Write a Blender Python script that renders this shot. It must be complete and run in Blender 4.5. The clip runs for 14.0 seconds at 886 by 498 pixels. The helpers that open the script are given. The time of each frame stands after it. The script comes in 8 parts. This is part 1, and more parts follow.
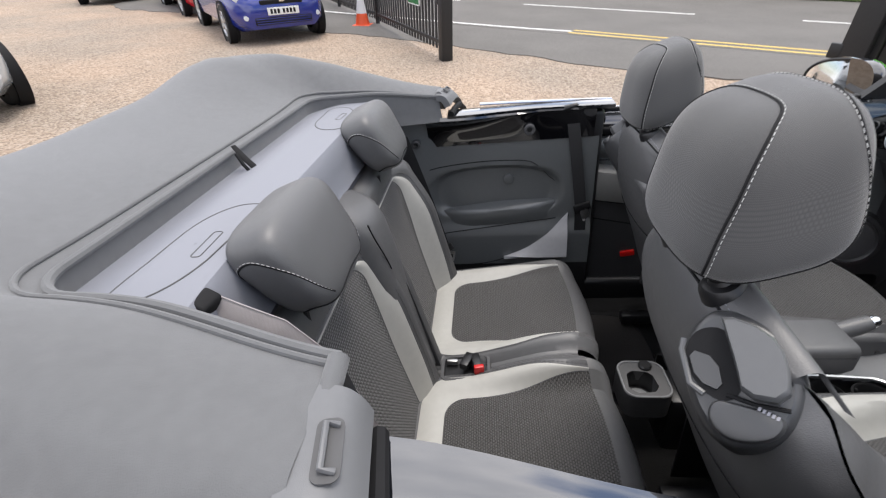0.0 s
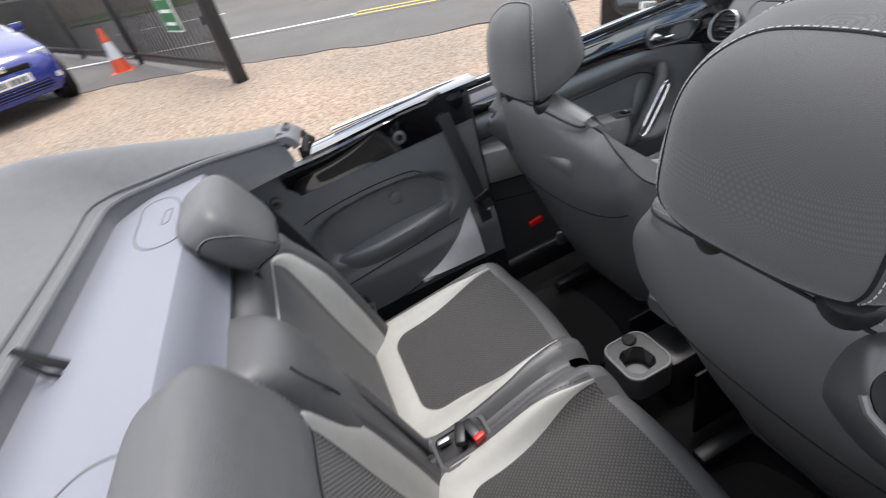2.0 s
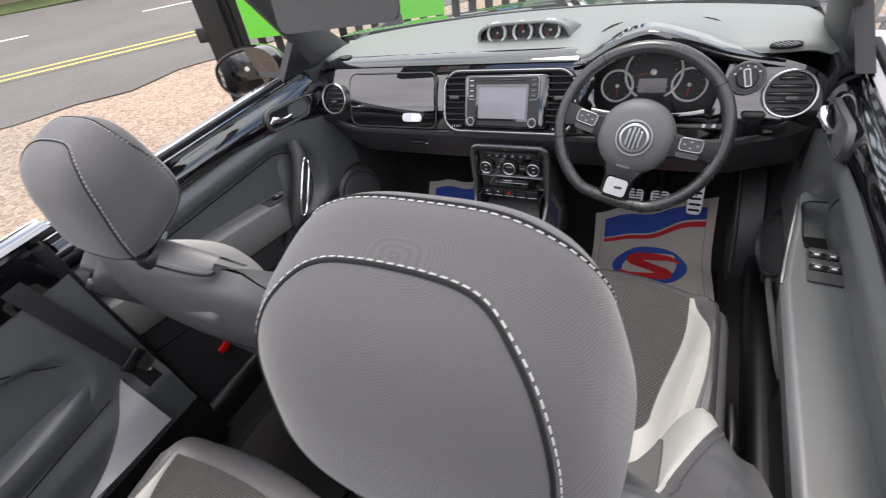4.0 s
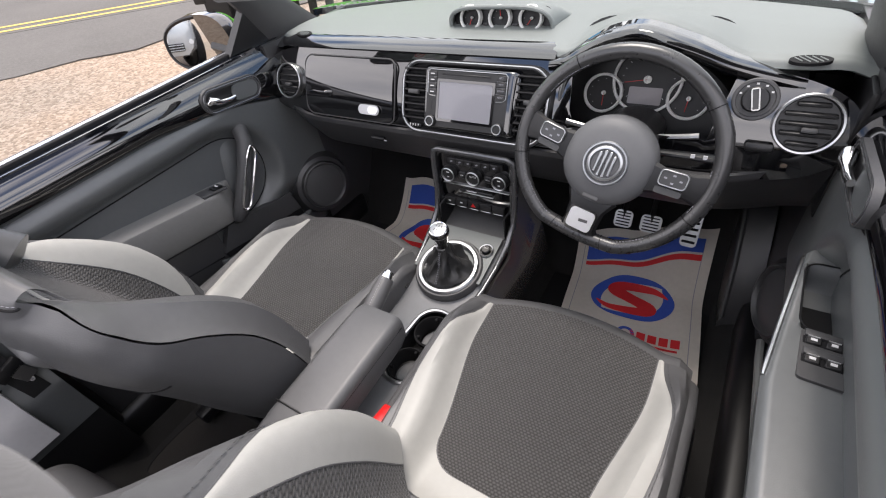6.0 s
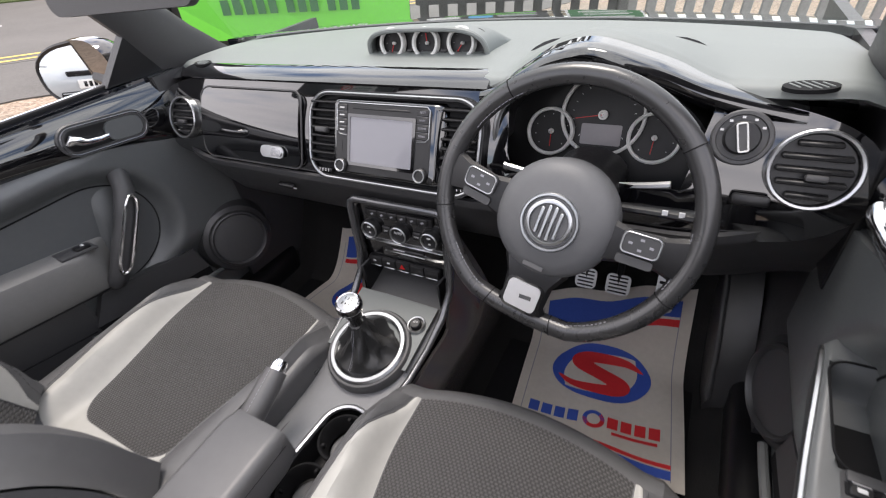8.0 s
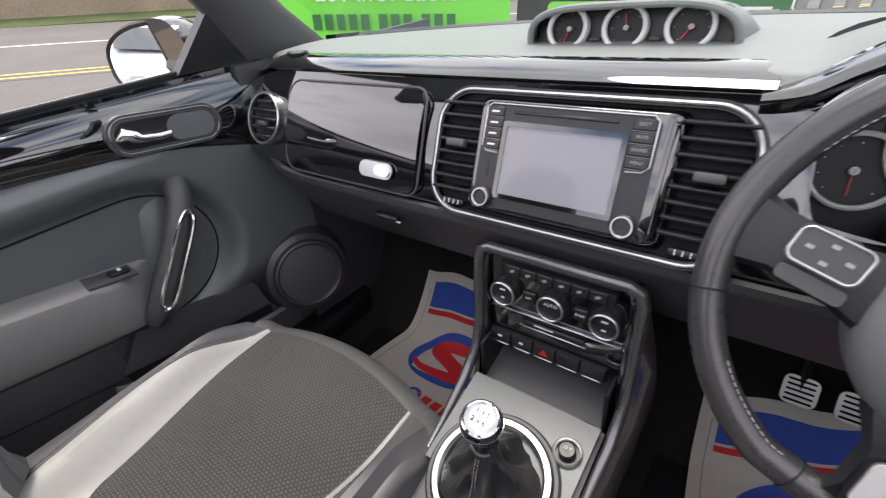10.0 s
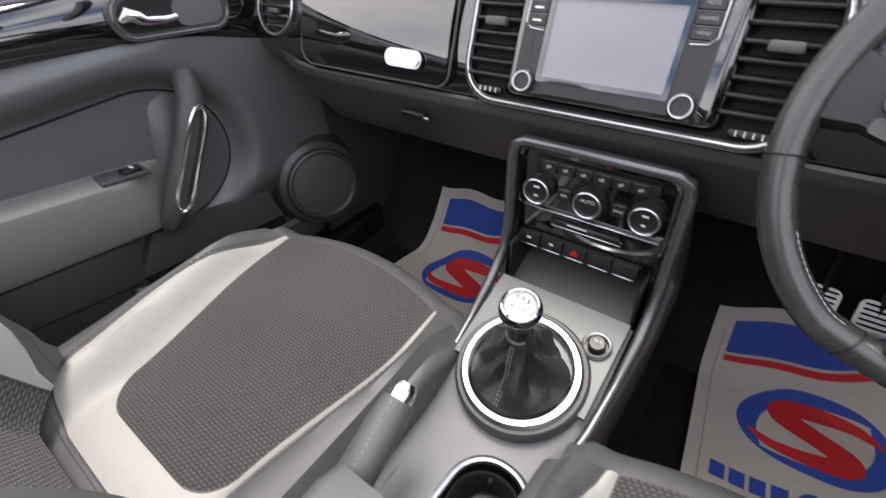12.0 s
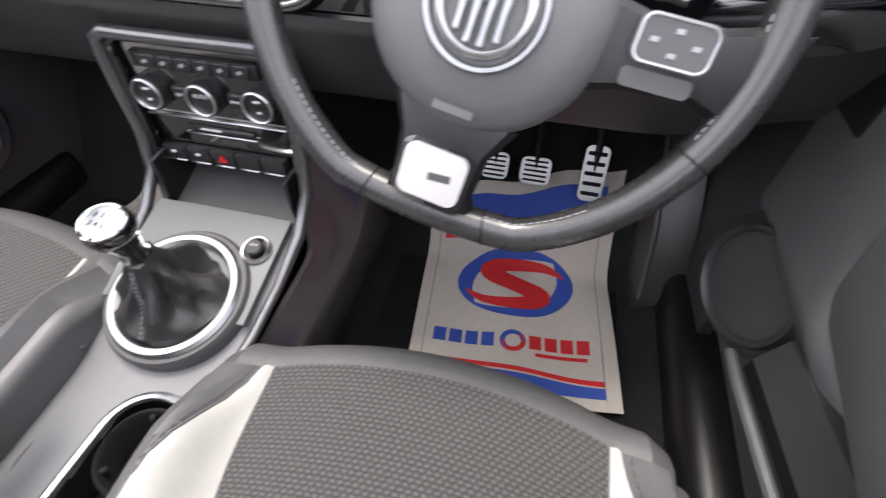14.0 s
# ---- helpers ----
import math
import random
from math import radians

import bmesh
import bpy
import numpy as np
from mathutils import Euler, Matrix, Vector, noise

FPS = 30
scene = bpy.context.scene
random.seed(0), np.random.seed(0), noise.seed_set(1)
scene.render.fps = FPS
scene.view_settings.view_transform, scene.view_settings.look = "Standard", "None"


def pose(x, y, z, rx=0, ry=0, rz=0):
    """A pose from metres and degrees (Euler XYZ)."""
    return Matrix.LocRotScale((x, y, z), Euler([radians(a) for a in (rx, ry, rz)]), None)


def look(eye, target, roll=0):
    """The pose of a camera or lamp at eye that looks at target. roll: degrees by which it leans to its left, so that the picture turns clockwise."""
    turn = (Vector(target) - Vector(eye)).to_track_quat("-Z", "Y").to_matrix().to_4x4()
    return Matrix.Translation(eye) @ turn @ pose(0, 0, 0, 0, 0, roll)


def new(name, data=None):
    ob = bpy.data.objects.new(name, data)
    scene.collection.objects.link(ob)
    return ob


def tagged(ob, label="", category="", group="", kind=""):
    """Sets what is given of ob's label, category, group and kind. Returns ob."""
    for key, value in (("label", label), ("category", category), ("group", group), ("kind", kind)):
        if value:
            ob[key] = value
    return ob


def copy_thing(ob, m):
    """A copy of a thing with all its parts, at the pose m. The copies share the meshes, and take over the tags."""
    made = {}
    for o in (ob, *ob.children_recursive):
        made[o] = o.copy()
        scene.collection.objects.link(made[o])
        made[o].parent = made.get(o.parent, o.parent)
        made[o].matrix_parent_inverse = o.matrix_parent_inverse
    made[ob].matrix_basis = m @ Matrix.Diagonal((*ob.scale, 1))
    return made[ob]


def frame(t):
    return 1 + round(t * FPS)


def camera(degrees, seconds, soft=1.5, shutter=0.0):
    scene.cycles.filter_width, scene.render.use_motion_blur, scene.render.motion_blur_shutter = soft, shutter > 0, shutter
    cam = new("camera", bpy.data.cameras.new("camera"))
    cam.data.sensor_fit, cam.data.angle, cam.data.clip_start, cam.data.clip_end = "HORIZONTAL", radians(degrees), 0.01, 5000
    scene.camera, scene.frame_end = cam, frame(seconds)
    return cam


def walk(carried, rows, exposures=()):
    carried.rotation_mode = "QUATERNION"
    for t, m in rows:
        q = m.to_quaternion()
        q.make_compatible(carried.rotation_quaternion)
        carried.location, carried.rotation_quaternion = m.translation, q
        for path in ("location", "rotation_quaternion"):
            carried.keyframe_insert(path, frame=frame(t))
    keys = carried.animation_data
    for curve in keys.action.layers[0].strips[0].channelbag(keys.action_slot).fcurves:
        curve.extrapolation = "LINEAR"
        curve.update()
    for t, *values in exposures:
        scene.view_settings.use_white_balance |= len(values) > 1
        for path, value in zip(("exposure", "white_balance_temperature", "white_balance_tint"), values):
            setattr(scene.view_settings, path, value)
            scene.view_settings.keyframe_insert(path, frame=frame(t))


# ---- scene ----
cam = camera(89.3, 14.0, 1.1, 0.4)
# The car stands leaning on the sloping yard: its own axes (x right, y ahead, z up) are turned into the level world.
CAR = Matrix(((0.9963, -0.04757, -0.07151, -0.2102), (0.04338, 0.99731, -0.05908, 0.2694), (0.07413, 0.05576, 0.99569, 0.0), (0, 0, 0, 1)))
PATH = [
    (0, (0.869, 0.432, 1.37), (-0.847, 0.24, 0.362), -4.4),
    (0.5, (0.808, 0.408, 1.36), (-0.859, 0.256, 0.265), -7.0),
    (1, (0.748, 0.394, 1.37), (-0.917, 0.299, 0.267), -11.3),
    (1.5, (0.689, 0.393, 1.374), (-0.973, 0.369, 0.261), -17.1),
    (2, (0.577, 0.348, 1.388), (-1.032, 0.682, 0.247), -18.6),
    (2.5, (0.487, 0.37, 1.421), (-0.952, 1.059, 0.215), -20.5),
    (3, (0.458, 0.464, 1.421), (-0.745, 1.435, 0.152), -18.9),
    (3.5, (0.462, 0.537, 1.42), (-0.546, 1.7, 0.143), -16.2),
    (4, (0.475, 0.595, 1.41), (-0.409, 1.844, 0.123), -14.6),
    (4.2, (0.478, 0.611, 1.406), (-0.368, 1.879, 0.111), -14.1),
    (6.3, (0.541, 0.891, 1.321), (-0.397, 2.043, -0.018), -11.7),
    (6.5, (0.541, 0.91, 1.307), (-0.392, 2.099, -0.003), -10.5),
    (7, (0.535, 0.963, 1.273), (-0.363, 2.198, -0.018), -10.3),
    (7.2, (0.535, 0.981, 1.273), (-0.337, 2.235, -0.018), -10.8),
    (9.3, (0.342, 1.255, 1.109), (-0.596, 2.664, 0.044), -7.7),
    (9.5, (0.295, 1.256, 1.113), (-0.703, 2.629, 0.056), -8.0),
    (10, (0.21, 1.248, 1.095), (-0.878, 2.534, 0.017), -7.4),
    (10.5, (0.168, 1.239, 1.078), (-0.946, 2.479, -0.028), -7.5),
    (11, (0.154, 1.222, 1.075), (-0.978, 2.399, -0.079), -7.6),
    (11.5, (0.152, 1.2, 1.063), (-0.95, 2.344, -0.152), -7.4),
    (12, (0.175, 1.198, 1.039), (-0.819, 2.35, -0.26), -6.8),
    (12.5, (0.222, 1.21, 1.007), (-0.621, 2.378, -0.382), -6.4),
    (13, (0.271, 1.221, 0.988), (-0.392, 2.403, -0.483), -5.3),
    (13.5, (0.325, 1.241, 0.971), (-0.131, 2.459, -0.548), -2.2),
    (14, (0.413, 1.292, 0.97), (0.1, 2.542, -0.559), -0.5),
]
walk(cam, [(t, CAR @ look(eye, target, roll)) for t, eye, target, roll in PATH],
     [(0, 0.82, 6550, 11), (1.5, 0.88, 6480, 11), (2.5, 1.02, 6420, 10), (3.2, 1.08, 6450, 11), (4, 1.06, 6680, 14), (9.5, 1.15, 6750, 15), (11, 1.26, 6750, 15), (12, 1.34, 6750, 15), (13, 1.56, 6750, 15), (14, 1.92, 6750, 15)])

# ---- light ----
world = bpy.data.worlds.new("sky")
scene.world = world
world.use_nodes = True
wn, wl = world.node_tree.nodes, world.node_tree.links
wn.clear()
w_out, w_bg = wn.new("ShaderNodeOutputWorld"), wn.new("ShaderNodeBackground")
w_sky = wn.new("ShaderNodeTexSky")
w_sky.sky_type, w_sky.sun_disc = "NISHITA", False
w_sky.sun_elevation, w_sky.sun_rotation = radians(77.4), radians(298)
w_tc, w_map = wn.new("ShaderNodeTexCoord"), wn.new("ShaderNodeMapping")
w_map.inputs["Scale"].default_value = (1.0, 1.0, 2.2)
w_noise = wn.new("ShaderNodeTexNoise")
w_noise.inputs["Scale"].default_value, w_noise.inputs["Detail"].default_value = 2.3, 6.0
w_ramp = wn.new("ShaderNodeValToRGB")
w_ramp.color_ramp.elements[0].position, w_ramp.color_ramp.elements[1].position = 0.36, 0.52
w_cloud = wn.new("ShaderNodeValToRGB")
w_cloud.color_ramp.elements[0].position, w_cloud.color_ramp.elements[1].position = 0.35, 0.75
w_cloud.color_ramp.elements[0].color, w_cloud.color_ramp.elements[1].color = (10.5, 10.4, 10.6, 1), (6.0, 6.2, 6.8, 1)
w_mix = wn.new("ShaderNodeMix")
w_mix.data_type = "RGBA"
wl.new(w_tc.outputs["Generated"], w_map.inputs["Vector"])
wl.new(w_map.outputs["Vector"], w_noise.inputs["Vector"])
wl.new(w_noise.outputs["Fac"], w_ramp.inputs["Fac"])
wl.new(w_noise.outputs["Fac"], w_cloud.inputs["Fac"])
wl.new(w_ramp.outputs["Color"], w_mix.inputs["Factor"])
wl.new(w_sky.outputs["Color"], w_mix.inputs["A"])
wl.new(w_cloud.outputs["Color"], w_mix.inputs["B"])
wl.new(w_mix.outputs["Result"], w_bg.inputs["Color"])
w_bg.inputs["Strength"].default_value = 0.135
wl.new(w_bg.outputs["Background"], w_out.inputs["Surface"])

sun_data = bpy.data.lights.new("sun", "SUN")
sun_data.energy, sun_data.angle, sun_data.color = 1.5, radians(22), (1.0, 0.95, 0.88)
sun = new("sun", sun_data)
sun.matrix_world = look((-1.3, 0.7, 6.6), (0, 0, 0))
scene.view_settings.exposure = 0.75

# ---- materials ----
def material(name, color, rough=0.6, metal=0.0, spread=0.0, scale=30.0, bump=0.0, bump_scale=400.0, coat=0.0, wear=0.0, spec=0.5,
             sheen=0.0, coat_ior=1.5, weave=None, fine=0.0, per_object=0.0, strength=0.5):
    """A surface with colour variation at two scales (spread), relief, worn roughness and, for cloth, a woven relief on the uv map."""
    m = bpy.data.materials.new(name)
    m.use_nodes = True
    n, l = m.node_tree.nodes, m.node_tree.links
    b = n["Principled BSDF"]
    b.inputs["Roughness"].default_value, b.inputs["Metallic"].default_value = rough, metal
    b.inputs["Specular IOR Level"].default_value = spec
    b.inputs["Coat Weight"].default_value, b.inputs["Coat Roughness"].default_value = coat, 0.03
    b.inputs["Sheen Weight"].default_value = sheen
    b.inputs["Coat IOR"].default_value = coat_ior
    col = (*color, 1)
    b.inputs["Base Color"].default_value = col
    tc = n.new("ShaderNodeTexCoord")
    height = None
    if spread or wear:
        big = n.new("ShaderNodeTexNoise")
        big.inputs["Scale"].default_value, big.inputs["Detail"].default_value = scale / 6, 4
        small = n.new("ShaderNodeTexNoise")
        small.inputs["Scale"].default_value, small.inputs["Detail"].default_value = scale * 6, 3
        add = n.new("ShaderNodeMath")
        add.operation = "ADD"
        for t in (big, small):
            l.new(tc.outputs["Object"], t.inputs["Vector"])
        l.new(big.outputs["Fac"], add.inputs[0])
        l.new(small.outputs["Fac"], add.inputs[1])
        if spread:
            mix = n.new("ShaderNodeMapRange")
            mix.inputs["From Min"].default_value, mix.inputs["From Max"].default_value = 0.6, 1.4
            mix.inputs["To Min"].default_value, mix.inputs["To Max"].default_value = 1 - spread, 1 + spread
            l.new(add.outputs["Value"], mix.inputs["Value"])
            hsv = n.new("ShaderNodeHueSaturation")
            hsv.inputs["Color"].default_value = col
            value = mix.outputs["Result"]
            if per_object:
                info, mr, mul = n.new("ShaderNodeObjectInfo"), n.new("ShaderNodeMapRange"), n.new("ShaderNodeMath")
                mr.inputs["To Min"].default_value, mr.inputs["To Max"].default_value = 1 - per_object, 1 + per_object
                mul.operation = "MULTIPLY"
                l.new(info.outputs["Random"], mr.inputs["Value"])
                l.new(mr.outputs["Result"], mul.inputs[0])
                l.new(value, mul.inputs[1])
                value = mul.outputs["Value"]
            l.new(value, hsv.inputs["Value"])
            l.new(hsv.outputs["Color"], b.inputs["Base Color"])
        if wear:
            wr = n.new("ShaderNodeMapRange")
            wr.inputs["From Min"].default_value, wr.inputs["From Max"].default_value = 0.6, 1.4
            wr.inputs["To Min"].default_value, wr.inputs["To Max"].default_value = max(rough - wear, 0.02), rough + wear
            l.new(add.outputs["Value"], wr.inputs["Value"])
            l.new(wr.outputs["Result"], b.inputs["Roughness"])
    if bump:
        t = n.new("ShaderNodeTexNoise")
        t.inputs["Scale"].default_value, t.inputs["Detail"].default_value = bump_scale, 3
        l.new(tc.outputs["Object"], t.inputs["Vector"])
        height = t.outputs["Fac"]
    if weave:
        pitch_u, pitch_v, tone = weave
        sep = n.new("ShaderNodeSeparateXYZ")
        l.new(tc.outputs["UV"], sep.inputs["Vector"])

        def op(kind, a, c=None):
            k = n.new("ShaderNodeMath")
            k.operation = kind
            for i, v in enumerate((a, c)):
                if isinstance(v, (int, float)):
                    k.inputs[i].default_value = v
                elif v is not None:
                    l.new(v, k.inputs[i])
            return k.outputs["Value"]

        v = op("MULTIPLY", sep.outputs["Y"], 6.2832 / pitch_v)
        row = op("FLOOR", op("MULTIPLY", sep.outputs["Y"], 1 / pitch_v))
        u = op("ADD", op("MULTIPLY", sep.outputs["X"], 6.2832 / pitch_u), op("MULTIPLY", row, 3.1416))
        dots = op("MULTIPLY", op("ABSOLUTE", op("SINE", op("MULTIPLY", u, 0.5))), op("ABSOLUTE", op("SINE", op("MULTIPLY", v, 0.5))))
        height = dots
        mixc = n.new("ShaderNodeMix")
        mixc.data_type = "RGBA"
        mixc.inputs["A"].default_value = (*(c * tone for c in color), 1)
        mixc.inputs["B"].default_value = col
        l.new(dots, mixc.inputs["Factor"])
        l.new(mixc.outputs["Result"], b.inputs["Base Color"])
    if height is not None:
        bp = n.new("ShaderNodeBump")
        bp.inputs["Strength"].default_value, bp.inputs["Distance"].default_value = strength, bump or 0.002
        l.new(height, bp.inputs["Height"])
        l.new(bp.outputs["Normal"], b.inputs["Normal"])
    return m


M_HOOD = material("soft_top_cloth", (0.118, 0.12, 0.123), 0.9, spread=0.1, scale=9, bump=0.0008, bump_scale=900, sheen=0.2)
M_LEATHER = material("dark_leatherette", (0.086, 0.086, 0.088), 0.44, spread=0.1, scale=12, bump=0.0006, bump_scale=700, wear=0.07, spec=0.6)
M_KNIT = material("knit_cloth", (0.07, 0.07, 0.071), 0.8, sheen=0.25, weave=(0.0024, 0.0019, 0.66), bump=0.0005, strength=0.3)
M_INSERT = material("waffle_cloth", (0.088, 0.085, 0.083), 0.8, sheen=0.15, weave=(0.0078, 0.0052, 0.3), bump=0.002, strength=0.9)
M_WHITE = material("pale_leatherette", (0.385, 0.38, 0.355), 0.5, spread=0.06, scale=10, bump=0.0005, bump_scale=700, wear=0.08)
M_THREAD = material("pale_thread", (0.46, 0.46, 0.45), 0.8)
M_SHELF = material("grey_shelf_plastic", (0.2, 0.207, 0.235), 0.55, spread=0.05, scale=20, bump=0.0004, bump_scale=1500, wear=0.06)
M_ENDCAP = material("grey_end_cap", (0.13, 0.133, 0.138), 0.5, spread=0.05, scale=20, bump=0.0003, bump_scale=1300)
M_DOOR = material("door_plastic", (0.105, 0.112, 0.114), 0.33, spread=0.06, scale=14, bump=0.0005, bump_scale=1300, wear=0.05, spec=0.9)
M_DOORHI = material("door_armrest_leatherette", (0.2, 0.197, 0.19), 0.58, spread=0.06, scale=14, bump=0.0005, bump_scale=900, wear=0.05)
# base colour raised to stand in for the sheen on the kick trim
M_TRIMSHEEN = material("trim_plastic_painted_sheen", (0.42, 0.42, 0.43), 0.6, spread=0.05, scale=14, bump=0.0004, bump_scale=1300)
M_DASH = material("dash_top_plastic", (0.2, 0.218, 0.212), 0.55, spread=0.05, scale=12, bump=0.0006, bump_scale=1100, wear=0.05)
M_BLACK = material("black_plastic", (0.009, 0.009, 0.01), 0.36, spread=0.1, scale=20, bump=0.0003, bump_scale=1200, wear=0.08)
M_DARK = material("dark_grey_plastic", (0.062, 0.062, 0.064), 0.48, spread=0.08, scale=20, bump=0.0003, bump_scale=1200, wear=0.06)
M_LOWDASH = material("lower_dash_plastic", (0.042, 0.042, 0.044), 0.4, spread=0.08, scale=20, bump=0.0004, bump_scale=1200, wear=0.06, spec=0.7)
M_SATINWHITE = material("satin_white_metal", (0.72, 0.72, 0.73), 0.35, 0.6, spread=0.03, scale=20)
M_GLOSS = material("piano_black", (0.004, 0.004, 0.005), 0.06, spread=0.1, scale=8, coat=1.0, wear=0.02, spec=0.5, coat_ior=1.85)
M_PAINT = material("black_paint", (0.004, 0.005, 0.008), 0.08, spread=0.1, scale=5, coat=1.0, spec=1.0, coat_ior=2.1)
M_CHROME = material("chrome", (0.86, 0.86, 0.87), 0.13, 1.0, spread=0.03, scale=20, wear=0.05)
M_SATIN = material("satin_silver", (0.52, 0.53, 0.54), 0.32, 1.0, spread=0.04, scale=20, wear=0.06)
M_KEY = material("soft_black_plastic", (0.017, 0.017, 0.018), 0.4, spread=0.08, scale=20, bump=0.0002, bump_scale=1300)
M_LEVER = material("satin_lever_plastic", (0.042, 0.043, 0.045), 0.33, spread=0.06, scale=20, bump=0.0002, bump_scale=1200, wear=0.05, spec=0.7)
M_PADDLE = material("satin_paddle_plastic", (0.085, 0.087, 0.09), 0.36, spread=0.06, scale=20, bump=0.0002, bump_scale=1200, wear=0.05, spec=0.7)
M_FRAME = material("dark_satin_metal", (0.16, 0.162, 0.168), 0.24, 0.75, spread=0.05, scale=20, wear=0.06)
M_PLATE = material("brushed_grey_console", (0.12, 0.13, 0.13), 0.5, 0.35, spread=0.06, scale=25, wear=0.06)
M_CONSOLE = material("console_plastic", (0.155, 0.158, 0.163), 0.45, spread=0.05, scale=20, bump=0.0003, bump_scale=1300)
M_FLANK = material("grey_brown_console_flank", (0.09, 0.083, 0.08), 0.26, spread=0.06, scale=20, bump=0.0002, bump_scale=1200, coat=0.5)
M_CARPET = material("black_carpet", (0.013, 0.0127, 0.0127), 0.95, spread=0.35, scale=60, bump=0.004, bump_scale=500, strength=1)
M_MAT = material("brown_black_carpet", (0.02, 0.018, 0.0175), 0.95, spread=0.3, scale=60, bump=0.004, bump_scale=450, strength=1)
M_RED = material("red_plastic", (0.55, 0.012, 0.012), 0.35)
M_REDLAMP = material("red_reflector", (0.75, 0.012, 0.01), 0.15, coat=0.6)
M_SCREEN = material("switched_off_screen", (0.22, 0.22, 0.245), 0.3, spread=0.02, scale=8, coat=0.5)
M_CAP = material("knob_cap_metal", (0.4, 0.41, 0.42), 0.32, 1.0, spread=0.04, scale=20)
M_MIRROR = material("mirror_glass", (0.9, 0.92, 0.93), 0.015, 1.0)
M_BELT = material("grey_belt_webbing", (0.42, 0.385, 0.38), 0.75, weave=(0.003, 0.0015, 0.7), bump=0.0003)
M_BELTBLACK = material("black_belt_webbing", (0.016, 0.016, 0.017), 0.7, spread=0.1)
M_STEEL = material("bare_steel", (0.45, 0.45, 0.45), 0.35, 1.0, spread=0.05)
M_PAPER = material("paper_mat", (0.6, 0.555, 0.49), 0.85, spread=0.06, scale=14, bump=0.0015, bump_scale=40)
M_PRINTBLUE = material("blue_print", (0.035, 0.09, 0.42), 0.75, spread=0.08, scale=30)
M_PRINTRED = material("red_print", (0.68, 0.025, 0.03), 0.75, spread=0.08, scale=30)
M_GREYPRINT = material("grey_print", (0.3, 0.3, 0.33), 0.8)
M_LETTER = material("white_print", (0.7, 0.7, 0.7), 0.6)
M_GRIP = material("worn_grey_leather", (0.085, 0.085, 0.086), 0.4, spread=0.1, scale=20, bump=0.0006, bump_scale=700, wear=0.08, spec=0.7)
M_BOOT = material("gaiter_leather", (0.025, 0.025, 0.025), 0.45, spread=0.1, scale=20, bump=0.0008, bump_scale=300, wear=0.08)
M_RIM = material("wheel_leather", (0.03, 0.03, 0.031), 0.28, spread=0.05, scale=12, bump=0.00006, bump_scale=1400, wear=0.02, spec=0.8)
M_AIRBAG = material("airbag_cover", (0.105, 0.107, 0.111), 0.5, spread=0.05, scale=20, bump=0.0005, bump_scale=900)
M_DIAL = material("dial_face", (0.012, 0.012, 0.013), 0.5, spread=0.1)
M_LCD = material("grey_display", (0.24, 0.22, 0.23), 0.4, spread=0.03, coat=0.3)
M_LABEL = material("white_label", (0.75, 0.75, 0.73), 0.6, spread=0.03)
M_SEAL = material("rubber_seal", (0.01, 0.01, 0.011), 0.7, spread=0.1, spec=0.2)


def glass(name, tint=(0.9, 0.95, 0.93), rough=0.0):
    m = bpy.data.materials.new(name)
    m.use_nodes = True
    n, l = m.node_tree.nodes, m.node_tree.links
    n.clear()
    out, mix = n.new("ShaderNodeOutputMaterial"), n.new("ShaderNodeMixShader")
    clear, gloss, fres = n.new("ShaderNodeBsdfTransparent"), n.new("ShaderNodeBsdfGlossy"), n.new("ShaderNodeFresnel")
    clear.inputs["Color"].default_value = (*tint, 1)
    gloss.inputs["Roughness"].default_value = 0.01
    fres.inputs["IOR"].default_value = 1.45
    l.new(fres.outputs["Fac"], mix.inputs["Fac"])
    l.new(clear.outputs["BSDF"], mix.inputs[1])
    l.new(gloss.outputs["BSDF"], mix.inputs[2])
    l.new(mix.outputs["Shader"], out.inputs["Surface"])
    return m


M_GLASS = glass("clear_glass")
M_CARGLASS = material("dark_car_glass", (0.02, 0.025, 0.028), 0.05, coat=1.0, spread=0.1, scale=4)

# ---- mesh helpers ----
def thing(name, label="", category="", group="", kind="", at=None):
    ob = new(name)
    ob.empty_display_size = 0.05
    ob.matrix_basis = CAR if at is None else at
    return tagged(ob, label, category, group, kind)


def part(name, bm, mat, parent=None, label="", clean=True, angle=38):
    if clean:
        bmesh.ops.remove_doubles(bm, verts=bm.verts, dist=1e-5)
        bmesh.ops.recalc_face_normals(bm, faces=bm.faces)
    lim = radians(angle)
    for e in bm.edges:
        if len(e.link_faces) == 2 and e.calc_face_angle(3.2) > lim:
            e.smooth = False
    for f in bm.faces:
        f.smooth = True
    me = bpy.data.meshes.new(name)
    bm.to_mesh(me)
    bm.free()
    me.materials.append(mat)
    ob = new(name, me)
    ob.parent = parent
    return tagged(ob, label)


def shell(name, bm, mat, thick, parent=None, label=""):
    """A sheet with thickness."""
    bmesh.ops.remove_doubles(bm, verts=bm.verts, dist=1e-5)
    bmesh.ops.recalc_face_normals(bm, faces=bm.faces)
    bm.normal_update()
    for v, d in [(v, v.normal.copy()) for v in bm.verts]:
        v.co += d * (thick / 2)
    bmesh.ops.solidify(bm, geom=bm.faces[:], thickness=thick)
    return part(name, bm, mat, parent, label)


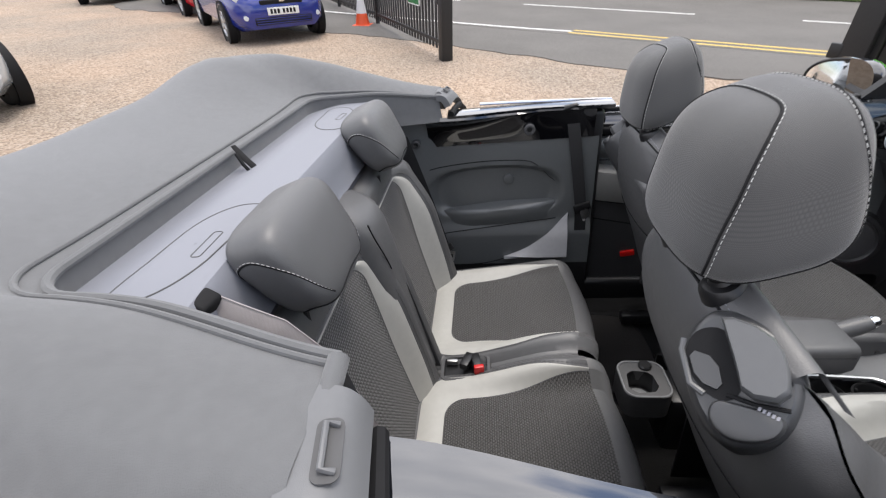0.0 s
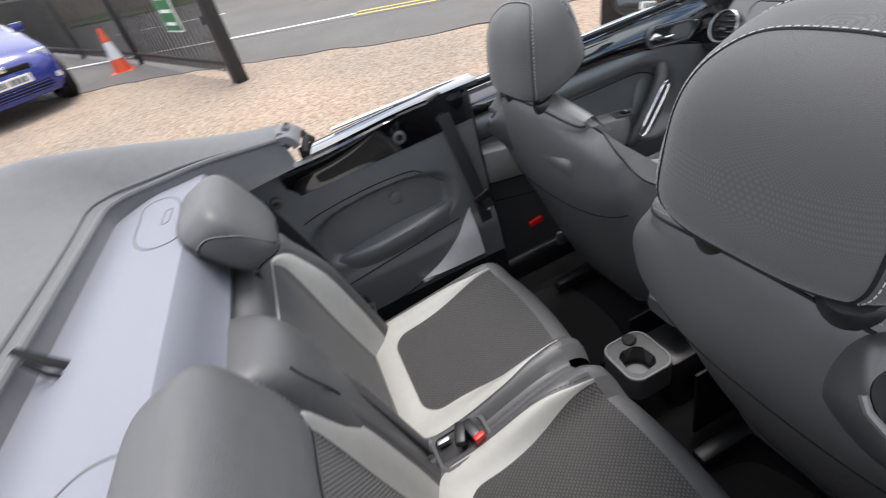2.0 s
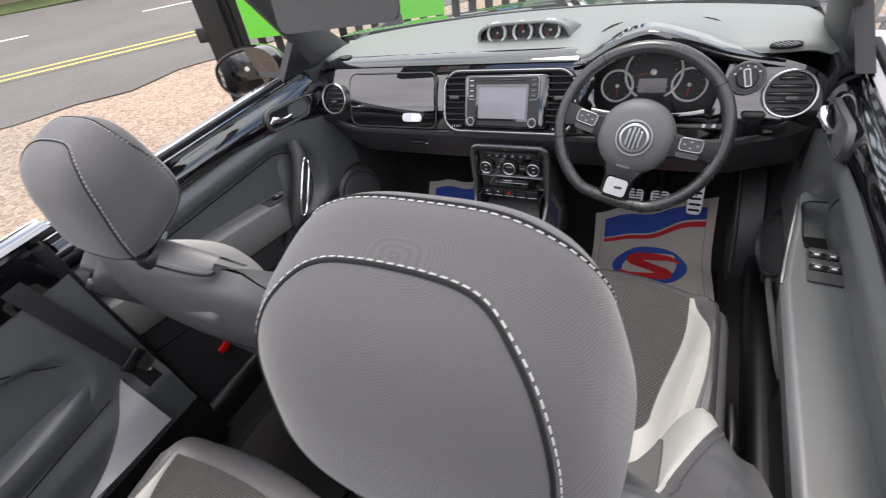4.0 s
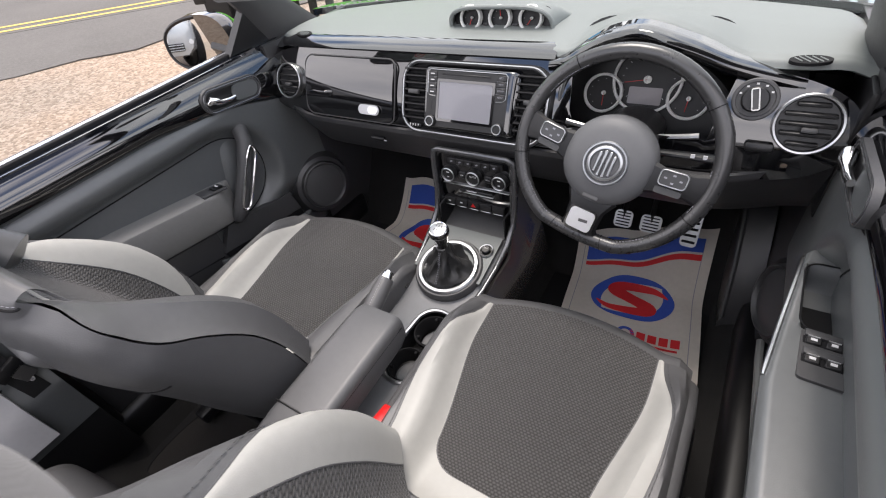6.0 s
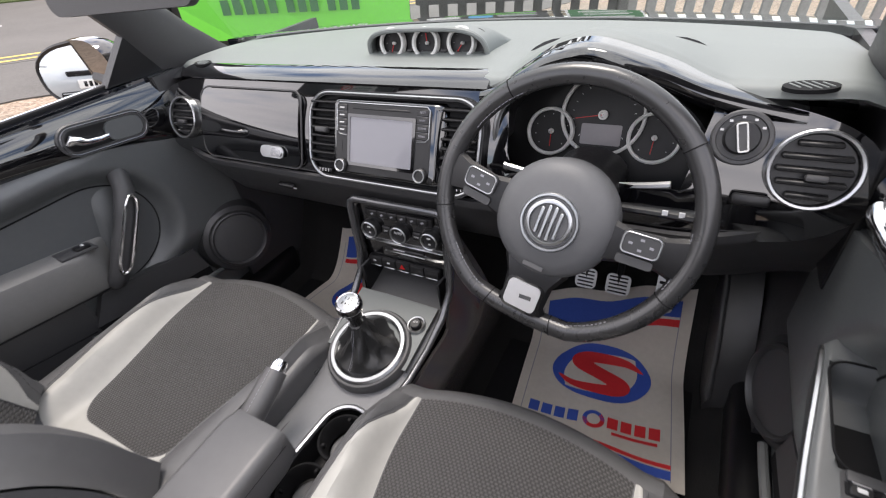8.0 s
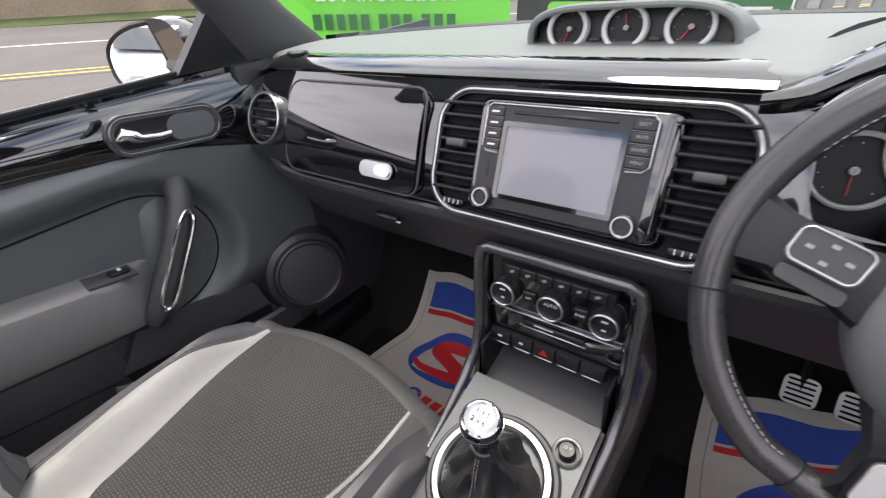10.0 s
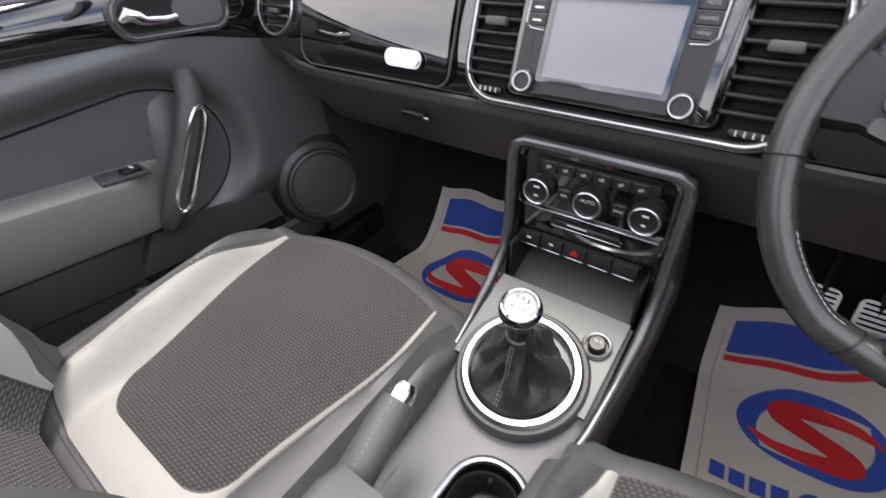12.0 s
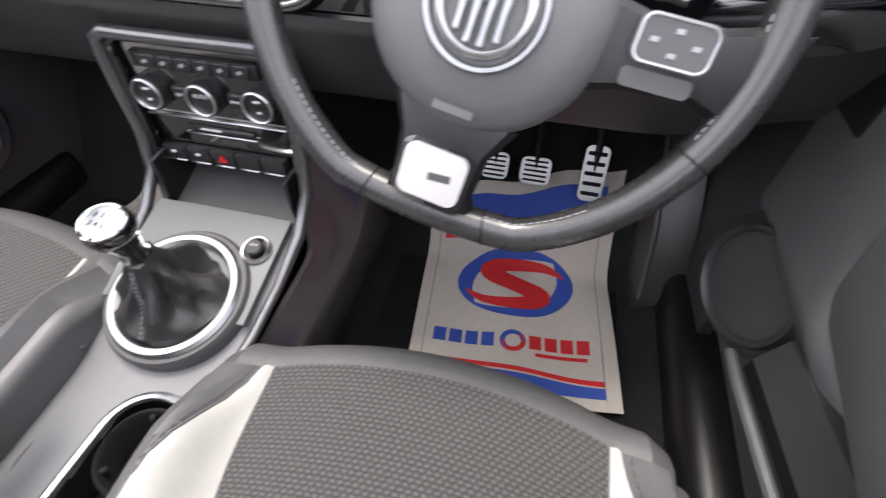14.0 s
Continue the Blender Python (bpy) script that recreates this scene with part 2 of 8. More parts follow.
def rbox(bm, c, s, r=0.005, seg=2, rot=(0, 0, 0), m=None):
    """A box with rounded edges: centre, size, radius, turn in degrees."""
    got = bmesh.ops.create_cube(bm, size=1)
    vs = got["verts"]
    bmesh.ops.scale(bm, vec=s, verts=vs)
    r = min(r, min(s) * 0.49)
    if r > 0:
        es = list({e for v in vs for e in v.link_edges})
        out = bmesh.ops.bevel(bm, geom=es, offset=r, segments=seg, affect="EDGES", profile=0.5)
        vs = [v for v in set(out["verts"]) | {v for v in vs if v.is_valid}]
        vs = list({v for f in out["faces"] for v in f.verts} | {v for v in vs if v.is_valid})
    t = pose(*c, *rot)
    bmesh.ops.transform(bm, matrix=(m @ t) if m else t, verts=vs)
    return bm


def boxed(c, s, r=0.005, seg=2, rot=(0, 0, 0), m=None):
    return rbox(bmesh.new(), c, s, r, seg, rot, m)


def lathe(bm, prof, n=32, m=None, a0=0.0, a1=360.0):
    """Turns a profile of (radius, height) round z."""
    full = abs(a1 - a0) > 359.9
    k = n if full else n + 1
    cols = []
    for i in range(k):
        a = radians(a0 + (a1 - a0) * i / n)
        col = []
        for r, h in prof:
            v = Vector((r * math.cos(a), r * math.sin(a), h))
            col.append(bm.verts.new(m @ v if m else v))
        cols.append(col)
    for i in range(n):
        a, b = cols[i], cols[(i + 1) % k]
        for j in range(len(prof) - 1):
            try:
                bm.faces.new((a[j], b[j], b[j + 1], a[j + 1]))
            except ValueError:
                pass
    return bm


def turned(prof, n=32, m=None, a0=0.0, a1=360.0):
    return lathe(bmesh.new(), prof, n, m, a0, a1)


def tube(bm, pts, r, n=8, closed=False, flat=1.0, cap=True):
    """A round rod along points; r may be a list; flat squashes it."""
    pts = [Vector(p) for p in pts]
    k = len(pts)
    rs = r if isinstance(r, (list, tuple)) else [r] * k
    up = None
    rings = []
    for i, p in enumerate(pts):
        d = (pts[(i + 1) % k] - pts[i - 1]) if closed or 0 < i < k - 1 else (pts[1] - pts[0] if i == 0 else pts[-1] - pts[-2])
        d.normalize()
        if up is None:
            up = Vector((0, 0, 1)) if abs(d.z) < 0.9 else Vector((0, 1, 0))
        side = d.cross(up).normalized()
        up = side.cross(d).normalized()
        rings.append([bm.verts.new(p + side * (math.cos(2 * math.pi * j / n) * rs[i]) + up * (math.sin(2 * math.pi * j / n) * rs[i] * flat)) for j in range(n)])
    for i in range(k if closed else k - 1):
        a, b = rings[i], rings[(i + 1) % k]
        for j in range(n):
            bm.faces.new((a[j], a[(j + 1) % n], b[(j + 1) % n], b[j]))
    if cap and not closed:
        bm.faces.new(rings[0])
        bm.faces.new(rings[-1])
    return bm


def rod(pts, r, n=8, closed=False, flat=1.0):
    return tube(bmesh.new(), pts, r, n, closed, flat)


def grid(bm, fn, nu, nv, uv=None):
    """A sheet of points fn(i / nu, j / nv); uv gives the map in metres."""
    vs = [[bm.verts.new(fn(i / nu, j / nv)) for j in range(nv + 1)] for i in range(nu + 1)]
    lay = bm.loops.layers.uv.verify() if uv else None
    for i in range(nu):
        for j in range(nv):
            q = ((i, j), (i + 1, j), (i + 1, j + 1), (i, j + 1))
            try:
                f = bm.faces.new([vs[a][b] for a, b in q])
            except ValueError:
                continue
            if uv:
                for lp, (a, b) in zip(f.loops, q):
                    lp[lay].uv = uv(a / nu, b / nv)
    return bm


def sheet(fn, nu, nv, uv=None):
    return grid(bmesh.new(), fn, nu, nv, uv)


def loft(bm, rings, cap=True, closed=True):
    vs = [[bm.verts.new(p) for p in r] for r in rings]
    n = len(rings[0])
    for a, b in zip(vs, vs[1:]):
        for j in range(n if closed else n - 1):
            bm.faces.new((a[j], a[(j + 1) % n], b[(j + 1) % n], b[j]))
    if cap:
        bm.faces.new(vs[0])
        bm.faces.new(vs[-1])
    return bm


def lofted(rings, cap=True, closed=True):
    return loft(bmesh.new(), rings, cap, closed)


def prism(bm, poly, a, b, m=None):
    """A slab: outline in (x, y), from height a to b."""
    lo = [bm.verts.new((m or Matrix()) @ Vector((x, y, a))) for x, y in poly]
    hi = [bm.verts.new((m or Matrix()) @ Vector((x, y, b))) for x, y in poly]
    k = len(poly)
    for i in range(k):
        bm.faces.new((lo[i], lo[(i + 1) % k], hi[(i + 1) % k], hi[i]))
    bm.faces.new(lo)
    bm.faces.new(hi)
    return bm


def slab(poly, a, b, m=None):
    return prism(bmesh.new(), poly, a, b, m)


def rounded(w, h, r, n=5, cx=0.0, cy=0.0):
    """The outline of a rectangle with rounded corners."""
    out = []
    r = min(r, w / 2 - 1e-4, h / 2 - 1e-4)
    for sx, sy, a0 in ((1, 1, 0), (-1, 1, 90), (-1, -1, 180), (1, -1, 270)):
        for i in range(n + 1):
            a = radians(a0 + 90 * i / n)
            out.append((cx + sx * (w / 2 - r) + r * math.cos(a), cy + sy * (h / 2 - r) + r * math.sin(a)))
    return out


def frame_ring(bm, outer, inner, a, b, m=None):
    """A frame between two outlines with the same count of points."""
    m = m or Matrix()
    k = len(outer)
    rows = [[bm.verts.new(m @ Vector((x, y, z))) for x, y in poly] for poly, z in ((outer, a), (outer, b), (inner, b), (inner, a))]
    for i in range(k):
        for p, q in ((0, 1), (1, 2), (2, 3), (3, 0)):
            bm.faces.new((rows[p][i], rows[p][(i + 1) % k], rows[q][(i + 1) % k], rows[q][i]))
    return bm


def stitches(bm, pts, length=0.006, gap=0.003, r=0.0007, lift=None):
    """Short threads along a line."""
    pts = [Vector(p) for p in pts]
    acc, on, start = 0.0, True, pts[0]
    for a, b in zip(pts, pts[1:]):
        d = (b - a).length
        if d < 1e-7:
            continue
        pos = 0.0
        while True:
            need = (length if on else gap) - acc
            if pos + need > d:
                acc += d - pos
                break
            pos += need
            p = a.lerp(b, pos / d)
            if on:
                tube(bm, [start, start.lerp(p, 0.5), p], r, 4)
            start, on, acc = p, not on, 0.0
    return bm


def smooth(a, b, x):
    t = min(max((x - a) / (b - a), 0.0), 1.0)
    return t * t * (3 - 2 * t)


def words(text, size, m, mat, parent, depth=0.0004, name="lettering", label=""):
    """Raised lettering in the built-in font, centred on m, reading along its x."""
    cu = bpy.data.curves.new("words", "FONT")
    cu.body, cu.size, cu.extrude, cu.align_x, cu.align_y = text, size, depth, "CENTER", "CENTER"
    tmp = bpy.data.objects.new("words", cu)
    scene.collection.objects.link(tmp)
    me = bpy.data.meshes.new_from_object(tmp.evaluated_get(bpy.context.evaluated_depsgraph_get()))
    bpy.data.objects.remove(tmp)
    me.transform(m)
    me.materials.clear()
    me.materials.append(mat)
    ob = new(name, me)
    ob.parent = parent
    return tagged(ob, label)

# ---- the car's shell: floor, sides, doors, windscreen ----
def floor_z(y):
    return 0.165 + 0.33 * smooth(1.91, 2.17, y) + 0.2 * smooth(2.2, 2.34, y)


def car_floor():
    ob = thing("car_floor", "black carpeted car floor with a raised tunnel", "floor", kind="structure")

    def fn(i, j):
        x, y = -0.775 + 1.55 * i, -0.1 + 2.45 * j
        z = floor_z(y) - 0.012
        z += 0.1 * (1 - smooth(0.07, 0.15, abs(x))) * (1 - smooth(1.95, 2.2, y))
        z += 0.06 * smooth(0.64, 0.7, abs(x))
        z += 0.1 * (1 - smooth(0.68, 0.8, y))
        return Vector((x, y, z))
    shell("carpet", sheet(fn, 48, 150), M_CARPET, 0.02, ob)
    for s in (-1, 1):
        kick = sheet(lambda i, j: Vector((s * (0.715 - 0.03 * i) + (0.03 if s > 0 else 0), 1.76 + 0.6 * i, 0.18 + 0.78 * j)), 8, 8)
        shell("kick_panel", kick, M_LOWDASH, 0.02, ob, "dark plastic footwell side")
        part("sill_cover", boxed((s * 0.73 + (0.02 if s > 0 else 0), 1.3, 0.24), (0.1, 1.3, 0.12), 0.03, 3), M_BLACK, ob, "black door sill cover")
    fire = sheet(lambda i, j: Vector((-0.74 + 1.48 * i, 2.33 + 0.02 * math.sin(3 * i), 0.3 + 0.62 * j)), 12, 8)
    shell("firewall", fire, M_CARPET, 0.02, ob)
    return ob


def door_face(s, y, z):
    """x of the inner door panel (s = -1 left, 1 right) at a height and length."""
    d = z - 0.795 if y < 1.46 else math.hypot(y - 1.46, (z - 0.66) * 1.1) - 0.148
    x = 0.74 - 0.042 * smooth(-0.004, 0.05, d) * (1 - 0.75 * smooth(0.85, 0.9, z)) * smooth(0.46, 0.56, z)
    return s * x


def armrest_top(y):
    return 0.712 - 0.17 * (y - 1.2)


def door(s):
    ob = thing("door_1" if s < 0 else "door_2", "closed black car door with a %s dark plastic inner panel" % ("passenger side" if s < 0 else "driver side"), "car door", kind="structure", at=CAR if s < 0 else CAR @ pose(0.034, 0, 0))
    y0, y1 = 0.8, 1.83

    def low(y):
        return 0.885 - 0.03 * smooth(1.3, 1.6, y) - 0.055 * smooth(1.55, 1.8, y)

    def panel(i, j):
        y = y0 + (y1 - y0) * i
        z = 0.26 + (low(y) - 0.26) * j
        return Vector((door_face(s, y, z), y, z))
    shell("inner_panel", sheet(panel, 100, 80), M_DOOR, 0.012, ob)

    def gloss(i, j):
        y = y0 + (y1 + 0.03 - y0) * i
        z = low(y) + (0.95 - low(y)) * j
        return Vector((s * (0.712 + 0.012 * j ** 2 - 0.016 * math.sin(math.pi * min(j * 1.1, 1)) ** 0.7), y, z))
    shell("upper_trim", sheet(gloss, 30, 14), M_GLOSS, 0.015, ob, "glossy black upper door trim")

    def sill(i, j):
        y = y0 + (y1 + 0.06 - y0) * i
        a = j * 1.0
        return Vector((s * (0.726 + 0.1 * a), y, 0.952 + 0.01 * math.sin(math.pi * a) - 0.02 * a))
    shell("sill", sheet(sill, 20, 8), M_PAINT, 0.02, ob, "glossy black door top")
    part("window_seal", boxed((s * 0.752, (y0 + y1) / 2, 0.966), (0.016, y1 - y0, 0.012), 0.004), M_SEAL, ob)
    part("bright_strip", boxed((s * 0.79, (y0 + y1) / 2 + 0.02, 0.963), (0.014, y1 - y0, 0.01), 0.004), M_CHROME, ob, "chrome strip along the door top")

    def skin(i, j):
        y = y0 + (y1 + 0.1 - y0) * i
        z = 0.95 - 0.68 * j
        return Vector((s * (0.826 + 0.075 * math.sin(math.pi * (0.12 + 0.8 * j))), y, z))
    shell("outer_skin", sheet(skin, 10, 14), M_PAINT, 0.01, ob, "black painted door skin")
    # seam of the inset panel
    pts = []
    for k in range(70):
        w = k / 69
        if w < 0.55:
            y, z = 0.84 + w / 0.55 * 0.62, 0.79
        else:
            a = (w - 0.55) / 0.45 * math.pi * 0.98
            y, z = 1.46 + 0.146 * math.sin(a), 0.66 + 0.13 * math.cos(a)
        pts.append((door_face(s, y, z) - s * 0.0065, y, z))
    part("seam", rod(pts, 0.002, 6), M_SEAL, ob)
    # armrest with a flat top that tapers into the handle's foot
    rings = []
    for k in range(26):
        y = 0.81 + 0.665 * k / 25
        out = 0.062 * (1 - smooth(1.38, 1.478, y)) + 0.003
        zt, zb = armrest_top(y), 0.598 - 0.16 * (y - 1.15)
        prof = [(0.0, zt + 0.004), (0.55, zt + 0.002), (0.86, zt - 0.002), (0.97, zt - 0.008), (1.0, zt - 0.018), (0.97, (zt + zb) / 2), (0.9, zb + 0.014), (0.8, zb + 0.004), (0.0, zb)]
        rings.append([Vector((s * (0.742 - out * f), y, z)) for f, z in prof])
    if s < 0:
        arm = part("armrest", lofted(rings, closed=False, cap=False), M_DOORHI, ob, "grey padded armrest")
        part("armrest_seam", rod([r[7] + Vector((-s * 0.0015, 0, -0.002)) for r in rings[:24]], 0.0017, 6), M_SEAL, arm)
    # lower panel standing proud under the armrest
    low_rings = []
    for k in range(14):
        y = 0.81 + 0.53 * k / 13
        zb = 0.592 - 0.16 * (y - 1.15)
        low_rings.append([Vector((s * x, y, z)) for x, z in ((0.745, zb), (0.722, zb - 0.006), (0.717, zb - 0.02), (0.713, zb - 0.1), (0.71, zb - 0.2), (0.708, 0.3), (0.745, 0.28))])
    part("lower_panel", lofted(low_rings, closed=False), M_LOWDASH, ob, "darker lower door panel")
    part("lower_crease", rod([(s * 0.7135, 0.82 + 0.05 * k, 0.5 - 0.2 * (0.05 * k - 0.35)) for k in range(11)], 0.0022, 6), M_SEAL, ob)
    # pull handle
    if s < 0:
        pull = part("pull_handle", rod([(s * 0.735, 1.57, 0.8), (s * 0.705, 1.562, 0.79), (s * 0.684, 1.55, 0.762), (s * 0.678, 1.51, 0.7), (s * 0.678, 1.47, 0.645),
                                        (s * 0.68, 1.432, 0.59), (s * 0.69, 1.42, 0.568), (s * 0.735, 1.415, 0.55)],
                                       [0.022, 0.023, 0.023, 0.0215, 0.0215, 0.022, 0.022, 0.02], 16), M_DARK, ob, "dark upright pull handle")
        loop = []
        for k in range(48):
            a = 2 * math.pi * k / 48
            u, v = math.sin(a) * 0.0145, math.copysign(abs(math.cos(a)) ** 0.35, math.cos(a)) * 0.098
            loop.append((s * (0.6535 + 0.3 * max(abs(v) - 0.085, 0)), 1.49 + v * 0.587 + u * 0.81, 0.67 + v * 0.81 - u * 0.587))
        part("bright_inlay", rod(loop, 0.0042, 8, True), M_CHROME, pull, "chrome inlay")
    # raised foot panel between handle and armrest
    if s < 0:
        foot = sheet(lambda i, j: Vector((s * (0.7385 - 0.02 * math.sin(math.pi * j) * math.sin(math.pi * i) ** 0.5), 1.43 + 0.09 * i + 0.06 * j, 0.565 + 0.22 * j)), 10, 14)
        part("handle_base", foot, M_DOOR, ob)
    # release lever in its oval surround
    m = Matrix(((0, 0, -s, s * 0.69), (1 if s < 0 else -1, 0, 0, 1.585), (0, 1, 0, 0.893), (0, 0, 0, 1)))
    m = m @ pose(0, 0, 0, 0, 0, -7 if s < 0 else 7)
    sur = part("lever_surround", frame_ring(bmesh.new(), rounded(0.2, 0.07, 0.034, 8), rounded(0.176, 0.048, 0.023, 8), -0.004, 0.007, m), M_DARK, ob, "dark oval lever surround")
    part("rim", rod([m @ Vector((x, y, 0.007)) for x, y in rounded(0.19, 0.06, 0.029, 8)], 0.0018, 6, True), M_FRAME, sur)
    part("cup", slab(rounded(0.178, 0.05, 0.024, 8), -0.01, 0.0015, m), M_BLACK, sur)
    part("plate", slab(rounded(0.088, 0.046, 0.022, 6, 0.043, 0), 0.001, 0.006, m), M_DOOR, sur)
    part("release_lever", rod([m @ Vector(p) for p in ((-0.084, -0.004, 0.006), (-0.074, 0.006, 0.013), (-0.062, 0.0, 0.014), (-0.05, -0.006, 0.013), (-0.02, -0.008, 0.012), (0.0, -0.006, 0.011))],
                               [0.006, 0.012, 0.012, 0.008, 0.007, 0.006], 10), M_CHROME, sur, "chrome release lever")
    # loudspeaker in its pod
    c = Vector((-0.65, 1.742, 0.478)) if s < 0 else Vector((0.697, 1.735, 0.47))
    z = Vector((-s, -0.32, 0.18)).normalized()
    x = Vector((0, 1, 0)).cross(z).normalized()
    sm = Matrix.Translation(c) @ Matrix((x, z.cross(x), z)).transposed().to_4x4() @ Matrix.Scale(0.84, 4)
    spk = part("loudspeaker", turned([(0.106, -0.05), (0.103, 0.0), (0.099, 0.009), (0.094, 0.011), (0.089, 0.006), (0.087, -0.002)], 48, sm), M_LOWDASH, ob, "round dark loudspeaker surround")
    part("grille", turned([(0.088, -0.001), (0.07, 0.003), (0.04, 0.005), (0.001, 0.006)], 48, sm), M_DARK, spk, "dark round grille")
    part("pod", turned([(0.15, -0.11), (0.134, -0.05), (0.12, -0.012), (0.104, -0.004)], 48, sm), M_LOWDASH, ob, "moulded loudspeaker pod")
    # map pocket with its lip
    pocket = lofted([[Vector((s * (0.724 - d), y, z)) for y, z in ((1.325, 0.482), (1.378, 0.553), (1.5, 0.532), (1.628, 0.508), (1.645, 0.43), (1.5, 0.452))] for d in (0.0, 0.02)])
    part("pocket_cover", pocket, M_DARK, ob, "dark door pocket front")
    part("pocket_opening", lofted([[Vector((s * (0.716 - d), y, z)) for y, z in ((1.326, 0.48), (1.5, 0.45), (1.645, 0.428), (1.645, 0.405), (1.5, 0.43), (1.33, 0.462))] for d in (0.0, 0.012)]), M_SEAL, ob)
    part("pocket_lip", rod([(s * 0.694, y, z) for y, z in ((1.3, 0.47), (1.34, 0.452), (1.42, 0.437), (1.52, 0.42), (1.62, 0.403), (1.67, 0.4))], 0.008, 8), M_DOOR, ob)
    part("reflector", boxed((s * 0.706, 0.988, 0.41), (0.014, 0.055, 0.024), 0.004, 2, (8, 0, 0)), M_REDLAMP, ob, "red door reflector")
    if s < 0:
        pz = armrest_top(1.4)
        part("switch_base", boxed((s * 0.706, 1.39, pz + 0.001), (0.05, 0.08, 0.008), 0.003, 2, (-10, 0, 0)), M_DARK, ob)
        sw = part("window_switch", boxed((s * 0.7, 1.405, pz + 0.005), (0.024, 0.032, 0.008), 0.003, 2, (-10, 0, 0)), M_BLACK, ob)
        part("switch_mark", boxed((s * 0.7, 1.408, pz + 0.0095), (0.012, 0.006, 0.002), 0.0006, 1, (-10, 0, 0)), M_LETTER, sw)
    else:
        driver_armrest(ob)
    return ob


def driver_armrest(ob):
    """The long armrest of the driver's door: a pull cup, the switch panel behind it and a bright strip along its inner edge."""
    def inner(y):
        return 0.641 + 0.14 * max(y - 1.356, 0.0)

    def cup(x, y):
        return smooth(1.462, 1.476, y) * smooth(1.604, 1.588, y) * smooth(0.682, 0.692, x) * smooth(0.762, 0.752, x)

    def top_z(y):
        return 0.695 + 0.016 * smooth(1.44, 1.6, y) - 0.09 * smooth(1.64, 1.672, y) ** 2

    def fn(i, j):
        y = 0.81 + 0.862 * i
        x0 = inner(y) + 0.04 * smooth(1.63, 1.672, y)
        if j < 0.3:
            f = j / 0.3
            return Vector((x0 + 0.02 * (1 - f) ** 2 + 0.004, y, 0.57 + (top_z(y) - 0.012 - 0.57) * f))
        f = (j - 0.3) / 0.7
        x = x0 + (0.775 - x0) * f
        return Vector((x, y, top_z(y) - 0.012 * (1 - min(f / 0.1, 1)) ** 2 - 0.05 * cup(x, y)))
    arm = part("armrest", sheet(fn, 170, 70), M_DOOR, ob, "dark grey armrest with a deep pull cup")
    part("cup_lining", slab(rounded(0.072, 0.128, 0.02, 5), 0.0, 0.003, pose(0.722, 1.532, 0.656, -6, 0, 0)), M_SEAL, arm)
    part("cup_edge", rod([(x, y, top_z(y) + 0.0005) for x, y in rounded(0.082, 0.142, 0.024, 6, 0.722, 1.533)], 0.0016, 6, True), M_SEAL, arm)
    part("bright_strip", rod([(inner(y) + 0.002, y, top_z(y) - 0.008) for y in [1.36 + 0.27 * k / 16 for k in range(17)]], [0.003] + [0.0048] * 15 + [0.003], 8), M_SATIN, arm, "satin bright strip along the edge")
    m = pose(0.712, 1.414, 0.6965, -3, 0, -3)
    panel = part("switch_panel", slab(rounded(0.06, 0.098, 0.006, 4), -0.004, 0.0015, m), M_DARK, arm, "dark window switch panel")
    for r in range(2):
        part("switch_ridge", boxed((-0.002, 0.041 - 0.038 * r, 0.004), (0.048, 0.014, 0.006), 0.0025, 2, (0, 0, 0), m), M_DARK, panel)
        part("switch_well", boxed((-0.002, 0.027 - 0.038 * r, 0.002), (0.05, 0.015, 0.0016), 0.0006, 1, (0, 0, 0), m), M_SEAL, panel)
        for q in (-1, 1):
            sw = part("window_switch", boxed((-0.002 + 0.0125 * q, 0.026 - 0.038 * r, 0.004), (0.019, 0.012, 0.005), 0.0015, 1, (12, 0, 0), m), M_KEY, panel)
            part("switch_edge", boxed((-0.002 + 0.0125 * q, 0.0325 - 0.038 * r, 0.007), (0.015, 0.0014, 0.0012), 0.0, 1, (0, 0, 0), m), M_SATINWHITE, sw)
            part("switch_mark", boxed((-0.002 + 0.0125 * q, 0.0265 - 0.038 * r, 0.0068), (0.008, 0.0045, 0.0008), 0.0, 1, (12, 0, 0), m), M_LETTER, sw)


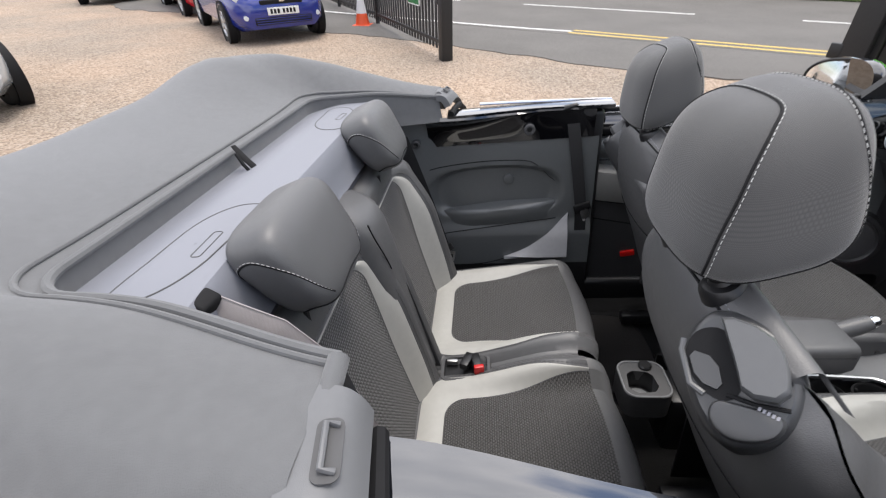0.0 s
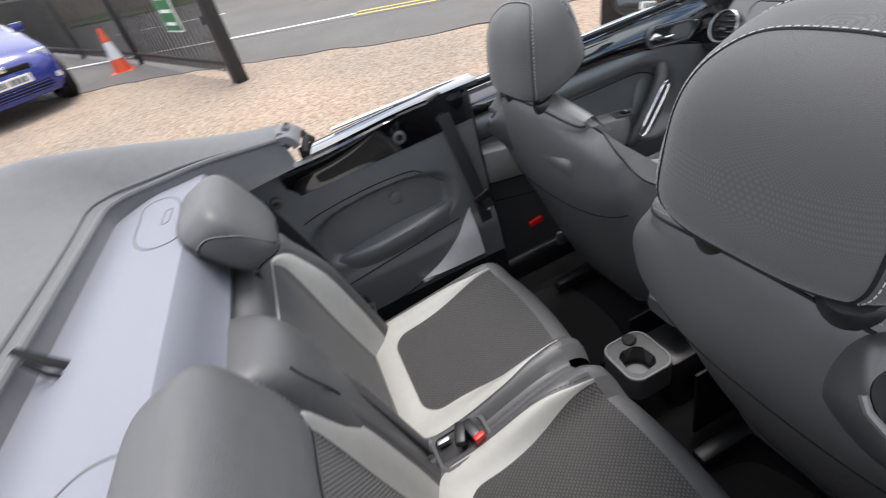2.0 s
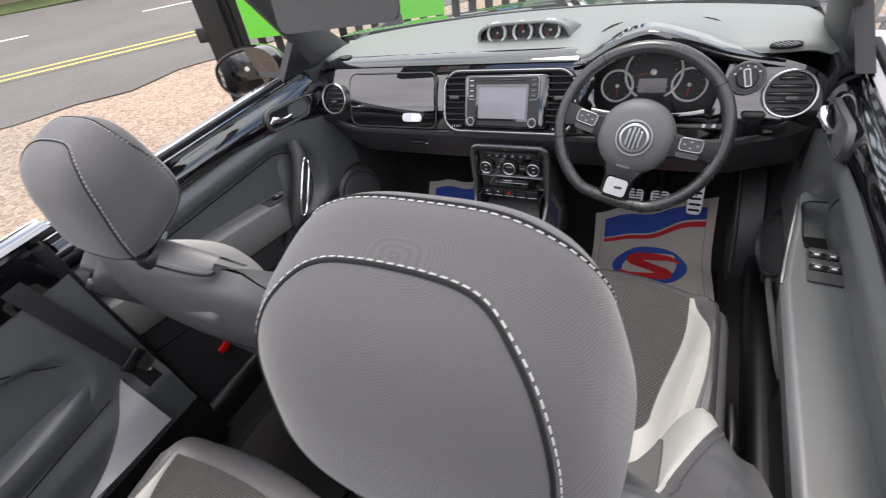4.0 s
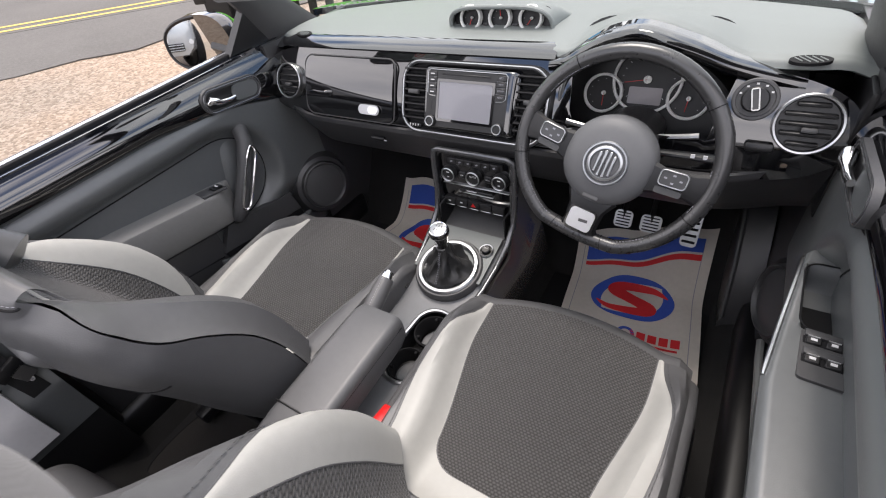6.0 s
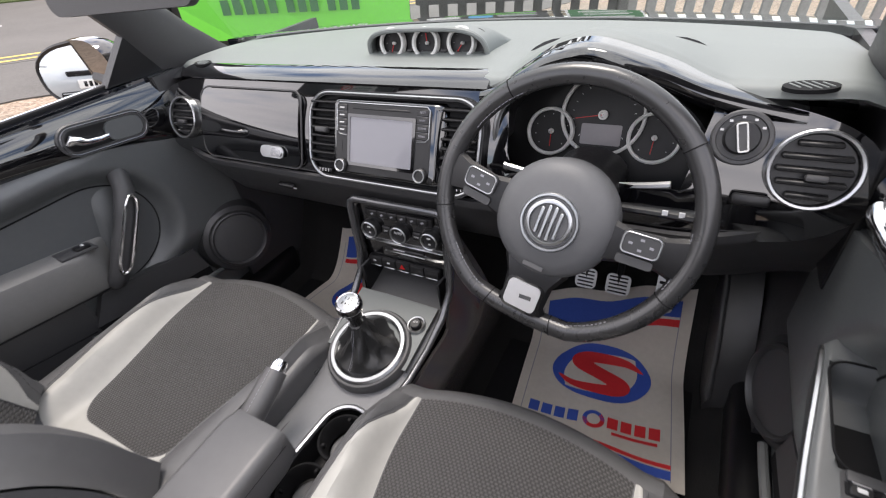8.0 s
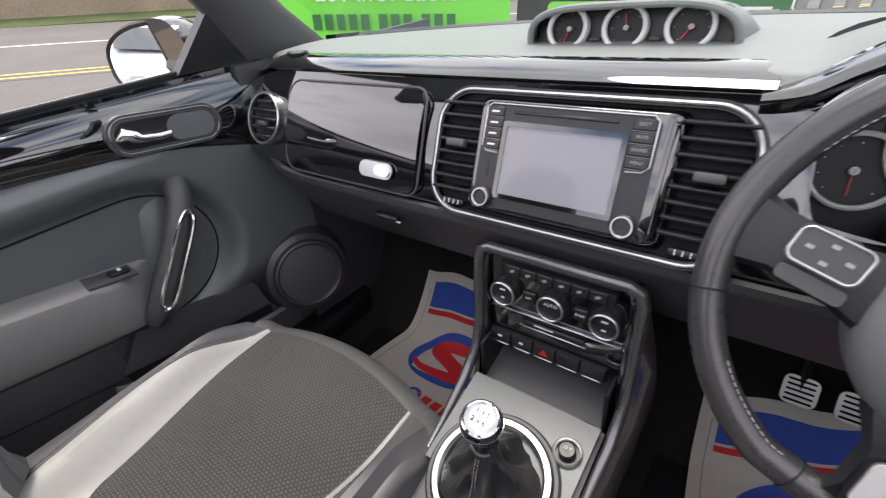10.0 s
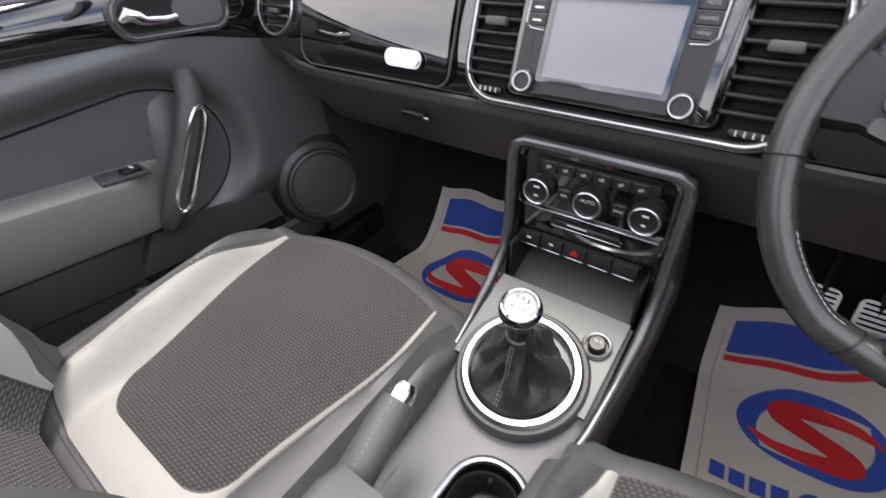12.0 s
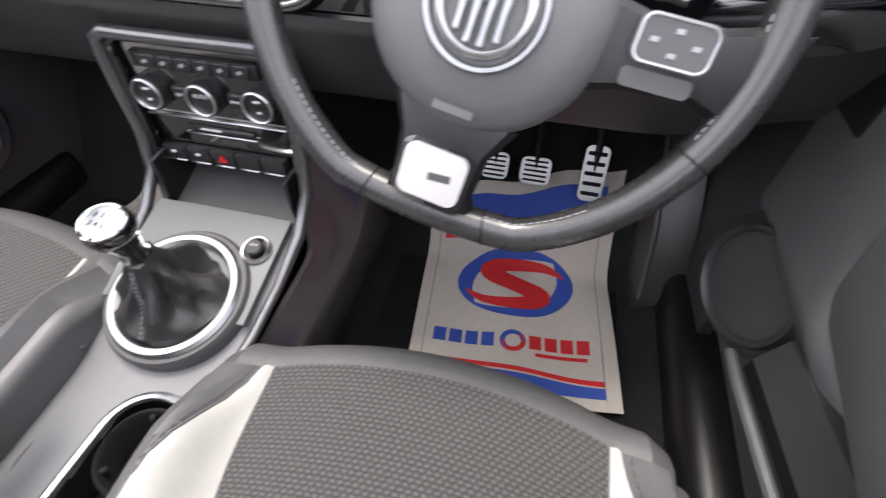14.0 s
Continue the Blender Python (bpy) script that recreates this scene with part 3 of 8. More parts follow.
def quarter(s):
    ob = thing("rear_side_panel_left" if s < 0 else "rear_side_panel_right", "dark plastic rear side trim with a glossy black top", "side trim", kind="structure")

    def face(y, z):
        x = 0.668 - 0.05 * (1 - smooth(0.1, 0.3, y))
        zc = 0.705 + 0.02 * (y - 0.47)
        r = (abs((y - 0.465) / 0.245) ** 2.6 + abs((z - zc) / 0.105) ** 2.6) ** (1 / 2.6)
        x += 0.03 * (1 - smooth(0.84, 1.04, r))
        x -= 0.018 * (1 - smooth(0.53, 0.6, z))
        return s * x

    def fn(i, j):
        y = 0.02 + 0.8 * i
        z = 0.41 + (0.49 + 0.1 * (1 - smooth(0.22, 0.27, y))) * j
        return Vector((face(y, z), y, z))
    shell("inner_panel", sheet(fn, 90, 80), M_DOOR, 0.012, ob)
    rings = []
    for k in range(21):
        w = k / 20
        y = 0.255 + 0.455 * w
        zt = 0.632 + 0.075 * (y - 0.27)
        p = 0.05 * math.sin(math.pi * min(max(w * 0.96 + 0.02, 0.0), 1)) ** 0.5
        x0 = 0.69
        rings.append([Vector((s * x, y, z)) for x, z in ((x0, zt + 0.012 * math.sin(math.pi * w)), (x0 - p * 0.75, zt + 0.003), (x0 - p * 0.95, zt - 0.005), (x0 - p, zt - 0.016), (x0 - p * 0.92, zt - 0.04), (x0 - p * 0.5 - 0.012, zt - 0.066), (x0 - 0.02, zt - 0.075))])
    part("arm_ledge", lofted(rings, closed=False, cap=False), M_DOOR, ob, "moulded ledge below the recess")
    part("ledge_crease", rod([(face(y, 0.555) - s * 0.0075, y, 0.548 + 0.13 * (y - 0.26)) for y in [0.27 + 0.42 * k / 16 for k in range(17)]], 0.0017, 6), M_SEAL, ob)
    part("recess_seam", rod([(face(y, z) - s * 0.0065, y, z) for y, z in [(0.235 + 0.45 * k / 20, 0.806 + 0.022 * math.sin(math.pi * k / 22) - 0.075 * smooth(0.72, 1, k / 20) ** 2) for k in range(21)]], 0.0016, 6), M_SEAL, ob)
    part("lower_seam", rod([(face(y, z) - s * 0.0065, y, z) for y, z in [(0.34 + 0.4 * k / 20, 0.408 + 0.2 * (k / 20) ** 2.2) for k in range(21)]], 0.002, 6), M_SEAL, ob)
    part("round_cap", turned([(0.02, -0.004), (0.02, 0.002), (0.018, 0.003), (0.001, 0.003)], 24, Matrix(((0, 0, -s, face(0.519, 0.748) - s * 0.011), (1, 0, 0, 0.519), (0, 1, 0, 0.748), (0, 0, 0, 1)))), M_DOOR, ob)

    def gloss(i, j):
        y = 0.24 + 0.56 * i
        lo = 0.887 + 0.016 * i
        return Vector((s * (0.664 - (0.067 - 0.06 * smooth(0.3, 0.66, y)) * j ** 2 - 0.003 * math.sin(math.pi * j)), y, lo + (0.996 - lo) * (1 - (1 - j) ** 1.4)))
    shell("upper_trim", sheet(gloss, 24, 12), M_GLOSS, 0.012, ob, "glossy black panel below the window line")
    m = Matrix(((0, 0, -s, s * 0.65), (1, 0, 0, 0.585), (0, 1, 0, 0.937), (0, 0, 0, 1)))
    boss = part("roof_latch_boss", turned([(0.019, -0.01), (0.019, 0.006), (0.016, 0.009), (0.01, 0.009), (0.008, 0.0)], 24, m), M_DARK, ob, "round roof latch boss")
    part("hole", turned([(0.008, 0.004), (0.001, 0.004)], 16, m), M_BLACK, boss)
    m2 = Matrix(((0, 0, -s, s * 0.62), (1, 0, 0, 0.2), (0, 1, 0, 0.91), (0, 0, 0, 1)))
    part("trim_boss", turned([(0.015, -0.02), (0.015, 0.004), (0.012, 0.006), (0.008, 0.006), (0.006, 0.0)], 20, m2), M_DARK, ob)
    # rear shoulder of the body outside
    def shoulder(i, j):
        y = 0.315 + 0.545 * i
        a = j
        x0 = 0.597 + 0.06 * smooth(0.3, 0.66, y)
        return Vector((s * (x0 + (0.885 - x0) * a + 0.03 * math.sin(math.pi * a)), y, 1.0 + 0.016 * math.sin(math.pi * min(a * 1.5, 1)) - 0.18 * a ** 1.8))
    shell("body_shoulder", sheet(shoulder, 24, 20), M_PAINT, 0.012, ob, "glossy black painted body shoulder")

    def flank(i, j):
        y = -0.85 + 1.71 * i
        z = 0.825 - 0.55 * j
        return Vector((s * (0.88 + 0.03 * math.sin(math.pi * j)), y, z))
    shell("rear_wing", sheet(flank, 16, 10), M_PAINT, 0.012, ob, "black painted rear wing")
    part("window_strip", rod([(s * 0.69, 0.42, 1.019), (s * 0.7, 0.55, 1.017), (s * 0.71, 0.7, 1.013), (s * 0.72, 0.86, 1.008)], 0.005, 8), M_CHROME, ob, "thin bright strip along the window line")
    # lower sweep of trim to the door pillar, its sheen painted in as a pale tone
    def sweep(i, j):
        y = 0.5 + 0.235 * i
        z0 = 0.45
        z1 = 0.418 + 0.2 * (0.36 + 0.64 * i) ** 2.2
        z = z0 + (z1 - z0) * j
        return Vector((face(y, z) - s * (0.009 + 0.02 * (1 - j)), y, z))
    shell("sheen_toned_kick_trim", sheet(sweep, 16, 8), M_TRIMSHEEN, 0.01, ob, "trim sweeping up to the door pillar, its sheen painted as pale grey")
    # made-up black piece that keeps the area under the panel dark
    part("added_black_strip", lofted([[Vector((s * x, y, z)) for x, z in ((0.69, 0.2), (0.655, 0.21), (0.645, 0.25), (0.644, 0.39), (0.652, 0.412), (0.69, 0.42))] for y in (0.02, 0.3, 0.6, 0.82)]), M_BLACK, ob, "black strip added to darken the area under the side panel")
    # door pillar and the belt
    part("door_pillar", boxed((s * 0.7, 0.79, 0.64), (0.07, 0.09, 0.7), 0.02, 3), M_BLACK, ob)
    return ob


def seat_belt(s):
    ob = thing("seat_belt", "black front seat belt hanging at the door pillar", "seat belt", "front seat belts")
    pts = [Vector((s * 0.662, 0.722, 0.985)), Vector((s * 0.655, 0.73, 0.95)), Vector((s * 0.645, 0.75, 0.82)), Vector((s * 0.64, 0.775, 0.65)), Vector((s * 0.652, 0.785, 0.5)), Vector((s * 0.67, 0.79, 0.36))]

    def web(i, j):
        k = min(int(i * 5), 4)
        p = pts[k].lerp(pts[k + 1], i * 5 - k)
        return p + Vector((0.0, 0.04 * (j - 0.5), 0.004 * (j - 0.5)))
    shell("webbing", sheet(web, 25, 4), M_BELTBLACK, 0.0016, ob)
    part("upper_guide", rod([(s * 0.668, 0.69, 0.975), (s * 0.662, 0.7, 1.0), (s * 0.665, 0.735, 1.005), (s * 0.67, 0.76, 0.985)], 0.009, 10), M_BLACK, ob, "black belt guide")
    tongue = part("tongue", boxed((s * 0.632, 0.778, 0.652), (0.012, 0.06, 0.03), 0.004, 2, (18, 0, 0)), M_BLACK, ob)
    part("tongue_plate", boxed((s * 0.628, 0.79, 0.628), (0.004, 0.03, 0.04), 0.0015, 1, (18, 0, 0)), M_STEEL, tongue)
    part("stop_button", turned([(0.005, 0), (0.005, 0.003), (0.001, 0.004)], 12, Matrix(((0, 0, -s, s * 0.636), (1, 0, 0, 0.79), (0, 1, 0, 0.6), (0, 0, 0, 1)))), M_LETTER, ob)
    return ob


def windscreen():
    ob = thing("windscreen", "raked car windscreen with black pillars and header", "windscreen", kind="structure")

    def base(x):
        return 2.235 - 0.17 * (abs(x) / 0.74) ** 2.2

    def gl(i, j):
        x = -0.72 + 1.44 * i
        y0_, z0_ = base(x), 0.958
        y1_, z1_ = 1.52 - 0.1 * (x / 0.6) ** 2, 1.42
        return Vector((x * (1 - 0.16 * j), y0_ + (y1_ - y0_) * j, z0_ + (z1_ - z0_) * j + 0.02 * math.sin(math.pi * j)))
    gb = sheet(gl, 24, 12)
    gb.normal_update()
    for f in gb.faces:
        if f.normal.y > 0:
            f.normal_flip()
    g = part("pane", gb, M_GLASS, ob, "clear glass", clean=False)
    g.visible_shadow = False
    part("header", rod([gl(k / 16, 1.0) + Vector((0, -0.02, 0.0)) for k in range(17)], 0.035, 10, flat=0.6), M_BLACK, ob, "black screen header")
    for s in (-1, 1):
        rings = []
        for k in range(9):
            t = k / 8
            c = Vector((s * (0.75 - 0.125 * t), 1.95 - 0.47 * t, 0.93 + 0.49 * t))
            wy, wx = 0.105 - 0.05 * t + 0.03 * (1 - smooth(0, 0.25, t)), 0.03
            rings.append([c + Vector((s * wx * math.cos(a), wy * math.sin(a), -0.3 * wy * math.sin(a) * 0.3)) for a in [2 * math.pi * q / 14 for q in range(14)]])
        part("pillar", lofted(rings), M_DARK, ob, "dark windscreen pillar")
        tri = [Vector((s * 0.735, 1.66, 0.965)), Vector((s * 0.735, 1.9, 0.96)), Vector((s * 0.705, 1.77, 1.09))]
        tri2 = [p + Vector((s * 0.03, 0, 0)) for p in tri]
        part("mirror_sail", lofted([tri, tri2]), M_BLACK, ob, "black corner sail by the mirror")
    cowl = sheet(lambda i, j: Vector((-0.8 + 1.6 * i, base(-0.72 + 1.44 * i) + 0.01 + 0.32 * j, 0.955 - 0.02 * j - 0.06 * j * j)), 20, 6)
    shell("bonnet_edge", cowl, M_PAINT, 0.02, ob, "black bonnet edge beyond the glass")
    return ob


def sun_visor():
    ob = thing("sun_visor", "dark grey sun visor folded down with a warning label", "sun visor")
    m = pose(-0.375, 1.6, 1.2, 78, 0, 6)
    part("board", slab(rounded(0.37, 0.13, 0.03, 6), -0.008, 0.008, m), M_DARK, ob)
    lab = part("warning_label", slab(rounded(0.13, 0.062, 0.004, 3, 0.06, -0.022), -0.0095, -0.0085, m), M_LABEL, ob, "white warning label")
    part("symbol", rod([m @ Vector((0.016 + 0.018 * math.cos(a / 3.82), -0.022 + 0.018 * math.sin(a / 3.82), -0.0098)) for a in range(24)], 0.002, 6, True), M_PRINTRED, lab)
    part("symbol_bar", boxed((0.016, -0.022, -0.0098), (0.034, 0.004, 0.001), 0.0, 1, (0, 0, 45), m), M_PRINTRED, lab)
    for k in range(4):
        part("print_bar", boxed((0.075, -0.006 - 0.011 * k, -0.0098), (0.07 - 0.012 * (k % 2), 0.004, 0.001), 0.0, 1, (0, 0, 0), m), M_GREYPRINT, lab)
    return ob


def door_mirror():
    ob = thing("door_mirror", "black exterior door mirror on the passenger side", "door mirror")
    c = Vector((-0.94, 1.72, 0.972))
    rings = []
    for k in range(7):
        t = k / 6
        sc = (1.0, 1.02, 1.0, 0.92, 0.78, 0.55, 0.2)[k]
        rings.append([c + Vector((0.138 * sc * math.copysign(abs(math.cos(a)) ** 0.75, math.cos(a)), 0.008 + 0.11 * t, (0.086 + 0.012 * math.cos(a)) * sc * math.copysign(abs(math.sin(a)) ** 0.75, math.sin(a)))) for a in [2 * math.pi * q / 28 for q in range(28)]])
    part("housing", lofted(rings, cap=True), M_GLOSS, ob, "glossy black mirror housing")
    gm = pose(*c, 0, 0, 0) @ pose(0, 0.002, 0, 90, 0, 0) @ pose(0, 0, 0, -6.5, 24, 0)
    outl = [(0.124 * math.copysign(abs(math.cos(a)) ** 0.75, math.cos(a)), (0.074 + 0.01 * math.cos(a)) * math.copysign(abs(math.sin(a)) ** 0.75, math.sin(a))) for a in [2 * math.pi * q / 32 for q in range(32)]]
    part("mirror_pane", slab(outl, 0.0, 0.004, gm), M_MIRROR, ob, "silvered mirror glass")
    part("surround", rod([gm @ Vector((x * 1.06, y * 1.08, 0.0)) for x, y in outl], 0.006, 6, True), M_BLACK, ob)
    part("arm", lofted([[Vector((x, 1.75 + 0.035 * math.cos(a), 0.955 + 0.02 * math.sin(a) + dz)) for a in [2 * math.pi * q / 12 for q in range(12)]] for x, dz in ((-0.78, 0.0), (-0.84, 0.002), (-0.9, 0.01))]), M_BLACK, ob, "black mirror arm")
    return ob


# ---- folded soft top and parcel shelf ----
def ucurve(fa, yf, yb, r, n1=16, n2=8, n3=10):
    """A U open at yf: points (x, y) down the left side, round the back at yb, and up the right side."""
    pts = [(-fa(yf + (yb + r - yf) * i / n1), yf + (yb + r - yf) * i / n1) for i in range(n1)]
    a = fa(yb + r)
    for i in range(n2 + 1):
        q = math.pi / 2 * i / n2
        pts.append((-(a - r) - r * math.cos(q), yb + r - r * math.sin(q)))
    for i in range(1, n3):
        pts.append((-(a - r) + 2 * (a - r) * i / n3, yb))
    return pts + [(-x, y) for x, y in reversed(pts[:n1 + n2 + 1])]


def folded_roof():
    ob = thing("folded_soft_top", "folded dark grey cloth soft top behind the rear seats", "soft top")
    inner = ucurve(lambda y: 0.54 + 0.075 * smooth(-0.05, 0.36, y), 0.29, -0.1, 0.07, 22, 8, 16)
    outer = ucurve(lambda y: 0.79, 0.29, -0.78, 0.3, 22, 8, 16)
    inner = [(x * (0.915 if x > 0 else 1.0), y) for x, y in inner]
    n = len(inner)

    def surf(k, t):
        (xa, ya), (xb, yb) = inner[k], outer[k]
        x, y = xa + (xb - xa) * t, ya + (yb - ya) * t
        mid = (xa + xb) / 2
        rear = smooth(0.34, -0.16, ya if abs(k - n / 2) > n * 0.16 else -0.2)
        corner = math.exp(-((abs(x) - 0.6) / 0.18) ** 2)
        crest = 0.012 + rear * (0.05 + 0.115 * corner * (1 - 0.6 * smooth(-0.2, -0.62, y)))
        z0 = 1.062 + 0.032 * smooth(0.34, 0.05, ya)
        up = math.sin(math.pi * min(t / 0.62, 1) * 0.5) ** 1.1
        z = z0 + crest * up - 0.2 * smooth(0.5, 1.0, t) ** 1.3 * (0.35 + 0.65 * rear) - 0.02 * smooth(0.8, 1, t)
        z += 0.006 * rear * math.sin(9 * x + 4 * y) * up
        return Vector((x, y, z))
    part("cloth", sheet(lambda i, j: surf(round(i * (n - 1)), j), n - 1, 28), M_HOOD, ob)
    part("piping", rod([surf(k, 0.0) + Vector((0, 0, 0.003)) for k in range(n)], 0.0065, 8), M_HOOD, ob, "piped edge of the soft top")
    part("second_piping", rod([surf(k, 0.045) + Vector((0, 0, 0.002)) for k in range(n)], 0.004, 8), M_HOOD, ob)

    def wall(i, j):
        k = round(i * (n - 1))
        p = surf(k, 0.0)
        return Vector((p.x * (1 - 0.02 * j), p.y + 0.012 * j, p.z - (p.z - 0.99) * j - 0.012 * math.sin(math.pi * j)))
    part("inner_wall", sheet(wall, n - 1, 6), M_HOOD, ob, "cloth wall round the shelf well")
    for s in (-1, 1):
        a, b = (surf(0, 0.02), surf(0, 0.95)) if s < 0 else (surf(n - 1, 0.02), surf(n - 1, 0.95))
        part("hem", rod([a.lerp(b, q / 8) + Vector((0, 0, 0.006 + 0.012 * math.sin(math.pi * q / 8))) for q in range(9)], 0.011, 10), M_HOOD, ob, "thick stitched hem")
        # end cap with its release catch
        def cap(i, j):
            x = 0.598 + 0.19 * j
            y = 0.282 + (0.036 + 0.17 * (x - 0.6)) * i
            return Vector((s * x, y, 1.064 + 0.006 * math.sin(math.pi * j) - 0.028 * i ** 4 - 0.04 * j ** 4))
        capo = shell("end_cap", sheet(cap, 12, 12), M_ENDCAP, 0.02, ob, "grey plastic end cap")
        cm_ = pose(s * 0.663, 0.311, 1.0765, -4, 0, s * 10)
        part("catch_recess", slab(rounded(0.056, 0.022, 0.008, 5), 0, 0.0012, cm_), M_DARK, capo)
        part("catch", rod([cm_ @ Vector(p) for p in ((-0.02, 0.007, 0.002), (-0.02, -0.003, 0.006), (0.02, -0.003, 0.006), (0.02, 0.007, 0.002))], 0.0028, 8), M_ENDCAP, capo, "grey release catch")
        part("side_seal", rod([(s * 0.6, 0.328, 1.012), (s * 0.65, 0.338, 1.02), (s * 0.72, 0.35, 1.016), (s * 0.79, 0.362, 0.985)], 0.01, 8), M_SEAL, ob)
    for x in (0.008,):
        strap = part("strap", rod([(x - 0.012, -0.085, 1.115), (x, -0.06, 1.09), (x + 0.006, -0.035, 1.065), (x - 0.004, -0.028, 1.052)], [0.006, 0.008, 0.008, 0.005], 8, flat=0.35), M_SEAL, ob, "black holding strap")
        part("hook", rod([(x + 0.012, -0.07, 1.105), (x + 0.022, -0.055, 1.085), (x + 0.018, -0.045, 1.065)], 0.004, 6), M_SEAL, strap)
    return ob


def shelf_at(x, y, lift=0.0):
    z = 1.056 + 0.02 * smooth(-0.1, 0.0, y) * (1 - 0.5 * (abs(x) / 0.6) ** 3)
    z -= 0.1 * smooth(0.082, 0.108, y) ** 2
    return Vector((x, y + 0.012 * (abs(x) / 0.6) ** 4, z + lift))


def parcel_shelf():
    ob = thing("parcel_shelf", "grey moulded parcel shelf with oval lids", "parcel shelf")
    shell("top", sheet(lambda i, j: shelf_at(-0.6 + 1.2 * i, -0.11 + 0.22 * j), 60, 36), M_SHELF, 0.012, ob)
    back = sheet(lambda i, j: Vector((-0.6 + 1.2 * i, 0.107, 0.96 - 0.35 * j)), 6, 6)
    shell("front_face", back, M_SHELF, 0.01, ob)
    for s in (-1, 1):
        def oval(k, w, h):
            q = 2 * math.pi * k / 56
            return shelf_at(s * 0.35 + w * math.copysign(abs(math.cos(q)) ** 0.55, math.cos(q)), 0.024 + h * math.copysign(abs(math.sin(q)) ** 0.7, math.sin(q)) - 0.22 * (w * math.cos(q)) * s, 0.0066)
        lid = part("lid", sheet(lambda i, j: oval(round(i * 56), 0.13 * (0.02 + 0.98 * j), 0.041 * (0.02 + 0.98 * j)) + Vector((0, 0, 0.001 - 0.0012 * j ** 8)), 56, 5), M_SHELF, ob, "oval lid in the shelf")
        part("groove", rod([oval(k, 0.131, 0.042) + Vector((0, 0, -0.0008)) for k in range(56)], 0.0016, 6, True), M_DARK, lid)
        part("finger_slot", rod([shelf_at(s * 0.35 + x, 0.042 + y, 0.0075) for x, y in rounded(0.07, 0.014, 0.005, 4)], 0.001, 6, True), M_DARK, lid)
        slot = part("belt_slot", boxed((s * 0.462, 0.086, 1.045), (0.036, 0.026, 0.062), 0.006, 3, (-28, 0, s * -10)), M_SEAL, ob, "black belt slot")
    return ob


def rear_belt():
    ob = thing("rear_seat_belt", "grey rear seat belt running out of the shelf over the seat", "seat belt")
    pts = [Vector((0.456, 0.078, 1.046)), Vector((0.46, 0.12, 1.03)), Vector((0.46, 0.168, 1.008)), Vector((0.456, 0.205, 0.96)), Vector((0.452, 0.235, 0.88)), Vector((0.448, 0.26, 0.78))]

    def web(i, j):
        k = min(int(i * 5), 4)
        p = pts[k].lerp(pts[k + 1], i * 5 - k)
        return p + Vector((0.004 * math.sin(math.pi * j) - 0.016 * (j - 0.5), 0.032 * (j - 0.5), 0.05 * (j - 0.5) * (1 - 0.5 * i)))
    shell("webbing", sheet(web, 40, 8, lambda i, j: (j * 0.05, i * 0.5)), M_BELT, 0.0018, ob)
    for j in (0.03, 0.97):
        part("edge_binding", rod([web(k / 30, j) + Vector((0, 0, 0.0012)) for k in range(31)], 0.0012, 6), M_BELT, ob, "tight woven edge of the webbing")
    ob2 = thing("rear_seat_belt", "dark rear seat belt tongue resting beside the cushion", "seat belt")
    shell("webbing", sheet(lambda i, j: Vector((-0.515 - 0.02 * math.sin(3 * i), 0.17 + 0.12 * i + 0.044 * (j - 0.5), 0.97 - 0.45 * i)), 16, 4), M_BELTBLACK, 0.0016, ob2)
    part("tongue", boxed((-0.512, 0.29, 0.56), (0.014, 0.052, 0.026), 0.004, 2, (30, 0, 0)), M_BLACK, ob2)
    part("tongue_plate", frame_ring(bmesh.new(), rounded(0.024, 0.036, 0.004, 3), rounded(0.012, 0.014, 0.003, 3), -0.001, 0.001, pose(-0.503, 0.308, 0.535, 60, 0, 70)), M_STEEL, ob2)
    return ob



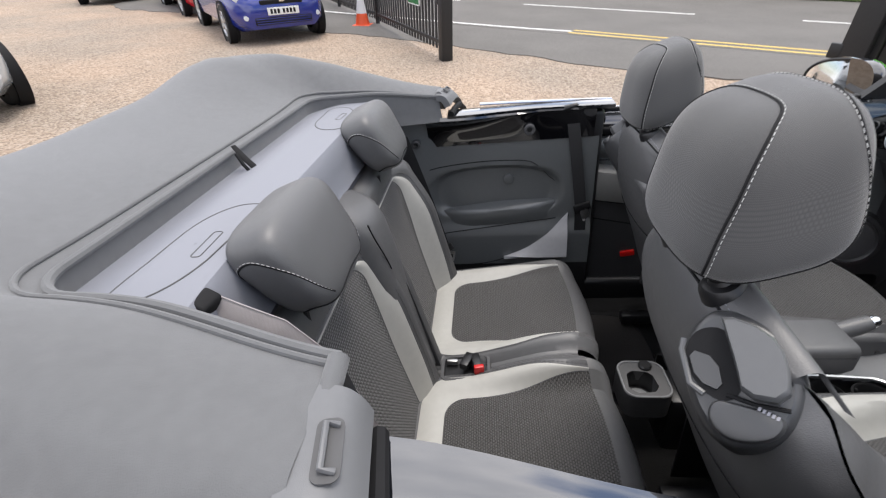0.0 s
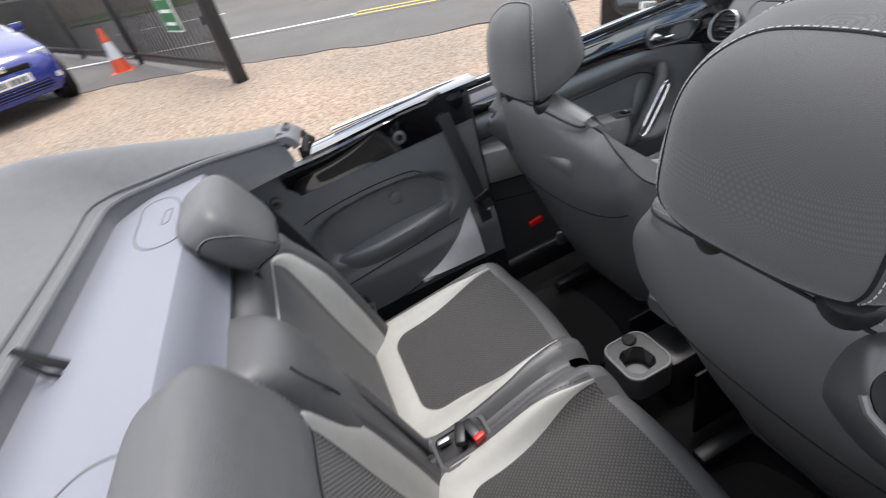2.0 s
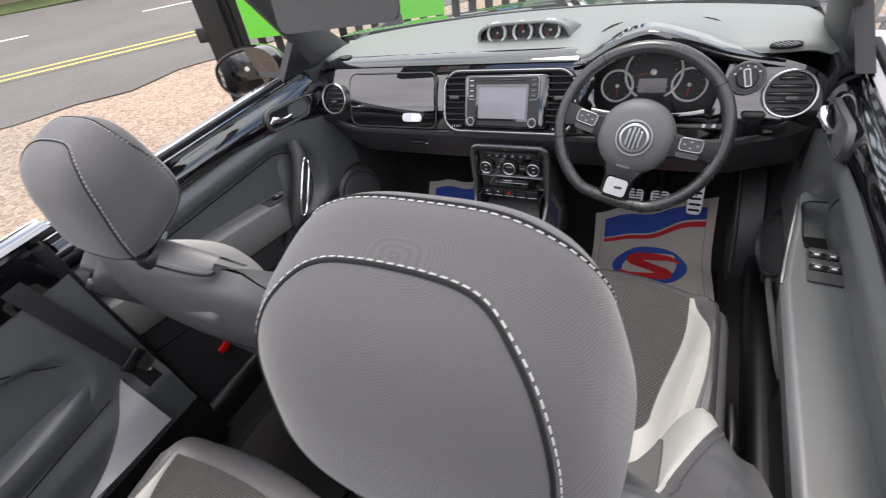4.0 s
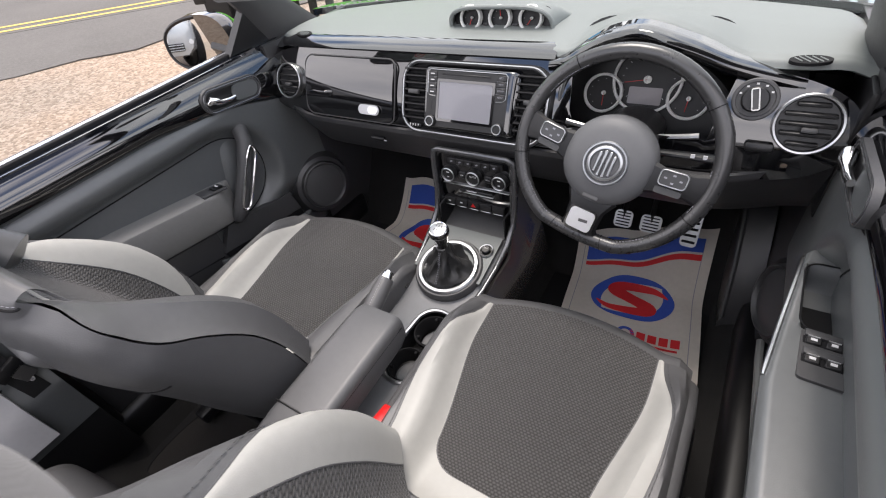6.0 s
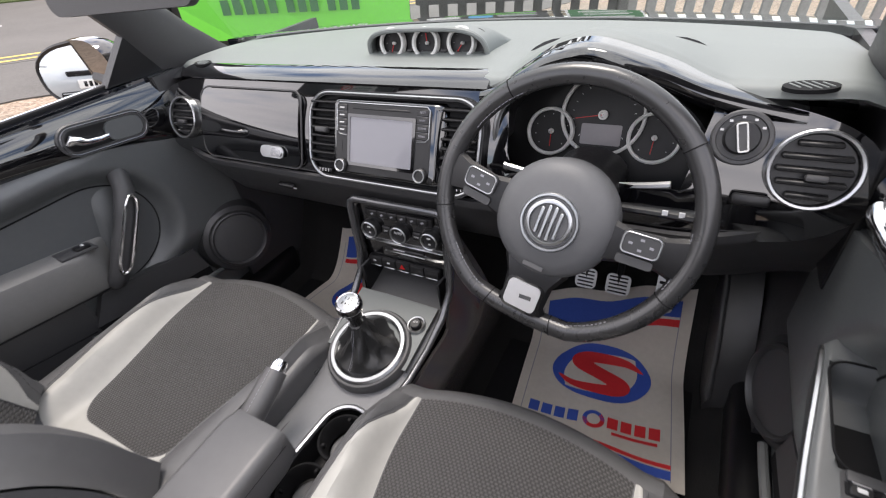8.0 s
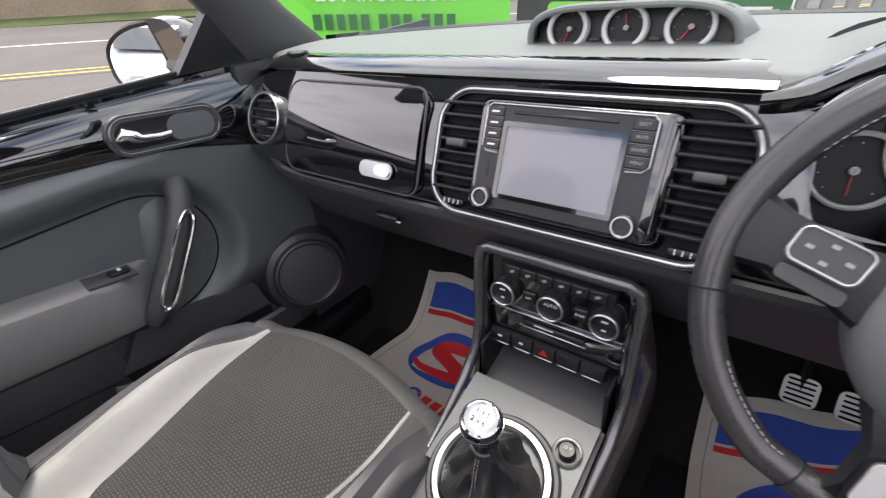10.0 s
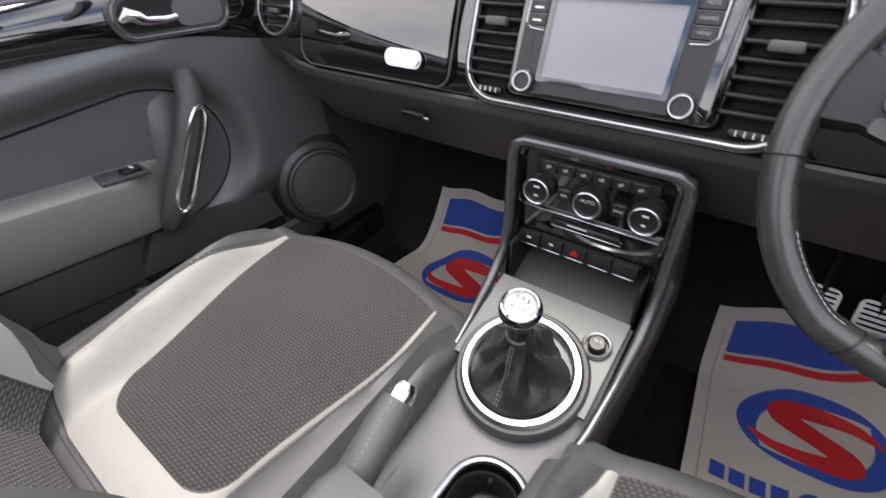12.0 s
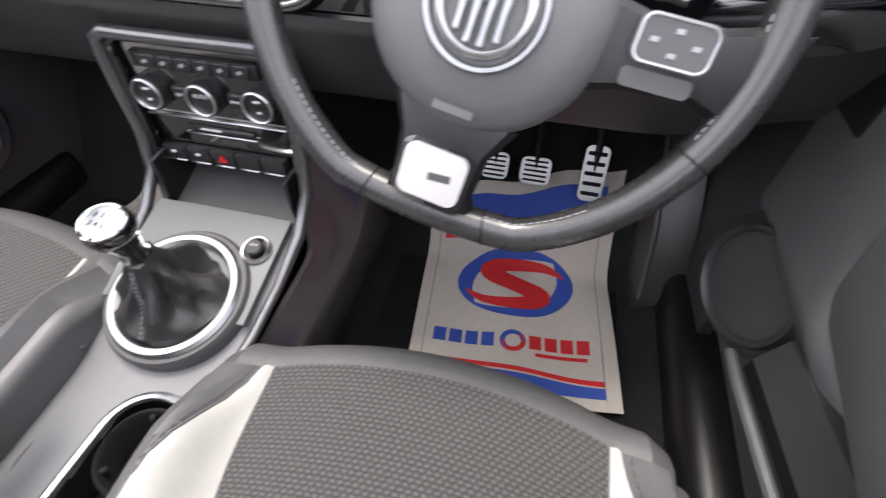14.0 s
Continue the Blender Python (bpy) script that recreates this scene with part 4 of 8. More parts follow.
def car_body():
    """The outside of the car: bonnet, wings, boot, bumpers and wheels."""
    ob = thing("car_body", "glossy black convertible car body standing on the gravel", "car", kind="structure")
    bon = sheet(lambda i, j: Vector((-0.64 + 1.28 * i, 2.26 + 0.98 * j - 0.1 * (2 * i - 1) ** 2 * j, 0.925 - 0.27 * j ** 2.2 - 0.05 * (2 * i - 1) ** 2 * (0.4 + 0.6 * j))), 20, 14)
    shell("bonnet", bon, M_PAINT, 0.012, ob, "black domed bonnet")
    for s in (-1, 1):
        def wing(i, j):
            y = 1.94 + 1.36 * i
            top = 0.9 - 0.24 * smooth(0.35, 1.0, i) - 0.05 * i
            a = math.pi / 2 * min(j * 1.7, 1.0)
            w = 0.25 - 0.14 * smooth(0.7, 1.0, i)
            return Vector((s * (0.66 + w * math.sin(a)), y, top - 0.14 * (1 - math.cos(a)) - max(j * 1.7 - 1, 0) / 0.7 * (top - 0.44)))
        shell("front_wing", sheet(wing, 20, 16), M_PAINT, 0.01, ob, "black front wing")
        deck = sheet(lambda i, j: Vector((s * (0.77 + 0.115 * j), -0.86 + 1.19 * i, 0.87 - 0.05 * j * j - 0.1 * smooth(0.35, 0.0, i))), 12, 5)
        shell("rear_deck_side", deck, M_PAINT, 0.01, ob)
        part("side_sill", boxed((s * 0.84, 1.2, 0.24), (0.1, 1.75, 0.13), 0.04, 3), M_PAINT, ob, "black side sill")
        for y in (2.45, -0.12):
            wm_ = pose(s * 0.8, y, 0.325, 0, 90 * s, 0)
            arch = part("wheel_arch", turned([(0.33, -0.1), (0.37, -0.1), (0.372, 0.125), (0.33, 0.12)], 36, wm_), M_SEAL, ob)
            wh = part("wheel", turned([(0.22, -0.1), (0.3, -0.1), (0.322, -0.07), (0.322, 0.08), (0.3, 0.108), (0.22, 0.108)], 40, wm_), M_SEAL, ob, "black tyre")
            part("rim", turned([(0.225, 0.105), (0.21, 0.09), (0.19, 0.07), (0.05, 0.08), (0.001, 0.085)], 36, wm_), M_SATIN, wh, "alloy rim")
            for k in range(5):
                part("spoke", boxed((0.12 * math.cos(k * 1.2566), 0.12 * math.sin(k * 1.2566), 0.088), (0.19, 0.045, 0.022), 0.008, 1, (0, 0, 72 * k), wm_), M_SATIN, wh)
    for y, d, nm in ((3.26, 1, "front_bumper"), (-0.86, -1, "rear_bumper")):
        bum = sheet(lambda i, j: Vector((-0.86 + 1.72 * i, y + d * (0.12 * (1 - (2 * i - 1) ** 4) + 0.05 * math.sin(math.pi * j)), 0.24 + 0.42 * j)), 20, 8)
        shell(nm, bum, M_PAINT, 0.015, ob, "black bumper")
    boot = sheet(lambda i, j: Vector((-0.78 + 1.56 * i, -0.74 - 0.24 * math.sin(math.pi / 2 * j) + 0.1 * (2 * i - 1) ** 4, 0.87 - 0.24 * j - 0.06 * (2 * i - 1) ** 2)), 18, 8)
    shell("boot_lid", boot, M_PAINT, 0.012, ob, "black boot lid")
    part("underbody", boxed((0, 1.2, 0.15), (1.5, 3.9, 0.03), 0.01, 1), M_SEAL, ob)
    return ob


car_body()
car_floor()
for side in (-1, 1):
    door(side)
    quarter(side)
    seat_belt(side)
windscreen()
sun_visor()
door_mirror()
folded_roof()
parcel_shelf()
rear_belt()

# ---- seats ----
def pad(parent, names, tf, fi, fw, fo, yf, yi, yw, yo, ri, rw, ro, height, lip=0.05, skirt=0.12, mats=(None, None, None), back=None, lip_mat=None, pale="pale trim band", skin=True, thin=(1, 1.0)):
    """An upholstered pad: a woven middle inside a U of pale trim inside a dark border, with skirts and a rolled front."""
    crease = 38
    ci, cw, co = ucurve(fi, yf, yi, ri), ucurve(fw, yf, yw, rw), ucurve(fo, yf, yo, ro)
    ce = ucurve(lambda y: fo(y) + 0.018, yf, yo - 0.018, ro + 0.018)
    n = len(ci)
    cw = [(i[0] + (w[0] - i[0]) * (thin[1] if i[0] * thin[0] > 0 else 1.0), w[1]) for i, w in zip(ci, cw)]

    def at(p, lift=0.0):
        return tf(p[0], p[1], height(*p) + lift)

    def mid(a, b, t):
        return (a[0] + (b[0] - a[0]) * t, a[1] + (b[1] - a[1]) * t)
    h = n // 2
    part(names[0], sheet(lambda i, j: at(mid(ci[round(i * h)], ci[n - 1 - round(i * h)], j), 0.003 * math.sin(math.pi * j) ** 0.4), h, 24,
                         lambda i, j: mid(ci[round(i * h)], ci[n - 1 - round(i * h)], j)), mats[0], parent, "dark woven middle")
    part(names[1], sheet(lambda i, j: at(mid(ci[round(i * (n - 1))], cw[round(i * (n - 1))], j), 0.0045 * math.sin(math.pi * j)), n - 1, 6), mats[1], parent, pale)
    bm = sheet(lambda i, j: at(mid(cw[round(i * (n - 1))], co[round(i * (n - 1))], j), 0.003 * math.sin(math.pi * j)), n - 1, 4)
    if back is None:
        def side(i, j):
            k = round(i * (n - 1))
            p = mid(co[k], ce[k], math.sin(math.pi / 2 * min(j * 2, 1)))
            z = height(*co[k])
            return tf(p[0], p[1], z - 0.018 * (1 - math.cos(math.pi / 2 * min(j * 2, 1))) - skirt * max(j * 2 - 1, 0))
        if skin:
            grid(bm, side, n - 1, 8)
    else:
        def rear(i, j):
            k = round(i * h)
            p = mid(co[k], co[n - 1 - k], j)
            return tf(p[0], p[1], height(*co[k]) * (1 - smooth(0, 0.22, min(j, 1 - j))) - back(p[1], abs(2 * j - 1)))
        grid(bm, rear, h, 44)
        crease = 80
    # rolled front edge
    if lip:
        row = [co[0], mid(co[0], cw[0], 0.5), cw[0], mid(cw[0], ci[0], 0.5)] + [mid(ci[0], ci[-1], q / 12) for q in range(13)] + [mid(cw[-1], ci[-1], 0.5), cw[-1], mid(co[-1], cw[-1], 0.5), co[-1]]

        def roll(i, j):
            p = row[round(i * (len(row) - 1))]
            a = min(j * 1.6, 1) * math.pi / 2
            return tf(p[0], p[1] + lip * math.sin(a), height(*p) - lip * (1 - math.cos(a)) - skirt * max(j * 1.6 - 1, 0) / 0.6)
        part(names[2] + "_front", sheet(roll, len(row) - 1, 12), lip_mat or mats[2], parent)
    part(names[2], bm, mats[2], parent, angle=crease)
    seams = bmesh.new()
    for c in (ci, cw):
        tube(seams, [at(p, -0.0005) for p in c], 0.0016, 6)
    part("seam", seams, M_LEATHER, parent)
    th = bmesh.new()
    stitches(th, [at(mid(cw[k], co[k], 0.12), 0.0022) for k in range(n)], 0.007, 0.004, 0.0008)
    part("stitching", th, M_LEATHER, parent)


def round_off(poly, times):
    """Cuts the corners of a closed outline."""
    for _ in range(times):
        out = []
        for (x0, y0), (x1, y1) in zip(poly, poly[1:] + poly[:1]):
            out += [(0.75 * x0 + 0.25 * x1, 0.75 * y0 + 0.25 * y1), (0.25 * x0 + 0.75 * x1, 0.25 * y0 + 0.75 * y1)]
        poly = out
    return poly


def egg(p, i, j):
    """A rounded cushion: centre, half sizes, roundness from above and in profile, taper, lean and tilt back."""
    a, b, c, e1, e2, taper, lean, tilt = p
    u, v = -math.pi + 2 * math.pi * i, -math.pi / 2 + math.pi * j
    se = lambda w, k: math.copysign(abs(w) ** k, w)
    cv = abs(math.cos(v)) ** e2
    return egg_point(p, cv * se(math.cos(u), e1), cv * se(math.sin(u), e1), se(math.sin(v), e2))


def egg_point(p, X, Y, Z, out=0.0):
    a, b, c, e1, e2, taper, lean, tilt = p
    k = 1 - taper * (1 - Z) / 2
    x, y, z = (a * k + out) * X, (b * k + out) * Y + lean * Z, (c + out) * Z
    return Vector((x, y * math.cos(tilt) - z * math.sin(tilt), y * math.sin(tilt) + z * math.cos(tilt)))


def on_egg(p, X, Y, Z, out=0.0):
    """The cushion's skin in a direction."""
    e1, e2 = p[3], p[4]
    f = ((abs(X) ** (2 / e1) + abs(Y) ** (2 / e1)) ** (e1 / e2) + abs(Z) ** (2 / e2)) ** (-e2 / 2)
    return egg_point(p, X * f, Y * f, Z * f, out)


def along(pts, n):
    """A smooth line of n points through the given ones."""
    pts = [Vector(p) for p in pts]
    out = []
    for q in range(n):
        t = q / (n - 1) * (len(pts) - 1)
        k = min(int(t), len(pts) - 2)
        f = t - k
        a, b, c, d = pts[max(k - 1, 0)], pts[k], pts[k + 1], pts[min(k + 2, len(pts) - 1)]
        out.append(0.5 * (2 * b + (c - a) * f + (2 * a - 5 * b + 4 * c - d) * f * f + (3 * b - a - 3 * c + d) * f ** 3))
    return out


BACK_SEAM = ((0.66, -0.76, -0.8), (0.74, -0.8, -0.5), (0.79, -0.8, -0.15), (0.84, -0.75, 0.26), (0.83, -0.66, 0.6), (0.74, -0.46, 0.88), (0.52, -0.2, 0.97), (0.22, -0.12, 1.0))
HEM_SEAM = ((0.0, -0.95, -0.8), (0.4, -0.9, -0.8), (0.69, -0.72, -0.8), (0.85, -0.22, -0.8), (0.88, 0.3, -0.76), (0.87, 0.62, -0.58), (0.88, 0.72, -0.1), (0.9, 0.55, 0.5), (0.78, 0.56, 0.82), (0.45, 0.62, 0.92), (0.0, 0.64, 0.95))


def mirrored(line):
    """The line on the one side and back along the other."""
    line = list(line)
    return line + [(-x, y, z) for x, y, z in reversed(line if line[-1][0] else line[:-1])]


def front_seat(s, y_shift, label):
    xc = s * 0.355
    ob = thing("front_seat", label, "car seat", "front seats")

    def tf(x, y, z):
        bow = 0.05 * (x / 0.26) ** 2 * smooth(1.25, 1.6, y)
        return Vector((xc + x, y - bow + y_shift, z))

    def hgt(x, y):
        w = 0.19 - 0.05 * smooth(1.5, 1.15, y)
        z = 0.478 + 0.03 * (y - 1.35)
        z += 0.056 * smooth(w - 0.004, w + 0.05, abs(x)) * smooth(1.64, 1.48, y) - 0.05 * smooth(0.236, 0.275, abs(x))
        return z + 0.012 * (1 - (x / 0.2) ** 2 if abs(x) < 0.2 else 0)
    cush = part("cushion", boxed((xc, 1.3 + y_shift, 0.4), (0.46, 0.5, 0.09), 0.03, 3), M_LEATHER, ob, "dark leatherette seat cushion")
    pad(cush, ("insert", "pale_trim", "border"), tf,
        lambda y: 0.188 - 0.05 * smooth(1.5, 1.16, y), lambda y: 0.2 + (0.042 if s > 0 else 0.026) * smooth(1.6, 1.42, y) - 0.03 * smooth(1.35, 1.1, y), lambda y: 0.252,
        1.58, 1.16, 1.1, 1.05, 0.06, 0.09, 0.09, hgt, 0.045, 0.12, (M_INSERT, M_WHITE, M_LEATHER), thin=(1, 0.5 if s < 0 else 0.85))
    part("side_panel", boxed((xc + s * 0.27, 1.28 + y_shift, 0.36), (0.03, 0.42, 0.1), 0.012, 3), M_BLACK, ob, "black plastic seat side cover")
    lev_ = part("height_lever", rod([(xc + s * 0.3, 1.2 + y_shift, 0.36), (xc + s * 0.305, 1.28 + y_shift, 0.375), (xc + s * 0.303, 1.36 + y_shift, 0.37)], [0.008, 0.012, 0.009], 10, flat=0.6), M_BLACK, ob, "black seat height lever")
    part("belt_anchor", boxed((xc + s * 0.295, 1.06 + y_shift, 0.33), (0.02, 0.05, 0.06), 0.008, 2), M_DARK, ob)
    part("seat_base", boxed((xc, 1.28 + y_shift, 0.3), (0.36, 0.4, 0.14), 0.02, 2), M_BLACK, ob)
    for q in (-1, 1):
        part("runner", boxed((xc + q * 0.18, 1.25 + y_shift, 0.225), (0.04, 0.62, 0.04), 0.008, 2), M_BLACK, ob, "black steel seat runner")
    # backrest
    rho = radians(25 if s < 0 else 29)
    b0 = Vector((xc, 1.075 + y_shift, 0.53))
    up, nrm = Vector((0, -math.sin(rho), math.cos(rho))), Vector((0, math.cos(rho), math.sin(rho)))

    peak = 0.545 if s < 0 else 0.6
    tall = (peak - 0.025) / 0.545

    def tb(x, y, z):
        return b0 + Vector((x, 0, 0)) + up * (-y * tall - 0.055 * (x / 0.22) ** 2 * smooth(0.3, 0.56, -y)) + nrm * z

    def hb(x, y):
        t = -y / 0.56
        bol = 0.11 * smooth(0.11, 0.2, abs(x)) * (1 - 0.75 * smooth(0.3, 0.92, t)) * (0.8 + 0.2 * smooth(-0.1, 0.25, t))
        return bol - 0.05 * smooth(0.2, 0.25, abs(x)) * (1 - 0.6 * smooth(0.6, 0.95, t)) + 0.012 * math.sin(math.pi * t) - 0.012 * smooth(0.86, 1.02, t)

    def wi(y):
        return 0.155 - 0.01 * smooth(0.2, 0.5, -y)

    def ww(y):
        t = -y / 0.52
        return wi(y) + 0.004 + 0.062 * math.sin(math.pi * min(max(t * 0.9 + (0.26 if s > 0 else 0.0), 0), 1)) ** 0.7 * (1 - smooth(0.55 if s > 0 else 0.7, 0.95, t))

    def wo(y):
        return 0.262 - 0.02 * smooth(0.35, 0.54, -y)
    rest = part("backrest", boxed(tuple(b0 + up * 0.24 - nrm * 0.05), (0.34, 0.05, 0.42), 0.02, 3, (math.degrees(rho), 0, 0)), M_LEATHER, ob, "dark leatherette backrest with pale side bands")
    pad(rest, ("insert", "pale_trim", "border"), tb, wi, ww, wo, 0.02, -0.47, -0.473, -0.545, 0.06, 0.062, 0.06, hb, 0.0, 0.0, (M_INSERT, M_WHITE, M_LEATHER), skin=False, thin=(1, 0.15 if s < 0 else 1.0))
    # the rear skin: up the back, over a rolled edge and on to the top
    spine = along([(0.0, -0.06, -0.128), (0.0, 0.1, -0.122), (0.0, 0.22, -0.11), (0.0, 0.34, -0.1), (0.0, 0.44, -0.088), (0.0, 0.52, -0.066), (0.0, 0.572, -0.038), (0.0, 0.594, -0.012), (0.0, 0.6, 0.012), (0.0, 0.594, 0.03), (0.0, 0.57, 0.034)], 61)

    def skin(a, q):
        p = spine[q]
        u, rear_n = p.y + peak - 0.6, p.z
        y = -u / tall
        w = wo(y) + 0.002 - 0.06 * (1 - math.sqrt(1 - min(max((-y - 0.485) / 0.062, 0.0), 1.0) ** 2))
        side_n = max(hb(w, y) - 0.003, rear_n)
        if abs(a) > 1:
            x, n_ = math.copysign(w - (abs(a) - 1) * 0.3, a), side_n - 0.004
        else:
            x = w * math.copysign(abs(math.sin(a * math.pi / 2)) ** 0.85, a)
            n_ = side_n + (rear_n - side_n) * math.cos(a * math.pi / 2) ** 0.5
        return b0 + Vector((x, 0, 0)) + up * (u - 0.055 * (x / 0.22) ** 2 * smooth(0.3, 0.56, -y)) + nrm * n_
    part("back_skin", sheet(lambda i, j: skin(2.2 * i - 1.1, round(j * 60)), 88, 60), M_LEATHER, rest, "smooth dark leatherette back", angle=70)

    def hem(q, a0, a1, n, out):
        line = []
        for k in range(n):
            a = a0 + (a1 - a0) * k / (n - 1)
            c_ = skin(a, q)
            d = (skin(a + 0.01, q) - skin(a - 0.01, q)).cross(skin(a, min(q + 1, 60)) - skin(a, q - 1)).normalized()
            line.append(c_ + d * (out if d.dot(nrm - up) < 0 else -out))
        return line
    part("top_seam", rod(hem(41, -0.96, 0.96, 60, 0.0), 0.0022, 6), M_SEAL, rest)
    part("stitching", stitches(bmesh.new(), hem(43, -0.96, 0.96, 90, 0.0006), 0.004, 0.003, 0.00045), M_GREYPRINT, rest)
    part("low_seam", rod(hem(18, -0.7, 0.75, 50, 0.0), 0.002, 6), M_SEAL, rest)
    # headrest
    hr = Vector((-0.378, 0.885, 1.123)) if s < 0 else Vector((0.341, 0.736, 1.1623))
    dims = (0.1062, 0.0681, 0.0843, 0.6442, 0.5515, -0.3779, 0.0283, 0.38 if s < 0 else 0.3105)
    bm = sheet(lambda i, j: hr + egg(dims, i, j), 96, 64, lambda i, j: (i * 0.7, j * 0.4))
    head = part("headrest", bm, M_KNIT, ob, "large rounded dark headrest with pale stitching")
    for line, inset in ((BACK_SEAM, 1), (HEM_SEAM, -1)):
        path = along(mirrored(line), 150)
        part("seam", rod([hr + on_egg(dims, *p, -0.0002) for p in path], 0.0017, 6), M_SEAL, head)
        part("stitching", stitches(bmesh.new(), [hr + on_egg(dims, p.x * (1.03 if inset > 0 else 0.97), p.y + 0.035 * inset, p.z * 1.02, 0.0006) for p in path], 0.0042, 0.0026, 0.00055), M_THREAD, head, "pale stitching")
    for q in (-1, 1):
        pt = b0 + Vector((hr.x - xc + q * 0.066 + (0.012 if s > 0 else 0.02), 0, 0)) + up * (peak - 0.008) + nrm * 0.002
        part("headrest_post", rod([pt - up * 0.03, Vector((pt.x, (pt.y + hr.y) / 2, hr.z - 0.06))], 0.006, 10), M_CHROME, ob, "chrome headrest post")
        part("post_collar", turned([(0.001, 0.014), (0.012, 0.014), (0.014, 0.009), (0.021, 0.007), (0.026, 0.0), (0.027, -0.03)], 20, pose(*pt, math.degrees(rho) - 4, 0, 0)), M_BLACK, ob)
    # tilt lever on the outer shoulder
    zn = Vector((s * 0.5, -0.5, 0.71)).normalized()
    uu = Vector((0, 0, 1)).cross(zn).normalized() * -1.0
    if s < 0:
        uu = -uu
    vv = zn.cross(uu) * s
    vv = vv if vv.z > 0 else -vv
    lc = Vector((0.505, 0.69, 1.01)) if s > 0 else Vector((-0.505, 0.86, 0.965))

    def at_lever(u, v, w):
        return lc + uu * u * s * -1.0 + vv * v + zn * w

    def plate(poly, levels, cu, cv):
        return lofted([[at_lever(cu + (u - cu) * sc, cv + (v - cv) * sc, w) for u, v in poly] for w, sc in levels])
    plan = round_off([(-0.05, 0.028), (-0.036, 0.05), (0.012, 0.052), (0.046, 0.03), (0.064, -0.012), (0.06, -0.05), (0.03, -0.078), (-0.004, -0.072), (-0.034, -0.04), (-0.052, -0.008)], 3)
    lev = part("tilt_lever", plate(plan, ((-0.09, 1.16), (-0.03, 1.1), (-0.01, 1.04), (0.0, 0.97), (0.004, 0.88)), 0.008, -0.01), M_LEVER, ob, "grey backrest tilt lever housing")
    # no hollow here: a black plate gives the finger recess its shade
    part("recess", plate(round_off([(-0.044, 0.02), (-0.02, 0.03), (0.006, 0.0), (0.018, -0.03), (0.002, -0.046), (-0.03, -0.036), (-0.05, -0.004)], 2), ((0.0, 1.0), (0.0052, 1.0)), -0.014, -0.006), M_SEAL, lev, "raised black plate painting the shade of the finger recess")
    part("recess_plate", plate(round_off([(-0.046, -0.008), (-0.016, -0.004), (0.004, -0.034), (-0.024, -0.036)], 1), ((0.0045, 1.0), (0.008, 0.96)), -0.018, -0.016), M_LEVER, lev)
    part("recess_edge", rod([at_lever(u, v, 0.006) for u, v in ((-0.053, 0.0), (-0.05, -0.012), (-0.028, -0.041), (-0.012, -0.044))], 0.0036, 8), M_PADDLE, lev)
    part("paddle", plate(round_off([(-0.032, 0.04), (0.014, 0.042), (0.04, 0.022), (0.056, -0.016), (0.02, -0.03), (0.004, -0.006), (-0.018, 0.022)], 1), ((0.0, 1.0), (0.018, 1.0), (0.025, 0.96), (0.028, 0.88)), 0.014, 0.01), M_PADDLE, lev, "satin grey lever paddle")
    part("slot", rod([at_lever(u, v, 0.0075) for u, v in ((0.006, -0.034), (0.03, -0.03), (0.057, -0.02))], 0.0022, 6), M_SEAL, lev)
    part("lower_grip", plate(round_off([(-0.004, -0.044), (0.022, -0.036), (0.058, -0.026), (0.058, -0.052), (0.028, -0.074), (0.002, -0.068)], 2), ((0.0, 1.06), (0.006, 1.02), (0.0095, 0.95), (0.0105, 0.86)), 0.028, -0.048), M_LEVER, lev)
    for k in range(5):
        part("print_bar", plate([(0.034 + 0.004 * k, -0.034), (0.0365 + 0.004 * k, -0.0335), (0.0365 + 0.004 * k, -0.0295), (0.034 + 0.004 * k, -0.03)], ((0.0106, 1.0), (0.011, 1.0)), 0.04, -0.032), M_GREYPRINT, lev)
    return ob


